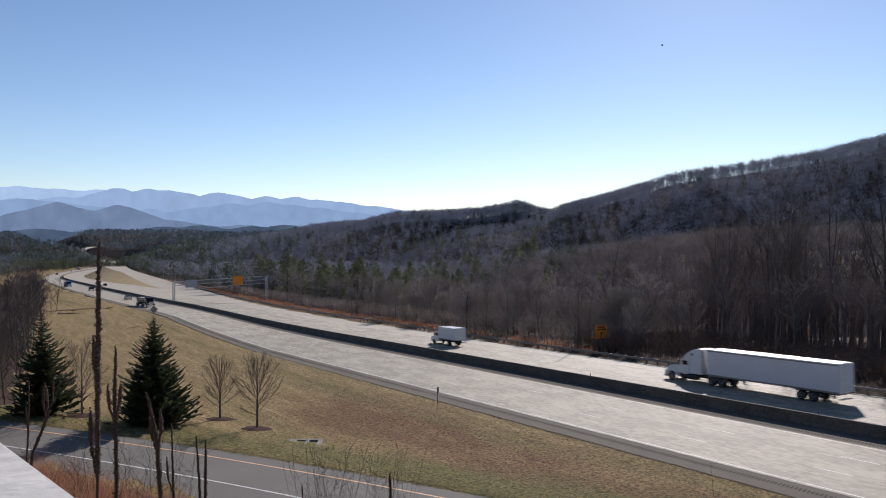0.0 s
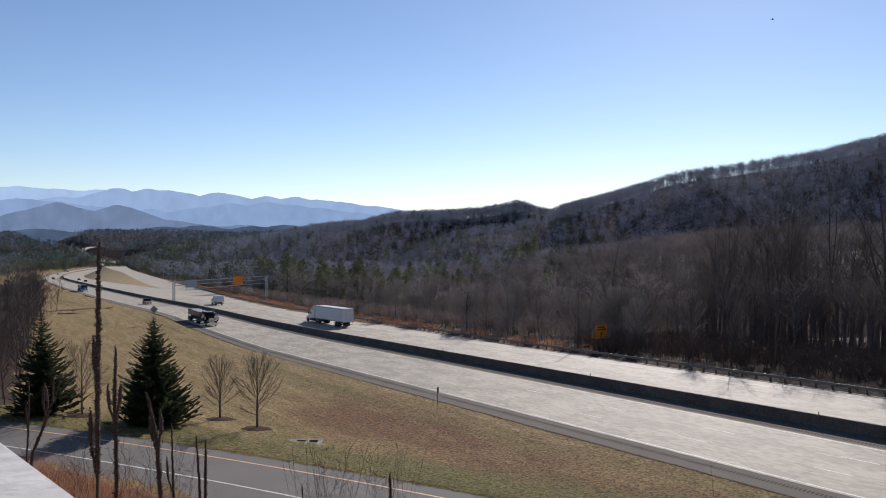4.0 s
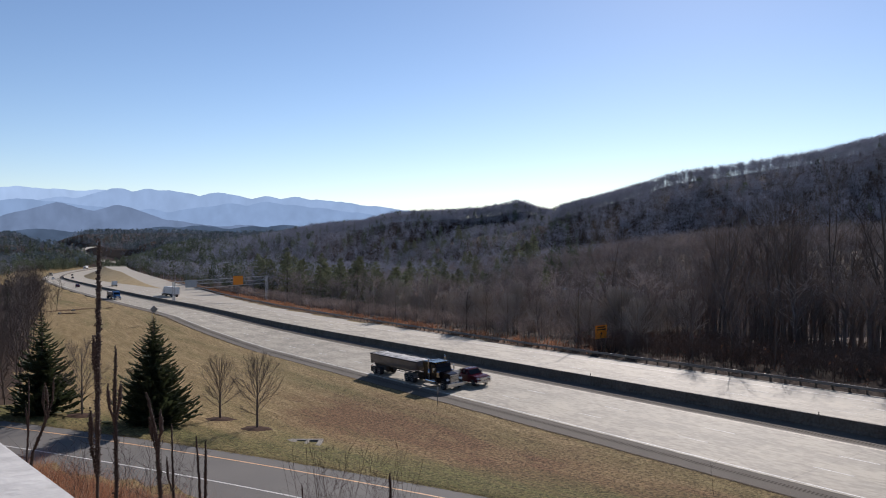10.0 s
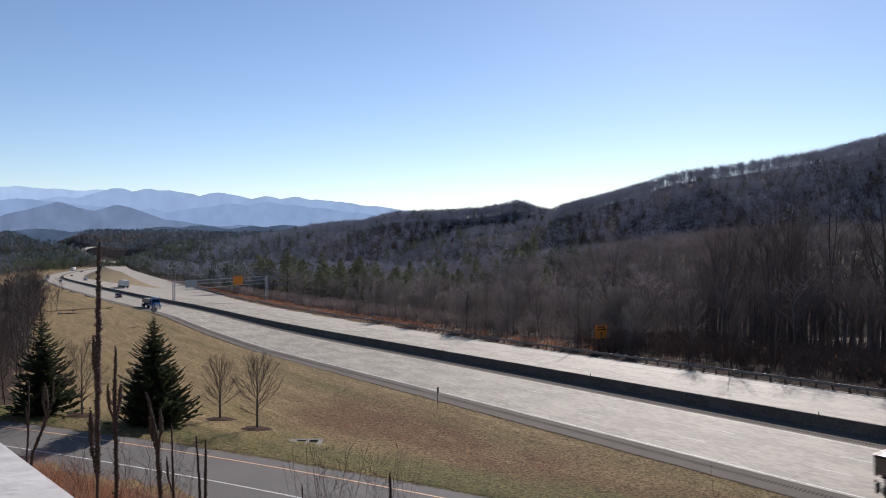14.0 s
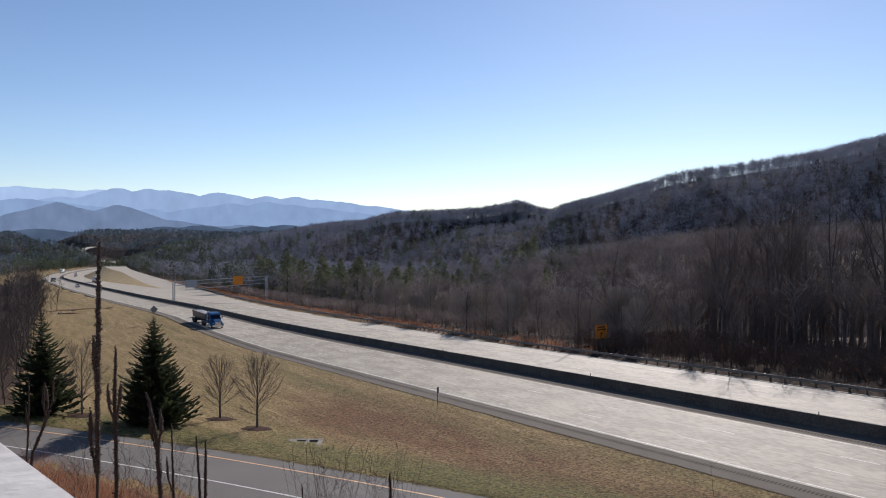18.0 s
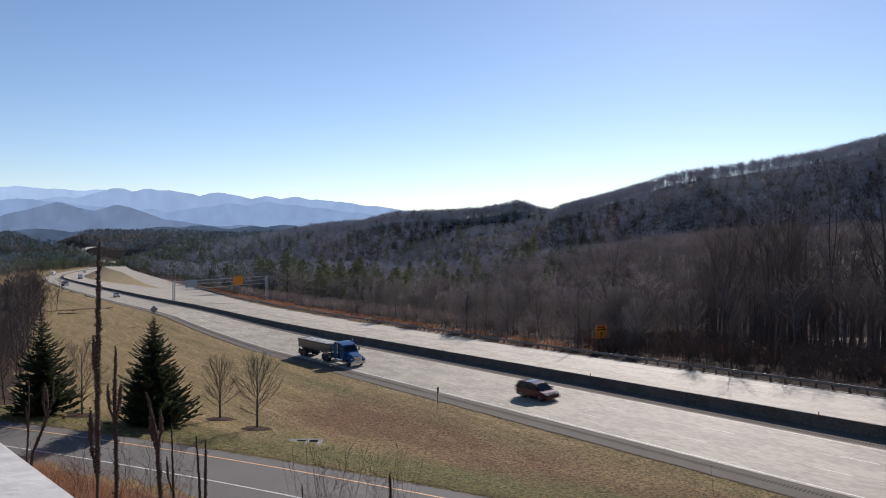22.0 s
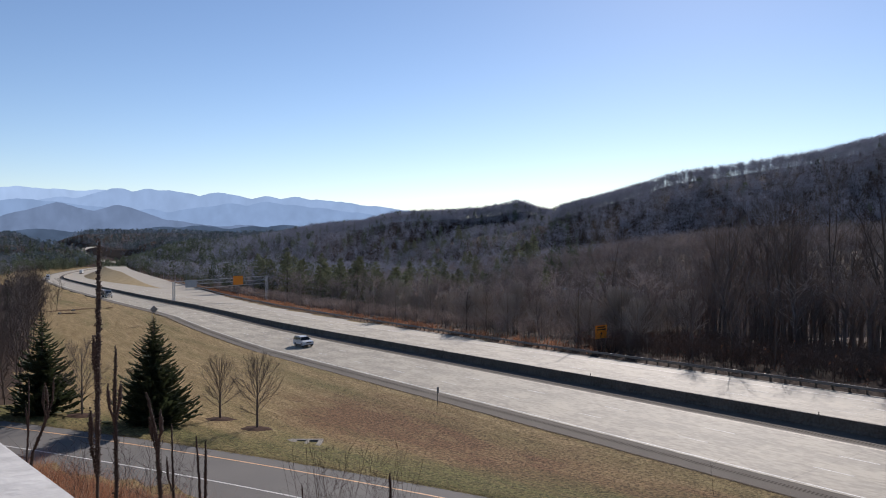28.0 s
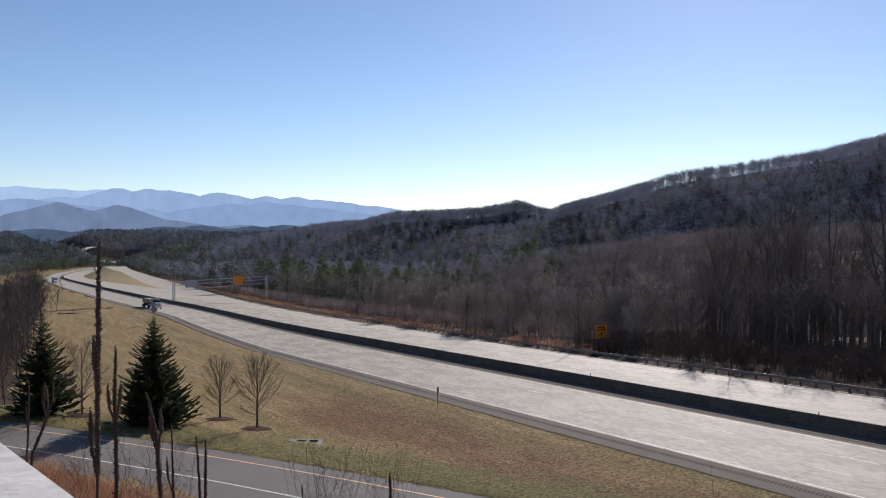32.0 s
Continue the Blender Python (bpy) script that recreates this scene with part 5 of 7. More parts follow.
def tub(c, y0, y1, top, material, tarp=M_TARP):
    """An end-dump trailer body: round-bottomed, sloped in front, covered by a tarp."""
    n, prof = 9, []
    ys = [y0, y0 + 0.25, y0 + 3.0, (y0 + y1) / 2, y1 - 2.0, y1 - 0.9, y1 - 0.35, y1]
    lift = [0.1, 0.02, 0, 0, 0.06, 0.2, 0.45, 0.8]
    vs, fs = [], []
    for y, l in zip(ys, lift):
        for i in range(n):
            t = i / (n - 1)
            a = math.pi * (t - 0.5)
            x = math.copysign(abs(math.sin(a)) ** 0.55, a) * 1.22
            z = 1.2 + l + (top - 1.2 - l) * (1 - math.cos(a) ** 0.75)
            vs.append((x, y, z))
    for k in range(len(ys) - 1):
        for i in range(n - 1):
            fs.append((k * n + i, k * n + i + 1, (k + 1) * n + i + 1, (k + 1) * n + i))
    fs.append(tuple(range(n)))
    fs.append(tuple(range((len(ys) - 1) * n, len(ys) * n))[::-1])
    raw("tub", vs, fs, material, c, "round-bottomed dump trailer tub")
    for sg in (-1, 1):
        xs = sorted((sg * 1.18, sg * 1.28))
        box_part("top_rail", (xs[0], xs[1], y0, y1, top - 0.08, top + 0.06), M_TRIM, c, "dark top rail", 0.02)
    for yy in (y0 + 0.03, y1 - 0.05):
        box_part("end_rail", (-1.24, 1.24, yy - 0.06, yy + 0.06, top - 0.1, top + 0.06), material, c, bevel=0.02)
    rng = random.Random(4)
    vs, fs = [], []
    steps = 26
    for k in range(steps + 1):
        y = y0 + 0.1 + (y1 - y0 - 0.15) * k / steps
        for i in range(7):
            x = -1.17 + 2.34 * i / 6
            vs.append((x, y, top - 0.02 + 0.1 * (1 - (x / 1.2) ** 2) + rng.uniform(-0.03, 0.035) - 0.05 * (k % 5 == 0)))
    for k in range(steps):
        for i in range(6):
            fs.append((k * 7 + i, k * 7 + i + 1, (k + 1) * 7 + i + 1, (k + 1) * 7 + i))
    raw("tarp", vs, fs, tarp, c, "rumpled silver tarpaulin over the load", smooth=True)
    for sg in (-1, 1):
        xs = sorted((sg * 0.4, sg * 0.5))
        box_part("frame_rail", (xs[0] + 0.22 * sg, xs[1] + 0.22 * sg, y0 + 0.1, y1 - 0.3, 1.14, 1.28), M_BLACKFRAME, c, bevel=0.01)
        for q in range(3):
            yy = y1 - 3.6 - 1.5 * q
            box_part("hanger", (xs[0] + 0.25 * sg, xs[1] + 0.25 * sg, yy - 0.05, yy + 0.05, 0.98, 1.2), M_BLACKFRAME, c, bevel=0.01)
        box_part("side_pipe", (xs[0] + 0.27 * sg, xs[1] + 0.22 * sg, y1 - 7.2, y1 - 2.6, 0.94, 1.0), M_BLACKFRAME, c, bevel=0.01)
        box_part("suspension", (*sorted((sg * 0.35, sg * 0.7)), y0 + 0.3, y0 + 3.3, 0.55, 1.3), M_BLACKFRAME, c, "dark suspension frame", 0.03)
        box_part("landing_leg", (xs[0] + 0.25 * sg, xs[1] + 0.25 * sg, y1 - 2.9, y1 - 2.78, 0.42, 1.1), M_BLACKFRAME, c, bevel=0.01)
        xs = sorted((sg * 0.7, sg * 1.26))
        box_part("mud_flap", (xs[0], xs[1], y0 + 0.02, y0 + 0.06, 0.22, 0.9), M_TYRE, c, bevel=0.005)
    for i in range(7):
        yy = y0 + 0.5 + (y1 - y0 - 2.6) * i / 6
        for sg in (-1, 1):
            xs = sorted((sg * 1.2, sg * 1.235))
            if i % 2 == 0:
                box_part("marker_lamp", (xs[0], xs[1] + 0.012, yy, yy + 0.06, top - 0.2, top - 0.15), M_AMBER, c, bevel=0.005)
    box_part("rear_gate", (-1.16, 1.16, y0 - 0.05, y0 - 0.01, 1.3, top - 0.08), material, c, bevel=0.01)
    for sg in (-1, 1):
        xs = sorted((sg * 0.85, sg * 1.15))
        box_part("tail_light", (xs[0], xs[1], y0 - 0.1, y0 - 0.04, 0.92, 1.06), M_TAIL, c, bevel=0.01)


def tractor(c, style, material):
    """A highway tractor. style: 'long' (long square hood, stacks) or 'aero'."""
    drive = -6.9 if material is M_VAN else -8.0
    if style == "long":
        side_part("hood", [(-0.32, 0.95), (-0.3, 1.78), (-0.5, 1.86), (-2.3, 1.98), (-2.35, 0.95)], 0.66, material, c, bevel=0.09)
        for sg in (-1, 1):
            xs = sorted((sg * 0.62, sg * 1.16))
            side_part("front_fender", [(-0.3, 0.75), (-0.45, 1.16), (-1.0, 1.3), (-1.6, 1.22), (-2.05, 0.82), (-2.3, 0.62), (-2.3, 0.55), (-1.9, 0.7), (-1.55, 1.0), (-1.1, 1.1), (-0.7, 0.98), (-0.5, 0.65)], xs[1], material, c, bevel=0.03, x0=xs[0])
            bm = bmesh.new()
            block(bm, *sorted((sg * 0.72, sg * 1.08)), -0.5, -0.24, 1.12, 1.34, bevel=0.06)
            part("headlight", bm, M_HEAD, c)
        box_part("grille", (-0.58, 0.58, -0.34, -0.26, 0.85, 1.76), M_CHROME, c, "tall chrome grille", 0.03)
        for k in range(9):
            xx = -0.48 + 0.12 * k
            box_part("grille_bar", (xx - 0.018, xx + 0.018, -0.27, -0.245, 0.92, 1.68), M_TRIM, c, bevel=0.004)
        box_part("front_bumper", (-1.22, 1.22, -0.22, 0.02, 0.36, 0.82), M_CHROME, c, "deep chrome bumper", 0.05)
        side_part("cab", [(-2.3, 0.75), (-2.32, 1.95), (-2.62, 2.72), (-2.8, 2.82), (-3.85, 2.86), (-3.85, 0.75)], 1.1, material, c, bevel=0.07)
        side_part("sleeper", [(-3.88, 0.7), (-3.88, 2.86), (-4.3, 3.02), (-5.25, 3.0), (-5.35, 2.9), (-5.35, 0.7)], 1.14, material, c, bevel=0.06)
        box_part("roof", (-0.98, 0.98, -5.2, -2.85, 2.99, 3.03), material, c, bevel=0.015).location.z = -0.02
        side_part("sun_visor", [(-2.42, 2.56), (-2.35, 2.5), (-2.62, 2.86), (-2.74, 2.86)], 1.02, material, c, "painted sun visor", bevel=0.01)
        wy0, wy1, wz0, wz1 = -2.36, -2.58, 2.02, 2.56
        stack_y, stack_x = -3.9, 1.2
    else:
        side_part("hood", [(-0.12, 0.8), (-0.1, 1.35), (-0.35, 1.56), (-1.3, 1.78), (-2.0, 1.92), (-2.05, 0.8)], 0.86, material, c, bevel=0.16, seg=3)
        for sg in (-1, 1):
            xs = sorted((sg * 0.75, sg * 1.18))
            side_part("front_fender", [(-0.1, 0.5), (-0.12, 1.0), (-0.5, 1.24), (-1.2, 1.34), (-1.8, 1.28), (-2.2, 1.1), (-2.2, 0.5), (-1.95, 0.6), (-1.6, 1.02), (-1.15, 1.12), (-0.75, 1.0), (-0.55, 0.55)], xs[1], material, c, bevel=0.05, x0=xs[0])
            bm = bmesh.new()
            block(bm, *sorted((sg * 0.76, sg * 1.12)), -0.5, -0.1, 0.92, 1.16, bevel=0.08)
            part("headlight", bm, M_HEAD, c)
        box_part("grille", (-0.6, 0.6, -0.2, -0.06, 0.72, 1.4), M_CHROME, c, "chrome grille", 0.05)
        for k in range(6):
            zz = 0.8 + 0.1 * k
            box_part("grille_bar", (-0.52, 0.52, -0.08, -0.045, zz, zz + 0.03), M_TRIM, c, bevel=0.004)
        box_part("front_bumper", (-1.2, 1.2, -0.35, 0.02, 0.32, 0.72), M_CHROME if material is M_BLUE else material, c, "", 0.09)
        tall = 3.95 if material is M_VAN else 3.25
        side_part("cab", [(-2.0, 0.98), (-2.0, 1.9), (-2.75, 2.72), (-3.0, 2.86), (-3.9, 2.9), (-3.9, 0.98)], 1.14, material, c, bevel=0.09)
        side_part("sleeper", [(-3.9, 1.05), (-3.9, 2.8), (-4.9, 2.9), (-5.6, 2.9), (-5.6, 1.05)], 1.2, material, c, bevel=0.06)
        if tall > 3.5:
            side_part("roof_fairing", [(-2.75, 2.8), (-3.3, 3.32), (-4.3, tall - 0.08), (-4.9, tall), (-5.65, tall), (-5.65, 2.85)], 1.16, material, c, bevel=0.1, top=lambda z: 1.0 - 0.08 * max(0, z - 3.2))
            for sg in (-1, 1):
                xs = sorted((sg * 1.1, sg * 1.16))
                box_part("fairing_window", (xs[0], xs[1] + 0.012, -4.35, -3.95, 3.12, 3.42), M_GLASS, c, "dark sleeper window", 0.05)
                box_part("side_fairing", (*sorted((sg * 1.17, sg * 1.22)), -5.95, -5.6, 1.25, tall - 0.2), M_GREYCAB, c, bevel=0.02)
        else:
            side_part("roof_fairing", [(-2.7, 2.78), (-3.2, 3.08), (-4.2, tall - 0.04), (-4.9, tall), (-5.6, tall - 0.1), (-5.6, 2.85)], 1.14, material, c, bevel=0.1)
        wy0, wy1, wz0, wz1 = -2.1, -2.72, 1.98, 2.66
        stack_y, stack_x = -3.98, 1.26
    # glass
    w0, w1 = 1.0, 0.92
    vs = [(-w0, wy0 + 0.03, wz0), (w0, wy0 + 0.03, wz0), (w1, wy1 + 0.03, wz1), (-w1, wy1 + 0.03, wz1)]
    vs += [(x, y - 0.03, z - 0.02) for x, y, z in vs]
    raw("windscreen", vs, [(0, 1, 2, 3), (7, 6, 5, 4), (0, 4, 5, 1), (1, 5, 6, 2), (2, 6, 7, 3), (3, 7, 4, 0)], M_GLASS, c, "dark reflective glass")
    for sg in (-1, 1):
        xs = sorted((sg * 1.08, sg * (1.14 if style == "aero" else 1.104)))
        box_part("side_window", (xs[0] - 0.02, xs[1] + 0.008, -3.55, -2.75, 1.95, 2.5), M_GLASS, c, "dark glass", 0.03)
        box_part("door_handle", (xs[0], xs[1] + 0.03, -3.7, -3.55, 1.55, 1.6), M_CHROME, c, bevel=0.01)
        arm = sorted((sg * 1.12, sg * 1.42))
        box_part("mirror_arm", (arm[0], arm[1], -2.5, -2.46, 2.42, 2.46), M_CHROME, c, bevel=0.01)
        box_part("mirror", (*sorted((sg * 1.36, sg * 1.56)), -2.56, -2.44, 1.9, 2.5), M_CHROME if style == "long" else M_TRIM, c, "", 0.03)
        if not material is M_VAN:
            st = lathe("exhaust_stack", [(0.9, 0.075), (2.2, 0.075), (2.22, 0.115), (1.3, 0.115), (1.28, 0.075), (2.25, 0.07), (3.35, 0.068), (3.5, 0.06)], M_CHROME, c, 12, "z", "tall chrome exhaust stack")
            st.location = (sg * stack_x, stack_y, 0)
            st.data.shade_smooth()
            a = lathe("air_cleaner", [(0, 0.17), (0.03, 0.2), (0.62, 0.2), (0.72, 0.1)], M_CHROME, c, 14, "z", "chrome air cleaner")
            a.location = (sg * 0.98 if style == "long" else sg * 1.0, -2.2, 1.32)
            if style == "aero":
                a.scale = (0.5, 0.5, 0.8)
        tk = lathe("fuel_tank", [(-4.95, 0.2), (-4.93, 0.31), (-2.75, 0.31), (-2.73, 0.2)], M_CHROME if not material is M_VAN else M_BLACKFRAME, c, 16, "y", "round polished fuel tank")
        tk.location = (sg * 0.9, 0, 0.66)
        tk.data.shade_smooth()
        tk.data.set_sharp_from_angle(angle=0.6)
        box_part("step", (*sorted((sg * 0.85, sg * 1.2)), -3.5, -2.7, 0.92, 1.0), M_CHROME, c, bevel=0.01)
        xs = sorted((sg * 0.38, sg * 0.48))
        box_part("frame_rail", (xs[0], xs[1], -9.9, -0.4, 0.72, 0.98), M_BLACKFRAME, c, bevel=0.01)
        for yy in (drive, drive - 1.3):
            xs = sorted((sg * 0.62, sg * 1.25))
            pts = [(yy + 0.62 * math.cos(t), 0.52 + 0.6 * math.sin(t)) for t in np.linspace(0.25, math.pi - 0.25, 9)] + [(yy + 0.57 * math.cos(t), 0.52 + 0.55 * math.sin(t)) for t in np.linspace(math.pi - 0.25, 0.25, 9)]
            side_part("rear_fender", pts, xs[1], M_ALU, c, "dull metal fender", bevel=0.0, x0=xs[0])
        wheel(c, sg * 1.18, -1.12, 0.51, 0.3)
    for k in range(5):
        xx = -0.8 + 0.4 * k
        zz = 2.86 if style == "long" else 2.84
        box_part("cab_lamp", (xx - 0.05, xx + 0.05, -2.86, -2.74, zz - 0.02, zz + 0.05), M_AMBER, c, bevel=0.015)
    box_part("fifth_wheel", (-0.45, 0.45, drive - 1.2, drive - 0.1, 0.98, 1.12), M_BLACKFRAME, c, bevel=0.03)
    tandem(c, (drive, drive - 1.3))


def make_dump(label, style, material, tub_material):
    c = thing("dump_truck", label, "truck")
    tractor(c, style, material)
    tub(c, -18.7, -6.75, 2.68, tub_material)
    tandem(c, (-16.5, -17.8))
    box_part("underrun", (-1.15, 1.15, -17.6, -16.3, 0.6, 1.0), M_BLACKFRAME, c, bevel=0.03)
    return c


def make_semi():
    c = thing("semi_truck", "white tractor hauling a long white box trailer", "truck")
    tractor(c, "aero", M_VAN)
    y0, y1, z0, z1 = -21.9, -6.4, 1.12, 4.05
    box_part("trailer_box", (-1.3, 1.3, y0, y1, z0, z1 - 0.06), M_VAN, c, "smooth white box trailer", 0.03)
    box_part("trailer_roof", (-1.27, 1.27, y0 + 0.04, y1 - 0.04, z1 - 0.075, z1), M_VAN, c, bevel=0.03)
    for sg in (-1, 1):
        xs = sorted((sg * 1.28, sg * 1.315))
        box_part("lower_rail", (xs[0], xs[1], y0 + 0.02, y1 - 0.02, z0 - 0.02, z0 + 0.16), M_ALU, c, bevel=0.005)
        box_part("upper_rail", (xs[0], xs[1], y0 + 0.02, y1 - 0.02, z1 - 0.22, z1 - 0.1), M_ALU, c, bevel=0.005)
        for k in range(24):
            yy = y0 + 0.62 + (y1 - y0 - 1.2) * k / 23
            box_part("side_seam", (*sorted((sg * 1.298, sg * 1.306)), yy - 0.015, yy + 0.015, z0 + 0.17, z1 - 0.23), M_VAN, c, bevel=0.0)
        box_part("rear_door", (*sorted((sg * 0.02, sg * 1.22)), y0 - 0.04, y0 - 0.002, z0 + 0.1, z1 - 0.16), M_VAN, c, bevel=0.01)
        box_part("door_hinge_bar", (*sorted((sg * 0.42, sg * 0.46)), y0 - 0.075, y0 - 0.04, z0 + 0.05, z1 - 0.12), M_ALU, c, bevel=0.01)
        box_part("tail_light", (*sorted((sg * 0.9, sg * 1.2)), y0 - 0.03, y0 + 0.02, z0 - 0.12, z0 + 0.02), M_TAIL, c, bevel=0.01)
        box_part("landing_leg", (*sorted((sg * 0.75, sg * 0.9)), -9.9, -9.75, 0.3, z0), M_BLACKFRAME, c, bevel=0.01)
        box_part("mud_flap", (*sorted((sg * 0.7, sg * 1.26)), -20.1, -20.06, 0.2, 1.0), M_TYRE, c, bevel=0.005)
        box_part("slider_rail", (*sorted((sg * 0.42, sg * 0.52)), -21.6, -16.6, 0.85, z0), M_BLACKFRAME, c, bevel=0.01)
    box_part("underride_bar", (-1.2, 1.2, y0 - 0.05, y0 + 0.06, 0.5, 0.62), M_ALU, c, bevel=0.01)
    tandem(c, (-17.8, -19.1), rim=None)
    return c


def make_box_truck():
    c = thing("box_truck", "white box truck with a short cab", "truck")
    side_part("cab", [(-0.05, 0.5), (0.0, 1.05), (-0.3, 1.25), (-1.0, 1.42), (-1.55, 2.12), (-1.8, 2.22), (-2.5, 2.22), (-2.5, 0.5)], 1.02, M_VAN, c, bevel=0.08)
    y0, y1, z0, z1 = -7.4, -2.55, 0.98, 3.0
    box_part("cargo_box", (-1.2, 1.2, y0, y1, z0, z1), M_VAN, c, "plain white cargo box", 0.05)
    for sg in (-1, 1):
        box_part("box_rail", (*sorted((sg * 1.19, sg * 1.215)), y0 + 0.02, y1 - 0.02, z0 - 0.02, z0 + 0.12), M_ALU, c, bevel=0.005)
        box_part("side_window", (*sorted((sg * 0.99, sg * 1.026)), -2.2, -1.5, 1.42, 1.95), M_GLASS, c, bevel=0.02)
        box_part("headlight", (*sorted((sg * 0.6, sg * 0.95)), -0.2, 0.01, 0.85, 1.05), M_HEAD, c, bevel=0.03)
        box_part("tail_light", (*sorted((sg * 0.85, sg * 1.1)), y0 - 0.03, y0 + 0.02, 0.82, 0.95), M_TAIL, c, bevel=0.01)
        mirror(c, sg * 1.02, -1.3, 1.5, M_TRIM, 0.35)
        wheel(c, sg * 1.03, -0.95, 0.4, 0.25)
        wheel(c, sg * 1.14, -5.6, 0.4, 0.45)
    vs = [(-0.9, -1.06, 1.48), (0.9, -1.06, 1.48), (0.82, -1.5, 2.04), (-0.82, -1.5, 2.04)]
    vs += [(x, y - 0.03, z - 0.03) for x, y, z in vs]
    raw("windscreen", vs, [(0, 1, 2, 3), (7, 6, 5, 4), (0, 4, 5, 1), (1, 5, 6, 2), (2, 6, 7, 3), (3, 7, 4, 0)], M_GLASS, c)
    box_part("front_bumper", (-1.0, 1.0, -0.2, 0.05, 0.42, 0.64), M_TRIM, c, bevel=0.04)
    box_part("chassis", (-0.45, 0.45, -7.2, -0.4, 0.55, 0.98), M_BLACKFRAME, c, bevel=0.02)
    box_part("rear_step", (-1.1, 1.1, y0 - 0.25, y0, 0.5, 0.6), M_BLACKFRAME, c, bevel=0.02)
    box_part("roll_door", (-1.05, 1.05, y0 - 0.02, y0 + 0.02, z0 + 0.12, z1 - 0.2), M_VAN, c, bevel=0.01)
    return c


VEHICLES = dict(
    dump=make_dump("dark brown chromed tractor pulling a tarped dump trailer", "long", M_BROWN, M_ALU),
    blue=make_dump("blue chromed tractor pulling a tarped dump trailer", "aero", M_BLUE, M_ALU),
    grey=make_dump("grey tractor pulling a dull grey dump trailer", "long", M_GREYCAB, M_ALU),
    semi=make_semi(), box=make_box_truck(), pickup=make_pickup(), flatbed=make_flatbed(), minivan=make_minivan(), suv=make_suv(),
    first_car=make_sedan("sedan", "dark sedan driving away down the highway", M_DKCAR),
    second_car=make_sedan("sedan", "dark grey sedan driving away down the highway", M_DKCAR),
)
_second = make_semi()
VEHICLES["white"] = tagged(_second, "white tractor and box trailer far down the highway", "truck")


# ---- guardrail along the far side ----
M_SIGNBACK = mat("sign_back", (0.32, 0.33, 0.34), 0.5, metal=0.6, scale=1, fine=8, bump=0.02)
M_ORANGE = mat("sign_orange", (0.9, 0.3, 0.02), 0.55, dark=(0.78, 0.25, 0.02), scale=1, fine=6, bump=0.02)
M_BLACK = mat("sign_black", (0.02, 0.02, 0.02), 0.6, scale=1, fine=6, bump=0)
M_PALESIGN = mat("sign_pale", (0.45, 0.47, 0.48), 0.5, scale=1, fine=6, bump=0.02)
M_LAMPGLASS = mat("lamp_glass", (0.8, 0.8, 0.78), 0.15, scale=0.3, fine=6, bump=0)
M_MULCH = mat("mulch", (0.085, 0.05, 0.034), 0.95, dark=(0.035, 0.02, 0.014), scale=0.5, fine=12, bump=1.0, spec=0.05)
M_STONE = mat("inlet_concrete", (0.34, 0.31, 0.26), 0.95, dark=(0.17, 0.152, 0.125), scale=0.7, fine=6, bump=0.3, spec=0.1)
M_HOLE = mat("inlet_shadow", (0.03, 0.028, 0.025), 0.9, scale=0.5, fine=8, bump=0.1)
M_STALK = mat("dead_stalk", (0.075, 0.045, 0.033), 0.95, dark=(0.03, 0.018, 0.014), scale=0.1, fine=60, bump=0.6, vary=0.25)
M_SEED = mat("seed_capsules", (0.12, 0.078, 0.056), 0.95, dark=(0.03, 0.02, 0.015), scale=0.05, fine=80, bump=0.4, vary=0.3)
M_BROOM = mat("broom_sedge", (0.43, 0.215, 0.115), 0.9, dark=(0.2, 0.095, 0.055), scale=0.5, fine=2, bump=0, vary=0.6, island=True, through=0.4)
M_STRAW = mat("pale_straw", (0.5, 0.42, 0.3), 0.9, dark=(0.35, 0.28, 0.19), scale=2, fine=4, bump=0, vary=0.3, island=True)
M_PARAPET = mat("parapet_concrete", (0.4, 0.395, 0.385), 0.85, dark=(0.22, 0.215, 0.21), scale=0.08, fine=30, bump=0.3)
M_GANTRY = mat("pale_galvanised", (0.55, 0.55, 0.54), 0.5, metal=0.3, dark=(0.4, 0.4, 0.4), scale=2, fine=10, bump=0.05)
M_TURFBLADE = mat("turf_blades", (0.36, 0.26, 0.125), 0.95, dark=(0.16, 0.12, 0.05), scale=9, fine=2, bump=0, vary=0.45, island=True)

guardrail = thing("guardrail", "weathered steel guardrail on dark posts along the shoulder", "guardrail", kind="structure")


def beam(s0, s1, step):
    prof = ((0.0, 0.47), (-0.05, 0.50), (-0.05, 0.57), (0.0, 0.62), (0.0, 0.66), (-0.05, 0.71), (-0.05, 0.78), (0.0, 0.81))
    ss = np.arange(s0, s1 + 0.1, step)
    vs, fs = [], []
    for s in ss:
        for o, h in prof:
            vs.append(rp(s, float(edge_d(s)) + o, h))
        for o, h in reversed(prof):
            vs.append(rp(s, float(edge_d(s)) + o + 0.012, h))
    n = 2 * len(prof)
    for k in range(len(ss) - 1):
        for j in range(n):
            i = (j + 1) % n
            fs.append((k * n + j, k * n + i, (k + 1) * n + i, (k + 1) * n + j))
    return vs, fs


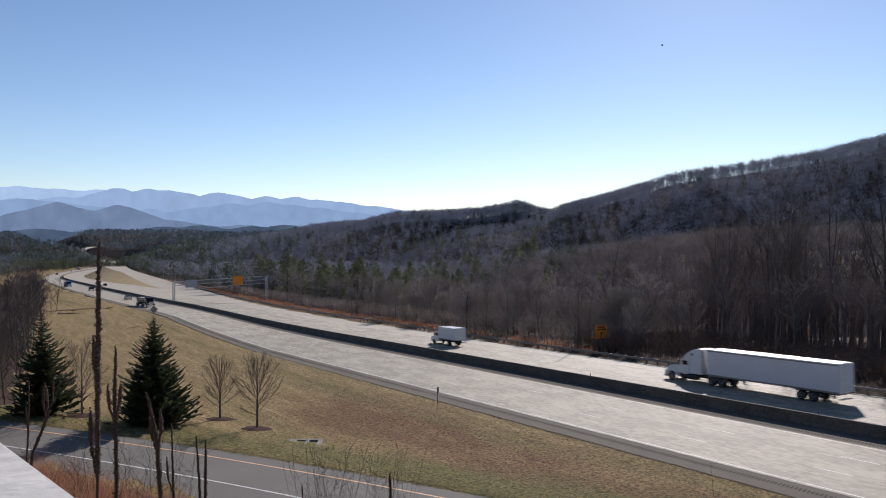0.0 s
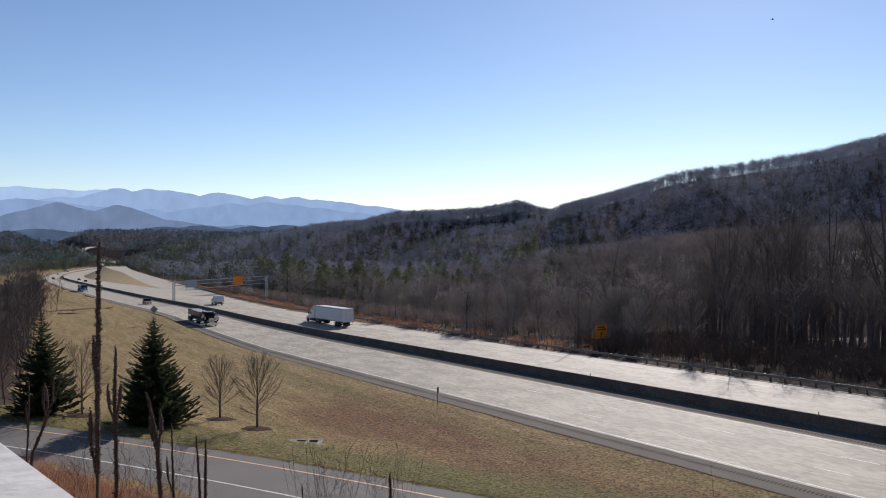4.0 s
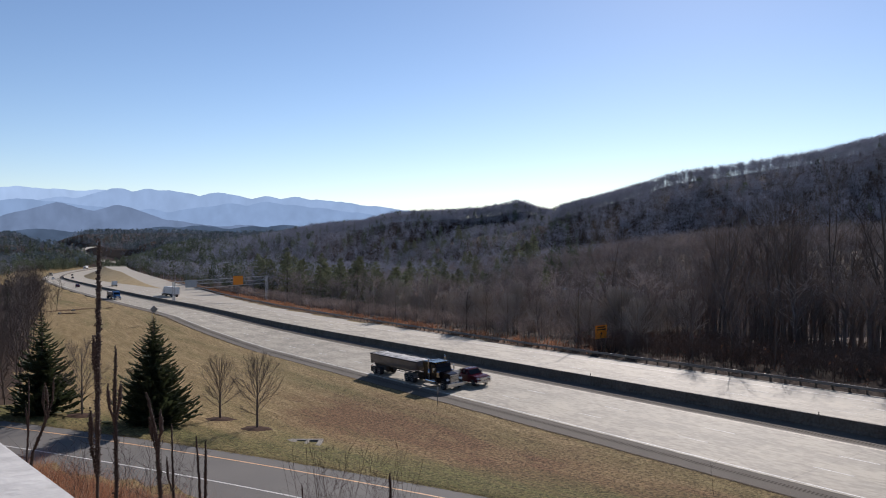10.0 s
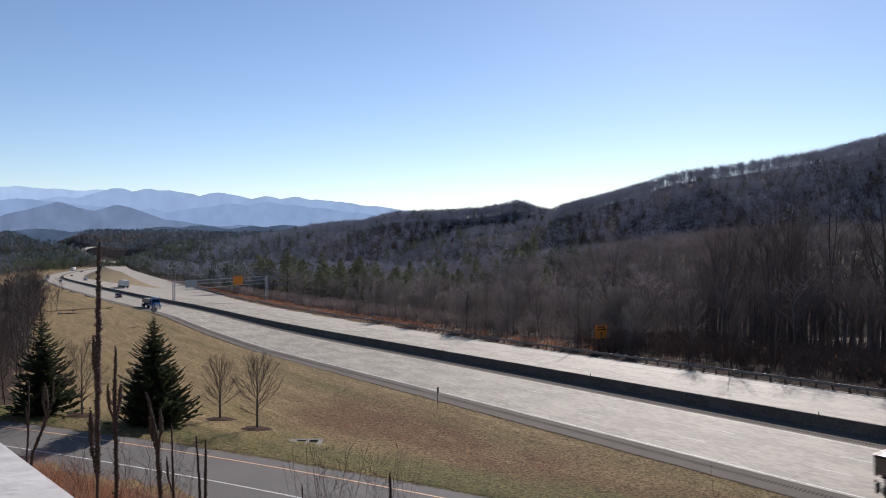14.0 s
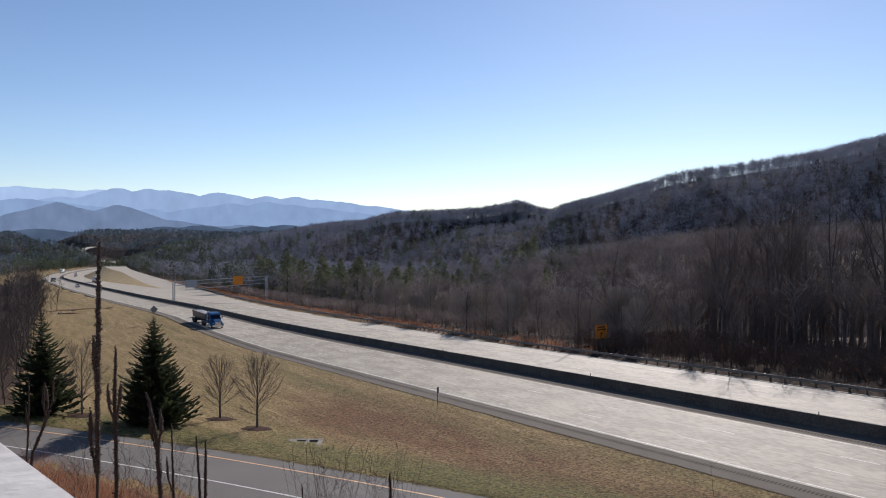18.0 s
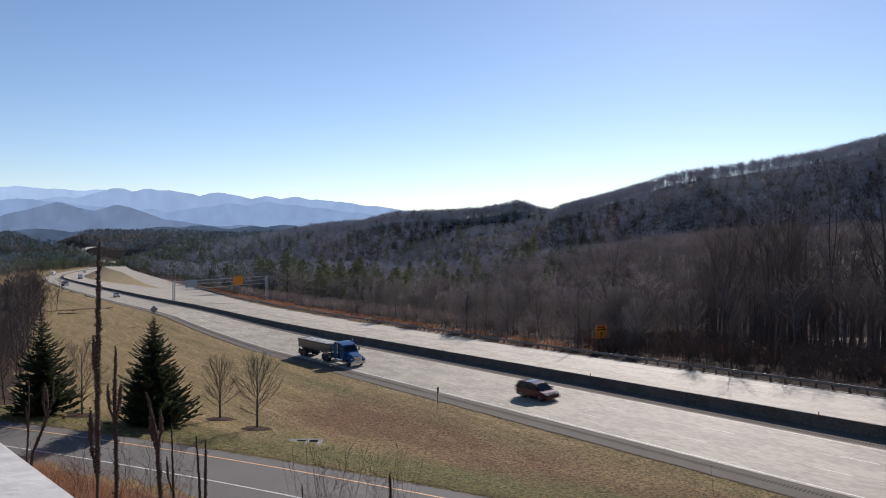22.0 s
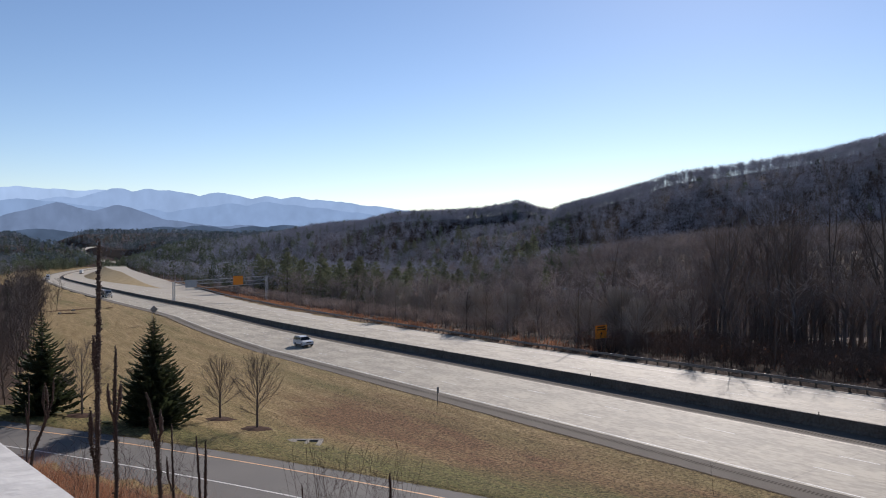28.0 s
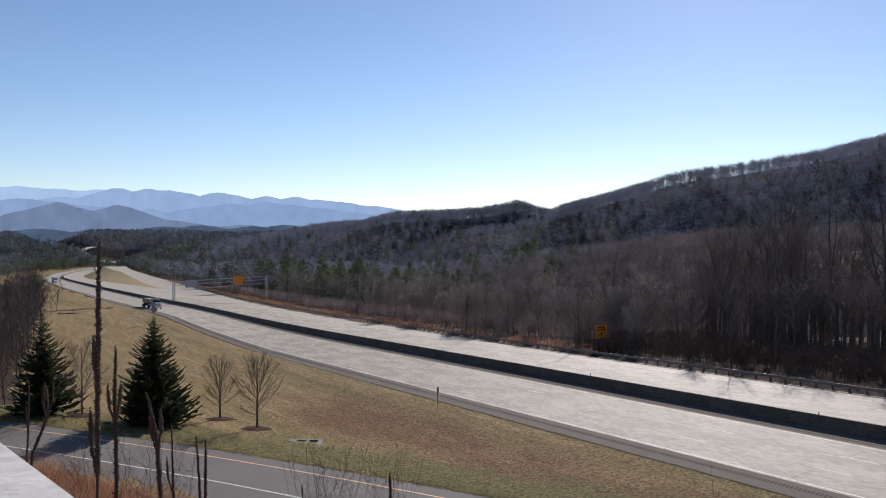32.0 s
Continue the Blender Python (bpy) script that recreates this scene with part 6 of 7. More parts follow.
raw("rail", *beam(-60, 330, 3.8), M_GALV, guardrail, "weathered steel rail")
raw("rail", *beam(330, 690, 7.6), M_GALV, guardrail, "weathered steel rail")
_bm = bmesh.new()
block(_bm, -0.075, 0.075, -0.1, 0.1, -0.7, 0.86, 0.012, 1)
_post = bpy.data.meshes.new("post")
_bm.to_mesh(_post)
_bm.free()
_post.materials.append(M_WOODPOST)
_bm = bmesh.new()
block(_bm, -0.09, 0.09, -0.075, 0.075, 0.45, 0.83, 0.01, 1)
_blk = bpy.data.meshes.new("spacer_block")
_bm.to_mesh(_blk)
_bm.free()
_blk.materials.append(M_WOODPOST)
for _k in range(150):
    _s = 22 + _k * 1.905
    for _me, _o in ((_post, 0.27), (_blk, 0.11)):
        _ob = new(_me.name, _me)
        _ob.parent = guardrail
        _ob.matrix_basis = Matrix.Translation(rp(_s, float(edge_d(_s)) + _o)) @ pose(0, 0, 0, 0, 0, -math.degrees(np.interp(_s, RS, R_HEAD)))
_far = Shape()
for _k in range(150, 340):
    _s = 22 + _k * 1.905
    _p = rp(_s, float(edge_d(_s)) + 0.2)
    _far.tube(_p + Vector((0, 0, -0.5)), _p + Vector((0, 0, 0.84)), 0.12, 0.12, 4)
tagged(_far.done("post_row", M_WOODPOST, guardrail), kind="stuff")

# ---- road markings, rumble strips, slabs ----
strip("edge_line", rp, -840, 1400, 17.9, 18.05, 0.05, M_YELLOW, parent=road)
strip("edge_line", rp, -840, 420, 29.2, 29.35, 0.05, M_WHITE, parent=road)
for _d, _ph in ((3.58, 43.3), (7.24, 43.45), (22.0, 40.5), (25.6, 40.5)):
    for _k in range(-4, 27):
        _s = _ph + 12.192 * _k
        strip("lane_dash", rp, _s - 1.52, _s + 1.52, _d, _d + 0.1, 0.052, M_WHITE, parent=road, step=1.6)
    _sh = Shape()
    for _k in range(27, 60):
        _s = _ph + 12.192 * _k
        _sh.quad(rp(_s - 1.52, _d, 0.05), rp(_s - 1.52, _d + 0.13, 0.05), rp(_s + 1.52, _d + 0.13, 0.05), rp(_s + 1.52, _d, 0.05))
    tagged(_sh.done("lane_dashes", M_WHITE, road), kind="stuff")
_sh = Shape()
for _s in np.arange(10, 260, 0.3):
    for _d0, _d1 in ((-1.5, -1.02), (11.5, 12.0)):
        _sh.quad(rp(_s, _d0, 0.044), rp(_s + 0.08, _d1, 0.044), rp(_s + 0.2, _d1, 0.044), rp(_s + 0.12, _d0, 0.044))
tagged(_sh.done("rumble_strip", M_GROOVE, road, "rows of milled rumble grooves"), kind="stuff")
# dirt creeping over the outer edge of the shoulder
_rg = random.Random(61)
_sh, _was = Shape(), None
for _s in np.arange(18, 330, 0.45):
    _now = rp(_s, -3.3, -0.06), rp(_s, -2.74 + 0.1 * math.sin(_s / 3.7) * math.sin(_s / 1.3) + _rg.uniform(-0.05, 0.08), 0.036)
    if _was:
        _sh.quad(_was[0], _was[1], _now[1], _now[0])
    _was = _now
_sh.done("edge_dirt", M_DIRT, road, "ragged strip of dirt along the shoulder")

# the far ramp climbs away from the main lanes behind a grassy slope
far_ramp = thing("ramp", "pale concrete ramp climbing away beside the far lanes", "road", kind="structure")
_ga = np.arange(424, 865, 8.0)
_lo = np.interp(_ga, (424, 470, 560, 700, 865), (40.3, 38.0, 34.5, 32.5, 31.5))
_le = np.interp(_ga, (424, 515, 560, 670, 800, 865), (40.4, 45.3, 48.0, 53.0, 49.0, 47.0))
_ri = np.interp(_ga, (424, 470, 560, 670, 800, 865), (57.5, 60.5, 64.0, 65.0, 68.0, 68.0))
_up = np.interp(_ga, (424, 490, 560, 670, 800, 865), (0.06, 0.8, 2.6, 6.0, 9.7, 6.0))
for _nm, _d0, _h0, _d1, _h1, _m, _lb in (("paving", _le, _up, _ri, _up, M_CONC, ""), ("bank", _ri, _up, _ri + 14, _up * 0 - 0.6, M_DRYGRASS, "dry grass bank")):
    _sh = Shape()
    for _k in range(len(_ga) - 1):
        _q = _k + 1
        _sh.quad(rp(_ga[_k], _d0[_k], _h0[_k]), rp(_ga[_k], _d1[_k], _h1[_k]), rp(_ga[_q], _d1[_q], _h1[_q]), rp(_ga[_q], _d0[_q], _h0[_q]))
    _sh.done(_nm, _m, far_ramp, _lb, smooth=True)
_sh = Shape()
for _k in range(len(_ga) - 1):
    _q = _k + 1
    _sh.quad(rp(_ga[_k], _lo[_k], 0.1), rp(_ga[_k], _le[_k], _up[_k]), rp(_ga[_q], _le[_q], _up[_q]), rp(_ga[_q], _lo[_q], 0.1))
tagged(_sh.done("verge", M_VERGE, smooth=True), "slope of brown grass between highway and ramp", "grass", kind="structure")

# barrier joints and reflectors
for _k in range(70):
    _s = 20 + _k * 6.1
    _m = Matrix.Translation(rp(_s, 14.0)) @ pose(0, 0, 0, 0, 0, -math.degrees(np.interp(_s, RS, R_HEAD)))
    if _k == 0:
        _ob = raw("barrier_joint", [(-0.308, -0.012, 0.0), (-0.308, 0.012, 0.0), (-0.208, -0.012, 0.3), (-0.208, 0.012, 0.3), (-0.117, -0.012, 1.052), (-0.117, 0.012, 1.052), (0.117, -0.012, 1.056), (0.117, 0.012, 1.056)],
                  [(0, 1, 3, 2), (2, 3, 5, 4), (4, 5, 7, 6)], M_GROOVE, barrier)
        _jm = _ob.data
    else:
        _ob = new("barrier_joint", _jm)
        _ob.parent = barrier
    _ob.matrix_basis = _m
for _s in (38.5, 66.2, 97.0, 122.0, 147.0, 172.0, 197.0):
    _ob = box_part("reflector", (-0.04, 0.04, -0.03, 0.03, 1.04, 1.32), M_TRIM, barrier, "small upright reflector", 0.01)
    _ob.matrix_basis = Matrix.Translation(rp(_s, 14.0))


# ---- signs, lamp and gantry ----
def sign_panel(c, x0, x1, z0, z1, y, face, name="panel", rim=M_SIGNBACK, label=""):
    box_part(name, (x0, x1, y - 0.02, y + 0.02, z0, z1), face, c, label, 0.02)


_p = rp(89.0, 38.1)
orange_sign = thing("road_work_sign", "orange work sign with black lines and an arrow on two posts", "sign", pose(_p.x, _p.y, _p.z - 0.1, 0, 0, 6))
sign_panel(orange_sign, -1.42, 1.42, 2.2, 4.25, -0.06, M_ORANGE, label="orange sign panel")
for _x in (-0.9, 0.9):
    box_part("post", (_x - 0.06, _x + 0.06, -0.03, 0.05, -0.4, 4.0), M_WOODPOST, orange_sign, bevel=0.01)
for _z, _w in ((3.85, 0.95), (3.5, 1.1)):
    box_part("text_bar", (-_w, _w, -0.09, -0.079, _z, _z + 0.2), M_BLACK, orange_sign, bevel=0.0)
raw("arrow", [(-0.25, -0.086, 2.45), (-0.05, -0.086, 2.4), (0.12, -0.086, 2.85), (0.3, -0.086, 2.8), (0.12, -0.086, 3.25), (-0.28, -0.086, 2.98), (-0.08, -0.086, 2.9)], [(0, 1, 2, 6), (6, 2, 3, 4, 5)], M_BLACK, orange_sign)

_p = rp(94.0, 38.0)
lamp = thing("street_lamp", "tall thin street lamp with a curved arm over the road", "street lamp", pose(_p.x, _p.y, _p.z - 0.2))
_sh = Shape()
_sh.path([Vector((0, 0, -0.5)), Vector((0, 0, 5)), Vector((0, 0, 9.6))], [0.13, 0.1, 0.07], 10)
_sh.done("pole", M_WOODPOST, lamp, smooth=True)
_sh = Shape()
_sh.path([Vector((0, 0, 9.3)), Vector((-0.9, 0, 9.8)), Vector((-2.6, 0, 10.05))], [0.05, 0.04, 0.035], 8)
_sh.done("arm", M_GALV, lamp, smooth=True)
_lh = box_part("lamp_head", (-3.3, -2.5, -0.16, 0.16, 9.95, 10.14), M_SIGNBACK, lamp, bevel=0.06)
box_part("lens", (-3.2, -2.7, -0.11, 0.11, 9.91, 9.955), M_LAMPGLASS, lamp, bevel=0.01)

GS = 276.0
gantry = thing("sign_gantry", "steel truss gantry across the far carriageway with sign panels", "gantry")


def gp(d, h, along=0.0):
    q = rp(GS + along, d)
    b = rp(GS + along, 14.0)
    return Vector((q.x, q.y, b.z + h))


def lattice(shape, a, b, w, panels, r=0.06):
    """Four chords with zigzag bracing between two rings of four corners."""
    for k in range(4):
        shape.tube(a[k], b[k], r, r, 5)
    for i in range(panels):
        t0, t1 = i / panels, (i + 1) / panels
        for k in range(4):
            j = (k + 1) % 4
            p0, p1 = a[k].lerp(b[k], t0), a[j].lerp(b[j], t1)
            if i % 2:
                p0, p1 = a[j].lerp(b[j], t0), a[k].lerp(b[k], t1)
            shape.tube(p0, p1, r * 0.55, r * 0.55, 4)


for _d, _h0, _h1, _nm in ((14.0, 1.0, 7.6, "left_tower"), (46.6, -0.6, 8.6, "right_tower")):
    _sh = Shape()
    _a = [gp(_d + o, _h0, q) for o, q in ((-0.3, -0.5), (0.3, -0.5), (0.3, 0.5), (-0.3, 0.5))]
    _b = [gp(_d + o, _h1, q) for o, q in ((-0.3, -0.5), (0.3, -0.5), (0.3, 0.5), (-0.3, 0.5))]
    lattice(_sh, _a, _b, 1, 7, 0.08)
    _sh.done("tower", M_GANTRY, gantry, "galvanised lattice tower")
_sh = Shape()
_a = [gp(13.8, 6.3, -0.6), gp(13.8, 7.5, -0.6), gp(13.8, 7.5, 0.6), gp(13.8, 6.3, 0.6)]
_b = [gp(46.9, 7.2, -0.6), gp(46.9, 8.5, -0.6), gp(46.9, 8.5, 0.6), gp(46.9, 7.2, 0.6)]
lattice(_sh, _a, _b, 1, 18, 0.08)
_sh.done("truss", M_GANTRY, gantry, "galvanised lattice truss")
_sh = Shape()
_sh.tube(gp(20.5, 4.9, -1.4), gp(44.2, 5.9, -1.4), 0.09, 0.09, 6)
_sh.tube(gp(20.5, 5.0, -2.0), gp(44.2, 6.0, -2.0), 0.06, 0.06, 6)
_sh.done("walkway", M_GANTRY, gantry)
for _d0, _d1, _h0, _h1, _m, _lb in ((17.6, 21.5, 5.4, 8.0, M_PALESIGN, "pale grey sign panel"), (34.2, 37.7, 5.7, 8.8, M_ORANGE, "orange sign panel")):
    _q = [gp(_d0, _h0, -1.0), gp(_d1, _h0, -1.0), gp(_d1, _h1, -1.0), gp(_d0, _h1, -1.0)]
    _q += [gp(_d0, _h0, -0.9), gp(_d1, _h0, -0.9), gp(_d1, _h1, -0.9), gp(_d0, _h1, -0.9)]
    _sp = raw("sign_panel", _q, [(0, 1, 2, 3), (7, 6, 5, 4), (0, 4, 5, 1), (1, 5, 6, 2), (2, 6, 7, 3), (3, 7, 4, 0)], _m, gantry, _lb)

# warning diamond seen from behind
_dx, _dy = 43.6, 186.7
_dz = ground_z(_dx, _dy)
diamond = thing("warning_sign", "diamond warning sign on two posts seen from its grey back", "sign", pose(_dx, _dy, _dz, 0, 0, -4))
_top = 18 - 148 / 1400 * 180 - _dz
_sh = Shape()
_r = 0.86
for _y in (-0.03, 0.03):
    _sh.v += [Vector((0, _y, _top - _r)), Vector((_r, _y, _top)), Vector((0, _y, _top + _r)), Vector((-_r, _y, _top))]
_sh.f += [(3, 2, 1, 0), (4, 5, 6, 7), (0, 1, 5, 4), (1, 2, 6, 5), (2, 3, 7, 6), (3, 0, 4, 7)]
_sh.done("panel", M_SIGNBACK, diamond, "grey metal back of a diamond sign")
for _x in (-0.42, 0.42):
    box_part("post", (_x - 0.05, _x + 0.05, -0.13, -0.04, -0.4, _top + 0.4), M_GALV, diamond, bevel=0.01)
box_part("brace", (-0.6, 0.6, -0.04, -0.032, _top - 0.3, _top - 0.2), M_GALV, diamond, bevel=0.0)

# mile marker by the near shoulder
marker = thing("marker_post", "slim dark roadside marker with a small plate", "marker", at(45.7, 70.7, 10))
box_part("post", (-0.03, 0.03, -0.02, 0.02, -0.3, 1.9), M_GALV, marker, bevel=0.006)
box_part("plate", (-0.16, 0.16, -0.035, -0.021, 1.3, 1.95), M_SIGNBACK, marker, bevel=0.01)

# drop inlet in the grass
inlet = thing("drain_inlet", "pale concrete drain inlet with dark openings in the grass", "drain", at(27.1, 62.6, -32, 1.0, 0.05))
_bm = bmesh.new()
for _x0, _x1, _y0, _y1 in ((-1.3, 1.3, -1.15, -0.75), (-1.3, 1.3, 0.75, 1.15), (-1.3, -0.9, -0.75, 0.75), (0.9, 1.3, -0.75, 0.75), (-0.16, 0.16, -0.75, 0.75)):
    block(_bm, _x0, _x1, _y0, _y1, -0.3, 0.1, 0.03, 1)
part("rim", _bm, M_STONE, inlet)
# solid block under the rim; the openings' shade is its near-black colour
box_part("pit", (-0.95, 0.95, -0.8, 0.8, -0.35, -0.12), M_HOLE, inlet, bevel=0)
raw("apron", [(-2.2, -1.3, 0.02), (-1.3, -1.5, 0.1), (-1.3, 1.2, 0.12), (-2.0, 0.9, 0.03), (-2.2, -1.3, -0.3), (-1.3, -1.5, -0.3), (-1.3, 1.2, -0.3), (-2.0, 0.9, -0.3)], [(0, 1, 2, 3), (0, 4, 5, 1), (1, 5, 6, 2), (2, 6, 7, 3), (3, 7, 4, 0)], M_STONE, inlet)

# ---- trees on the lawn ----
spruce("spruce_tree", "dense dark green spruce with drooping boughs on the lawn", 5, 10.1, 3.5, at(17.7, 76.0, 20), 54, seg=15, spray=0.6)
_conifer = spruce("spruce_tree", "dark green conifer with a ragged top at the wood's edge", 8, 9.9, 3.1, at(9.4, 85.0, 70), 32, seg=11, spray=0.75)
for _x, _y, _h, _sd, _tr in ((24.2, 77.0, 6.4, 31, 0.1), (25.7, 70.7, 7.2, 32, 0.12), (12.5, 82.6, 7.4, 33, 0.12)):
    park_tree("lawn_tree", "small leafless tree in a mulch ring on the lawn", _sd, _h, at(_x, _y, _sd * 40), "young trees on the lawn")
    _sh = Shape()
    _rg = random.Random(_sd)
    _c = [ (a, 1.5 * _rg.uniform(0.85, 1.15)) for a in np.linspace(0, 2 * math.pi, 17)[:-1]]
    for _i in range(16):
        (_a0, _r0), (_a1, _r1) = _c[_i], _c[(_i + 1) % 16]
        _mk = lambda a, r, h: Vector((_x + math.cos(a) * r, _y + math.sin(a) * r, ground_z(_x + math.cos(a) * r, _y + math.sin(a) * r) + h))
        _sh.tri(Vector((_x, _y, ground_z(_x, _y) + 0.16)), _mk(_a0, _r0 * 0.6, 0.12), _mk(_a1, _r1 * 0.6, 0.12))
        _sh.quad(_mk(_a0, _r0 * 0.6, 0.12), _mk(_a0, _r0, 0.0), _mk(_a1, _r1, 0.0), _mk(_a1, _r1 * 0.6, 0.12))
    tagged(_sh.done("mulch_ring", M_MULCH, smooth=True), "low ring of dark red-brown mulch round a tree", "mulch", "mulch rings")

# bare trees and bushes at the left edge of the lawn
_src = [bare_tree("edge_tree", "leafless grey hardwood at the wood's edge", 50 + k, 11.0, 0.13, 0.12, at(3.0 - 2.2 * k, 92.0 + 5 * k, 50 * k), limbs=16, group="trees at the wood's edge", keep=(0, 4, 5, 6), spread=0.5, twig=0.011, twigs=M_EDGETWIG, reach=1.25) for k in range(3)]
_rg = random.Random(77)
for _k in range(190):
    _y = 92 + 330 * _rg.random() ** 1.3
    _x = np.interp(_y, (92, 200, 290, 420), (8, 22, 33, 44)) - 42 * _rg.random() ** 1.4
    copy_thing(_src[_k % 3], at(_x, _y, _rg.uniform(0, 360), _rg.uniform(0.5, 1.15)))
for _k in range(16):
    _y = 110 + 290 * _rg.random()
    _x = np.interp(_y, (92, 200, 290, 420), (4, 18, 30, 40)) - 30 * _rg.random()
    copy_thing(_conifer, at(_x, _y, _rg.uniform(0, 360), _rg.uniform(0.5, 1.0)))
for _x, _y, _s in ((33, 262, 0.85), (30.5, 254, 0.75), (28, 262, 0.95), (26, 244, 0.85), (24, 250, 1.0), (22, 228, 0.8), (32, 330, 0.8), (29, 338, 0.9), (25, 318, 0.75), (22, 300, 0.8)):
    copy_thing(_src[_rg.randrange(3)], at(_x, _y, _rg.uniform(0, 360), _s))

for _k in range(70):
    _y = 88 + 130 * _rg.random() ** 1.2
    _x = np.interp(_y, (88, 130, 200, 290), (4.5, 10.5, 20, 31)) - 11 * _rg.random()
    copy_thing(_src[_rg.randrange(3)], at(_x, _y, _rg.uniform(0, 360), _rg.uniform(0.3, 0.75)))

# ---- hardwoods behind the guardrail ----
_big = []
for _k in range(6):
    _s, _d = 40 + 9 * _k, 66 + 4 * (_k % 3)
    _p = rp(_s, _d)
    _big.append(bare_tree("hardwood_tree", "tall leafless hardwood behind the guardrail", 90 + _k, 22 + 1.5 * (_k % 4), 0.26 + 0.03 * (_k % 3), 0.33, at(_p.x, _p.y, 60 * _k), limbs=16, group="hardwoods behind the guardrail", keep=(0, 4, 5, 6), spread=0.45, twig=0.016, bend=0.12, leaves=(260, 0, 420, 0, 120, 0)[_k]))
_rg = random.Random(5)
_n = 0
while _n < 120:
    _s = _rg.uniform(28, 175)
    _d = float(edge_d(_s)) + 31 + 40 * _rg.random() ** 1.2
    _p = rp(_s, _d)
    _z = _rg.uniform(0.55, 1.12) * float(np.interp(_s, (30, 90, 130, 175), (1.0, 0.95, 0.7, 0.55)))
    if _n % 5 == 0:
        _p, _z = rp(_s, float(edge_d(_s)) + _rg.uniform(20, 27)), _rg.uniform(0.25, 0.42)
    copy_thing(_big[_rg.randrange(6)], at(_p.x, _p.y, _rg.uniform(0, 360), _z))
    _n += 1


# low trees that throw their shadows over the far lanes
for _s, _o, _z in ((73, 7, 0.44), (75.5, 9, 0.4), (66, 6, 0.42), (67, 9, 0.36), (61, 8, 0.36)):
    _p = rp(_s, float(edge_d(_s)) + _o)
    copy_thing(_big[_rg.randrange(6)], at(_p.x, _p.y, _rg.uniform(0, 360), _z))


for _s, _o, _z in ((109, 9, 0.3), (124, 7, 0.4), (129, 6, 0.34)):
    _p = rp(_s, float(edge_d(_s)) + _o)
    copy_thing(_big[_rg.randrange(6)], at(_p.x, _p.y, _rg.uniform(0, 360), _z))

# pines and pale saplings in the valley: bearing in degrees, distance, height
_pine = [pine_tree("pine_tree", "tall dark green pine standing among bare trees", 140 + k, 10.0, at(204 + 9 * k, 290 + 14 * k, 40 * k, 1.3), "pines in the valley") for k in range(4)]
_rg = random.Random(19)
_spots = [(_rg.uniform(24.2, 30.2), _rg.uniform(265, 380), _rg.uniform(11, 16)) for _ in range(26)]
_spots += [(_rg.uniform(19.5, 25), _rg.uniform(330, 470), _rg.uniform(10, 16)) for _ in range(14)]
_spots += [(_rg.uniform(29, 41), _rg.uniform(330, 620), _rg.uniform(10, 16)) for _ in range(26)]
_spots += [(30.55, 255, 11.5), (32.1, 250, 12.5), (36.5, 285, 14), (37.0, 296, 13), (36.1, 300, 12), (22.1, 385, 18), (39.3, 520, 16), (39.8, 530, 18), (38.7, 540, 15), (35.2, 560, 15), (30.6, 800, 16), (29.2, 800, 15), (34.4, 820, 16), (31.2, 810, 14), (44.6, 240, 14)]
for _b, _r, _h in _spots:
    _x, _y = math.sin(radians(_b)) * _r, math.cos(radians(_b)) * _r
    copy_thing(_pine[_rg.randrange(4)], at(_x, _y, _rg.uniform(0, 360), _h / 10.0))
for _s, _o, _h in ((372, 6, 4.0), (402, 5, 4.6), (428, 6, 5.2), (455, 7, 5.0), (482, 9, 6.5)):
    _p = rp(_s, float(edge_d(_s)) + _o)
    copy_thing(_pine[_rg.randrange(4)], at(_p.x, _p.y, _rg.uniform(0, 360), _h / 10.0))
_sap = [park_tree("sapling", "pale grey leafless sapling behind the guardrail", 160 + k, 8.0, at(*rp(100 + 10 * k, 44)[:2], 30), "saplings behind the guardrail", M_PALETWIG, 2.4) for k in range(3)]
for _k in range(46):
    _s = 86 + 110 * _rg.random() ** 1.3
    _p = rp(_s, float(edge_d(_s)) + _rg.uniform(6, 26))
    copy_thing(_sap[_k % 3], at(_p.x, _p.y, _rg.uniform(0, 360), _rg.uniform(0.7, 1.3)))

# bare soil and pale stones where the lawn has washed out
M_SOIL = mat("bare_soil", (0.14, 0.085, 0.05), 0.95, dark=(0.07, 0.042, 0.025), scale=1.5, fine=4, bump=0.8, spec=0.05)


def soil(cx, cy, rx, ry, turn, seed):
    rng = random.Random(seed)
    sh = Shape()
    rim = []
    for i in range(18):
        a = 2 * math.pi * i / 18
        q = rng.uniform(0.75, 1.15)
        u, w = math.cos(a) * rx * q, math.sin(a) * ry * q
        rim.append((cx + u * math.cos(turn) - w * math.sin(turn), cy + u * math.sin(turn) + w * math.cos(turn)))
    mk = lambda x, y, f, h: Vector((cx + (x - cx) * f, cy + (y - cy) * f, ground_z(cx + (x - cx) * f, cy + (y - cy) * f) + h))
    for p, q in zip(rim, rim[1:] + rim[:1]):
        sh.tri(mk(*p, 0, 0.3), mk(*p, 0.6, 0.22), mk(*q, 0.6, 0.22))
        sh.quad(mk(*p, 0.6, 0.22), mk(*p, 1, -0.02), mk(*q, 1, -0.02), mk(*q, 0.6, 0.22))
    tagged(sh.done("soil_patch", M_SOIL, smooth=True), "low patch of bare washed-out soil in the lawn", "soil", "bare soil in the lawn")


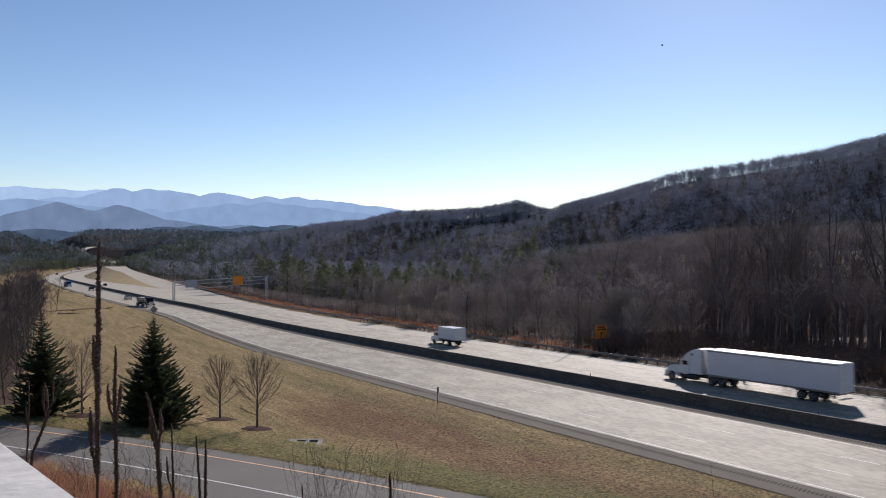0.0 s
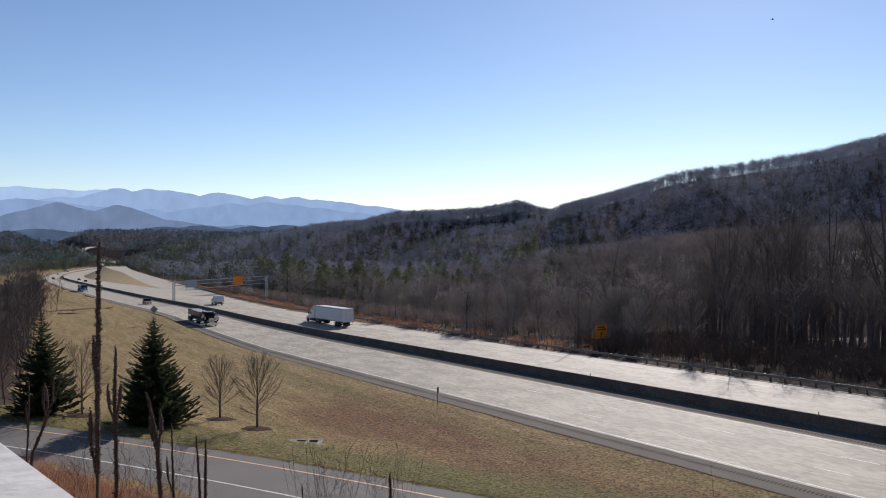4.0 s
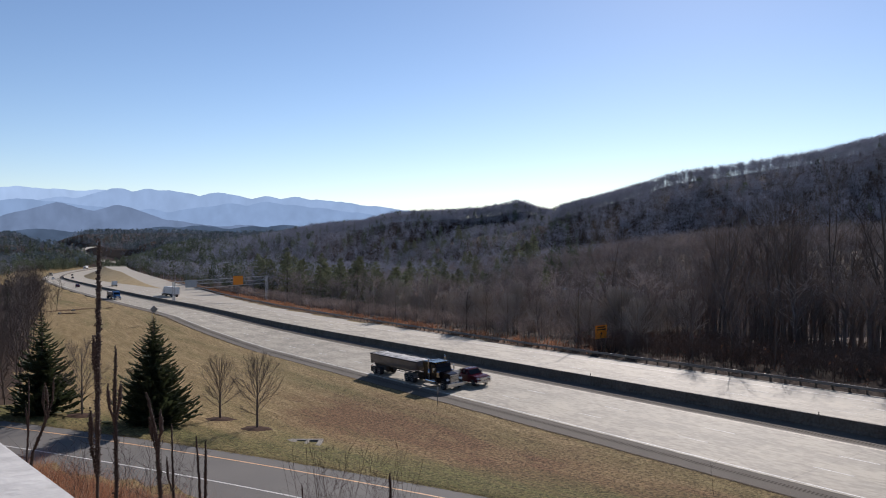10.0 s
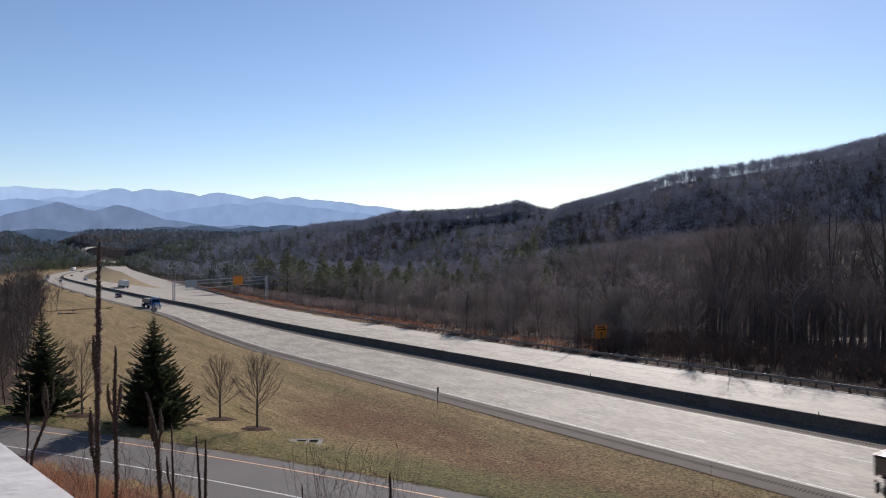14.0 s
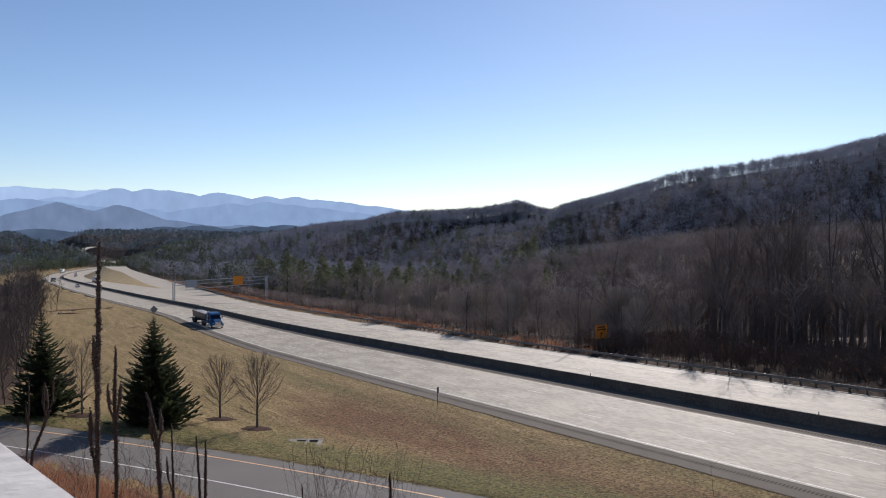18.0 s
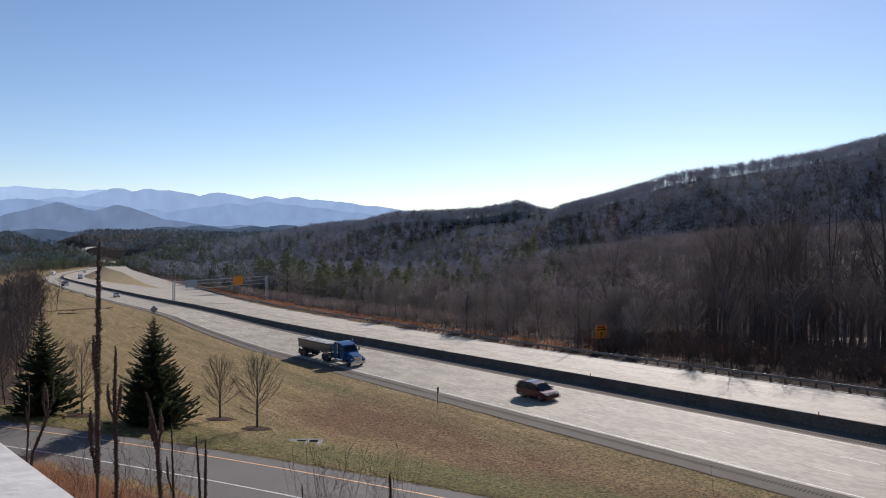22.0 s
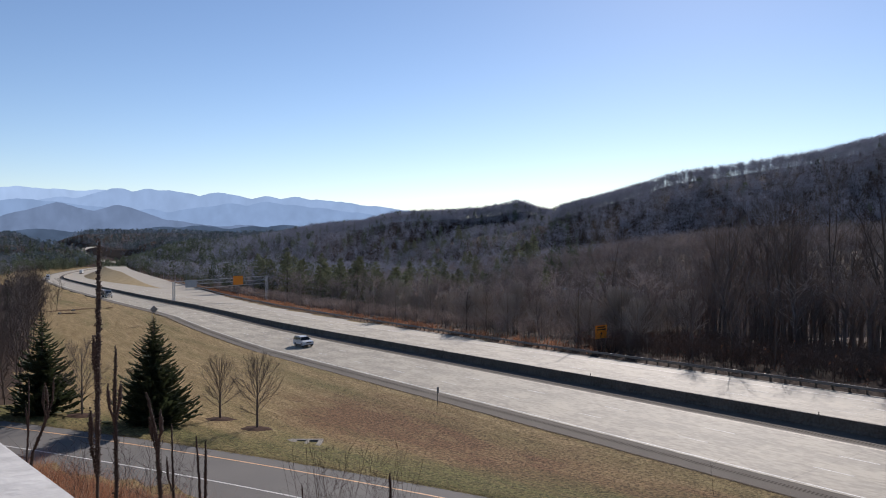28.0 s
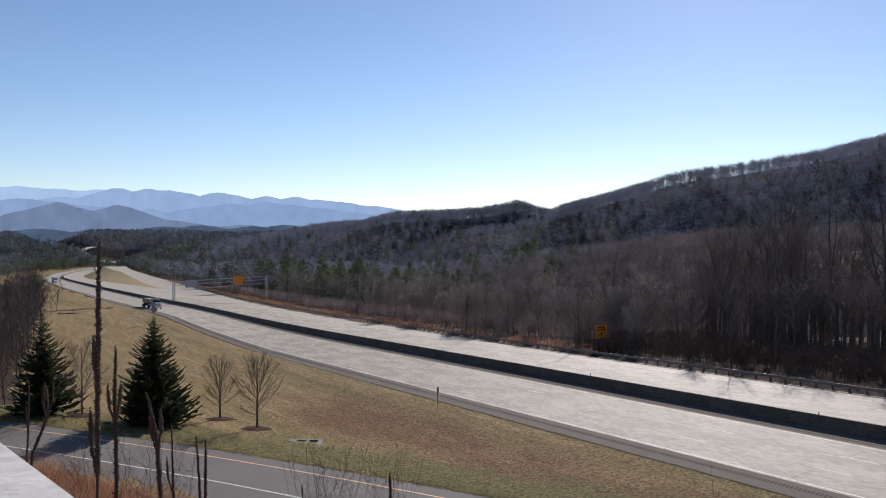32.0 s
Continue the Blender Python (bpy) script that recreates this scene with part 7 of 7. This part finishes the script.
soil(37, 262, 9, 1.6, 0.25, 3)
soil(34, 243, 4, 1.4, -0.4, 4)
soil(47.5, 260, 1.4, 0.7, 0.2, 5)
for _x, _y, _w in ((37.0, 258.0, 0.5), (31.5, 244.0, 0.45)):
    _st = thing("stone_block", "pale weathered concrete block lying in the grass", "block", at(_x, _y, 25), "pale blocks in the lawn")
    box_part("block", (-_w, _w, -0.4, 0.4, -0.2, 0.45), M_STONE, _st, bevel=0.12)


# ---- dry grasses ----
CA, SA = math.cos(radians(33.27)), math.sin(radians(33.27))


def blades(name, label, places, low, high, width, material, seed, per=7, lean=0.35, category="grass"):
    rng = np.random.default_rng(seed)
    n = len(places)
    P = np.repeat(np.asarray(places), per, 0)
    a = rng.uniform(0, 6.28, n * per)
    r = rng.random(n * per) * 0.14
    base = P + np.stack([np.cos(a) * r, np.sin(a) * r, np.zeros(n * per)], -1)
    h = rng.uniform(low, high, n * per)
    l = h * rng.uniform(0.05, lean, n * per)
    b = a + rng.uniform(-0.8, 0.8, n * per)
    tip = base + np.stack([np.cos(b) * l, np.sin(b) * l, h], -1)
    q = rng.uniform(0, 6.28, n * per)
    side = np.stack([np.cos(q), np.sin(q), np.zeros(n * per)], -1) * width
    vs = np.stack([base - side, base + side, tip], 1).reshape(-1, 3)
    fs = np.arange(len(vs)).reshape(-1, 3)
    me = bpy.data.meshes.new(name)
    me.vertices.add(len(vs))
    me.vertices.foreach_set("co", vs.astype(np.float32).ravel())
    me.loops.add(fs.size)
    me.loops.foreach_set("vertex_index", fs.astype(np.int32).ravel())
    me.polygons.add(len(fs))
    me.polygons.foreach_set("loop_start", np.arange(0, fs.size, 3, dtype=np.int32))
    me.polygons.foreach_set("loop_total", np.full(len(fs), 3, dtype=np.int32))
    me.update(calc_edges=True)
    return tagged(mesh_part(name, me, material), label, category, kind="stuff")


_rg = np.random.default_rng(9)
_s = _rg.uniform(86, 420, 3600)
_s = _s[np.sin(_s / 3.1) + np.sin(_s / 7.7 + 1) + _rg.normal(size=3600) > -0.3]
_d = edge_d(_s) + 0.6 + 5.0 * _rg.random(len(_s)) ** 1.3
_pl = np.array([rp(a, b) for a, b in zip(_s, _d)])
_pl[:, 2] = height(_pl[:, 0], _pl[:, 1])
blades("roadside_grass", "rust-brown broom sedge along the guardrail", _pl, 0.5, 1.25, 0.035, M_BROOM, 31)
# tufts that fray the edges of the paving
_s = _rg.uniform(22, 230, 5000)
_pl = np.array([rp(a, -2.82 + 0.22 * b) for a, b in zip(_s, _rg.normal(size=5000))])
_pl[:, 2] += 0.01
blades("edge_grass", "dry tufts fraying the edge of the paving", _pl, 0.012, 0.04, 0.035, M_TURFBLADE, 35, per=4, lean=3.0)
_s = _rg.uniform(-40, 60, 3000)
_pl = np.array([pp(a, 1.55 + 0.2 * b) for a, b in zip(_s, _rg.normal(size=3000))])
blades("edge_grass", "dry tufts fraying the edge of the ramp", _pl, 0.02, 0.1, 0.02, M_TURFBLADE, 36, per=4, lean=2.0)
# tufts that roughen the lawn
_s = _rg.uniform(24, 120, 22000)
_d = -3.0 - 40 * _rg.random(22000) ** 1.1
_pl = np.array([rp(a, b) for a, b in zip(_s, _d)])
_fp = (_pl[:, 0] - np.interp(_pl[:, 1], PY, PX)) * np.cos(np.interp(_pl[:, 1], PY, P_HEAD))
_pl = _pl[_fp > 2.2]
_pl[:, 2] = height(_pl[:, 0], _pl[:, 1]) - 0.01
blades("lawn_tufts", "short dead tufts standing out of the mown lawn", _pl, 0.015, 0.05, 0.035, M_TURFBLADE, 37, per=3, lean=2.5)
# the bank below the camera
_u = _rg.uniform(-32, 8, 30000)
_w = _rg.uniform(6, 42, 30000)
_x = math.sin(radians(33.27)) * _w + math.cos(radians(33.27)) * _u * (_w / 26)
_y = math.cos(radians(33.27)) * _w - math.sin(radians(33.27)) * _u * (_w / 26)
_fp = (_x - np.interp(_y, PY, PX)) * np.cos(np.interp(_y, PY, P_HEAD))
_ok = (_fp < -8.4) & (_y > 3)
_x, _y = _x[_ok], _y[_ok]
_pl = np.stack([_x, _y, height(_x, _y)], -1)
blades("bank_grass", "rust-brown broom sedge covering the bank", _pl, 0.35, 0.95, 0.007, M_BROOM, 32, per=8)
_nd = _rg.uniform(7.5, 17, 3000)
_nr = _nd * (-0.54 + 0.27 * _rg.random(3000) ** 1.5)
_nx, _ny = SA * _nd + CA * _nr, CA * _nd - SA * _nr
_np = np.stack([_nx, _ny, height(_nx, _ny)], -1)
_np = _np[np.sin(_nd * 2.1) + np.sin(_nr * 3.3) + 0.7 * _rg.normal(size=3000) > 0.0]
blades("tall_sedge", "tall rust-brown sedge clumps on the bank", _np, 0.35, 1.25, 0.0045, M_BROOM, 34, per=9, lean=0.6)
blades("bank_straw", "pale dead stems among the broom sedge", np.concatenate([_pl[::14], _np[::6]]), 0.5, 1.3, 0.006, M_STRAW, 33, per=3, lean=0.9)

# ---- dead mullein stalks close to the camera ----


def from_eye(depth, right, down):
    """A point by its distance ahead of, right of and below the eye."""
    return Vector((SA * depth + CA * right, CA * depth - SA * right, 18.0 - down))


def mullein(label, depth, stems, r):
    """stems: lists of (right, down) per metre of distance, from the tip to the foot."""
    c = thing("mullein_stalk", label, "weed", group="dead stalks on the bank")
    rng = random.Random(int(depth * 100) + len(stems))
    for k, st in enumerate(stems):
        pts = [from_eye(depth, a * depth, b * depth) for a, b in st]
        if k == 0:
            foot = pts[-1].copy()
            foot.z = ground_z(foot.x, foot.y) - 0.1
            if foot.z < pts[-1].z - 0.05:
                pts.append(foot)
        fine = []
        for p, q in zip(pts[:-1], pts[1:]):
            n = max(2, int((q - p).length / 0.04))
            fine += [p.lerp(q, i / n) + wob(rng, 0.0025) for i in range(n)]
        fine.append(pts[-1])
        sh, sd = Shape(), Shape()
        m = len(fine)
        rad = [r * (0.6 + 0.4 * min(1, i / (0.2 * m))) * (1.0 if i < 0.5 * m else 0.62) * rng.uniform(0.88, 1.12) for i in range(m)]
        rad[0] *= 0.5
        sh.path(fine, rad, 7)
        sh.done("stem", M_STALK, c)
        for i in range(m):
            low = i > m * 0.5
            if low and math.sin(i * 0.9 + k) + rng.uniform(-0.6, 0.6) < 0.1:
                continue
            for _ in range(11 if low else 14):
                a = rng.uniform(0, 6.28)
                o = Vector((math.cos(a), math.sin(a), rng.uniform(-0.2, 0.6))).normalized()
                g = r * rng.uniform(0.28, 0.62)
                b = fine[i] + o * (rad[i] * rng.uniform(0.8, 1.35)) + Vector((0, 0, rng.uniform(-0.02, 0.02)))
                sd.bud(b, o, g)
            if low and rng.random() < 0.9:
                # a curled dry leaf hanging from the stem
                a = rng.uniform(0, 6.28)
                o, w = Vector((math.cos(a), math.sin(a), 0)), Vector((-math.sin(a), math.cos(a), 0)) * r * 0.5
                b = fine[i] + o * rad[i] * 0.8
                c1, c2 = b + o * r * rng.uniform(0.9, 1.7) + Vector((0, 0, r * rng.uniform(0.2, 1))), b + o * r * rng.uniform(1.0, 2.2) - Vector((0, 0, r * rng.uniform(0.5, 2.2)))
                sd.quad(b - w, b + w, c1 + w, c1 - w)
                sd.tri(c1 - w, c1 + w, c2)
        tagged(sd.done("seed_crust", M_SEED, c, "rough dry seed capsules"), kind="stuff")
    return c


def px(x, y):
    return ((x - 784) / 1400.0, (y - 400) / 1400.0)


mullein("tall dead mullein stalk crusted with dry seed capsules", 5.2, [[px(175, 429), px(172, 560), px(169, 700), px(168, 800), px(166, 880)], [px(164, 600), px(164, 650), px(168, 690)], [px(157, 730), px(156, 780), px(164, 840)]], 0.0165)
mullein("branched dead mullein stalk crusted with dry seed capsules", 5.7, [[px(202, 617), px(199, 720), px(201, 800), px(200, 880)], [px(187, 686), px(191, 725), px(198, 750)], [px(211, 681), px(208, 715), px(201, 745)]], 0.014)
mullein("leaning dead mullein stalk with side spikes", 6.0, [[px(257, 700), px(268, 750), px(274, 790), px(279, 880)], [px(262, 745), px(266, 780), px(273, 800)], [px(280, 732), px(282, 765), px(275, 795)]], 0.016)
mullein("thin dead stalk on the bank", 7.0, [[px(300, 757), px(301, 820), px(303, 890)], [px(291, 815), px(293, 850), px(302, 880)]], 0.010)
mullein("thin dead stalk on the bank", 7.5, [[px(344, 779), px(347, 830), px(350, 890)]], 0.012)
mullein("thin dead stalk on the bank", 7.6, [[px(361, 788), px(360, 840), px(359, 890)]], 0.014)
mullein("crooked dead stalk with several spikes", 6.6, [[px(91, 672), px(89, 710), px(80, 738), px(66, 772), px(52, 805), px(44, 880)], [px(77, 683), px(80, 715), px(79, 738)], [px(73, 690), px(72, 718), px(77, 745)]], 0.012)
mullein("thin dead stalk on the bank", 7.2, [[px(47, 672), px(46, 740), px(42, 800), px(40, 880)], [px(41, 720), px(43, 760), px(44, 790)]], 0.008)
mullein("short dark dead stalk on the bank", 9.0, [[px(689, 845), px(690, 870), px(690, 900)]], 0.018)
mullein("short dark dead stalk on the bank", 9.0, [[px(532, 862), px(533, 880), px(533, 900)]], 0.012)


def shrub(label, depth, x0, x1, y0, y1, n, seed, r=0.0035):
    c = thing("shrub", label, "shrub", group="leafless shrubs on the bank")
    rng = random.Random(seed)
    sh = Shape()
    for _ in range(n):
        u = rng.random()
        top = px(x0 + (x1 - x0) * u, y0 + (y1 - y0) * rng.random() ** 1.5)
        dp = depth * rng.uniform(0.9, 1.1)
        p = from_eye(dp, top[0] * dp, top[1] * dp)
        bx = px(x0 + (x1 - x0) * (u * 0.8 + 0.1), 900)
        q = from_eye(dp, bx[0] * dp, bx[1] * dp)
        q.z = ground_z(q.x, q.y) - 0.05
        mid = p.lerp(q, 0.5) + wob(rng, 0.2)
        p = p + Vector((rng.uniform(-0.35, 0.35), rng.uniform(-0.35, 0.35), 0))
        sh.path([q, mid, p], [r * 1.6, r, r * 0.45], 4)
        for _ in range(7):
            b = mid.lerp(p, rng.random())
            e = Vector((rng.uniform(-0.3, 0.3), rng.uniform(-0.3, 0.3), rng.uniform(0.05, 0.3)))
            sh.path([b, b + e], [r * 0.7, r * 0.35], 3)
    tagged(sh.done("branchwork", M_STALK, c), kind="stuff")


shrub("thin leafless shrub stems on the bank", 13.0, 510, 730, 790, 882, 75, 3, 0.0026)
shrub("thin leafless shrub stems on the bank", 11.0, 60, 330, 765, 870, 60, 4, 0.0024)
shrub("single thin weed stem on the bank", 14.0, 1266, 1280, 822, 826, 1, 6, 0.003)

# ---- bridge parapet under the camera ----
parapet = thing("parapet", "smooth pale concrete bridge parapet in front of the viewer", "parapet", kind="structure")
_e0, _e1 = from_eye(0.738, -0.335, 0.25), from_eye(0.917, -0.501, 0.25)
_dir = (_e1 - _e0).normalized()
_nrm = Vector((-_dir.y, _dir.x, 0))
if (Vector((0, 0, 17.75)) - _e0).dot(_nrm) < 0:
    _nrm = -_nrm
_m = Matrix((_dir, _nrm, Vector((0, 0, 1)))).transposed().to_4x4()
_m.translation = _e0
_bm = bmesh.new()
block(_bm, -3.0, 7.0, -0.017, 0.42, -2.6, 0.017, 0.05, 5)
part("wall", _bm, M_PARAPET, parapet, smooth=True)
parapet.matrix_basis = _m

# ---- concrete slabs, the nearest ----
for _lane, (_d0, _d1) in enumerate(((-0.28, 3.625), (3.64, 7.275), (7.29, 10.98), (18.3, 21.965), (21.98, 25.605), (25.62, 29.28))):
    for _k in range(49):
        _a = 20 + 6.1 * _k
        _b = _a + 6.09
        _q = [rp(_a, _d0, 0.043), rp(_a, _d1, 0.043), rp(_b, _d1, 0.043), rp(_b, _d0, 0.043)]
        _q += [v - Vector((0, 0, 0.03)) for v in _q]
        raw("slab", _q, [(3, 2, 1, 0), (0, 1, 5, 4), (1, 2, 6, 5), (2, 3, 7, 6), (3, 0, 4, 7)], M_SLAB, road)


# ---- a bird ----
M_BIRD = mat("dark_feathers", (0.05, 0.045, 0.042), 0.8, scale=0.2, fine=20, bump=0.1)
bird = thing("bird", "small dark bird gliding high over the valley", "bird")
_sh = Shape()
_sh.path([Vector((0, 0.3, 0)), Vector((0, 0.2, 0.02)), Vector((0, 0, 0.03)), Vector((0, -0.25, 0.01)), Vector((0, -0.4, 0))], [0.02, 0.06, 0.09, 0.05, 0.02], 8)
_sh.done("body", M_BIRD, bird, smooth=True)
for _g in (-1, 1):
    _sh = Shape()
    _o = [(0, 0.14, 0.04), (0.32 * _g, 0.2, 0.2), (0.62 * _g, 0.02, 0.3), (0.32 * _g, -0.1, 0.17), (0, -0.12, 0.04)]
    _sh.v += [Vector(v) for v in _o] + [Vector((x, y, z - 0.02)) for x, y, z in _o]
    _sh.f += [(0, 1, 3, 4), (1, 2, 3), (9, 8, 6, 5), (8, 7, 6)] + [(i, i + 5, (i + 1) % 5 + 5, (i + 1) % 5) for i in range(5)]
    _sh.done("wing", M_BIRD, bird)
raw("tail", [(-0.03, -0.36, 0), (0.03, -0.36, 0), (0.11, -0.62, 0), (-0.11, -0.62, 0), (-0.03, -0.36, 0.015), (0.03, -0.36, 0.015), (0.11, -0.62, 0.012), (-0.11, -0.62, 0.012)], [(0, 1, 2, 3), (7, 6, 5, 4), (0, 4, 5, 1), (1, 5, 6, 2), (2, 6, 7, 3), (3, 7, 4, 0)], M_BIRD, bird)


# ---- what moves ----
# name: side place, way (-1 toward the camera), first and last known second, and the polynomial of metres along the highway
RUNS = dict(
    dump=(1.9, -1, 0.0, 11.6, 0.0, (0.00522569, -0.175118, 1.99344, -25.1241, 250.448)),
    pickup=(5.4, -1, 0.0, 9.5, 0.0, (0.24483, -32.675, 310.6)),
    flatbed=(5.4, -1, 0.0, 11.3, 0.0, (0.041826, -0.48309, -32.977, 411.19)),
    blue=(1.9, -1, 0.0, 25.6, 0.0, (1.05342e-06, -0.000199275, 0.0106307, -0.233066, 2.13744, -23.422, 480.15)),
    minivan=(5.4, -1, 5.0, 23.2, 5.5, (0.00222147, -0.0860407, 1.24121, -42.1581, 642.304)),
    suv=(5.4, -1, 16.0, 30.6, 16.5, (0.000718286, 0.00163325, -0.400696, -30.7371, 517.292)),
    grey=(1.9, -1, 0.0, 32.0, 0.0, (0.011924, -0.61931, -18.672, 1081.0)),
    white=(1.9, -1, 8.0, 32.0, 8.0, (-0.011482, 0.11973, -19.947, 1160.8)),
    semi=(25.7, 1, 0.0, 18.0, 0.0, (0.00192656, -0.0626148, 0.702597, 25.5994, 64.5886)),
    box=(24.5, 1, 0.0, 11.0, 0.0, (0.0151604, -0.315385, 1.93733, 33.4619, 115.234)),
    first_car=(20.8, 1, 0.0, 9.0, 0.0, (33.0, 523.0)),
    second_car=(20.8, 1, 0.0, 9.0, 0.0, (-0.4, 29.5, 487.0)),
)


def along(run, t):
    """Metres along the highway at t; past the known seconds it keeps its speed."""
    d, way, t0, t1, tz, c = run
    tc = min(max(t, t0), t1)
    s = float(np.polyval(c, tc - tz))
    return s + float(np.polyval(np.polyder(c), tc - tz)) * (t - tc)


def road_pose(s, d, way, long):
    """The pose of a vehicle whose front bumper is at s: it rests on the paving under its front and its tail."""
    front, tail = rp(s, d, 0.045), rp(s - way * long, d, 0.045)
    fwd = (front - tail).normalized()
    right = rp(s, d + 0.5) - rp(s, d - 0.5)
    right = (right * way).normalized()
    up = right.cross(fwd).normalized()
    right = fwd.cross(up)
    m = Matrix((right, fwd, up)).transposed().to_4x4()
    m.translation = front
    return m


def motions():
    for name, run in RUNS.items():
        long = 16 if name in ("dump", "blue", "grey", "semi", "white") else 4
        rows = []
        for k in range(65):
            t = k * 0.5
            s = min(max(along(run, t), -830), 1380)
            rows.append((t, road_pose(s, run[0], run[1], long)))
        walk(VEHICLES[name], rows)
    # the bird glides across to the right and climbs
    glide = []
    for k in range(33):
        p = from_eye(210.0, 57.8 + 7.25 * k, -47.5 - 1.7 * k)
        glide.append((k, pose(p.x, p.y, p.z, 0, 25, -123)))
    walk(bird, glide)


motions()
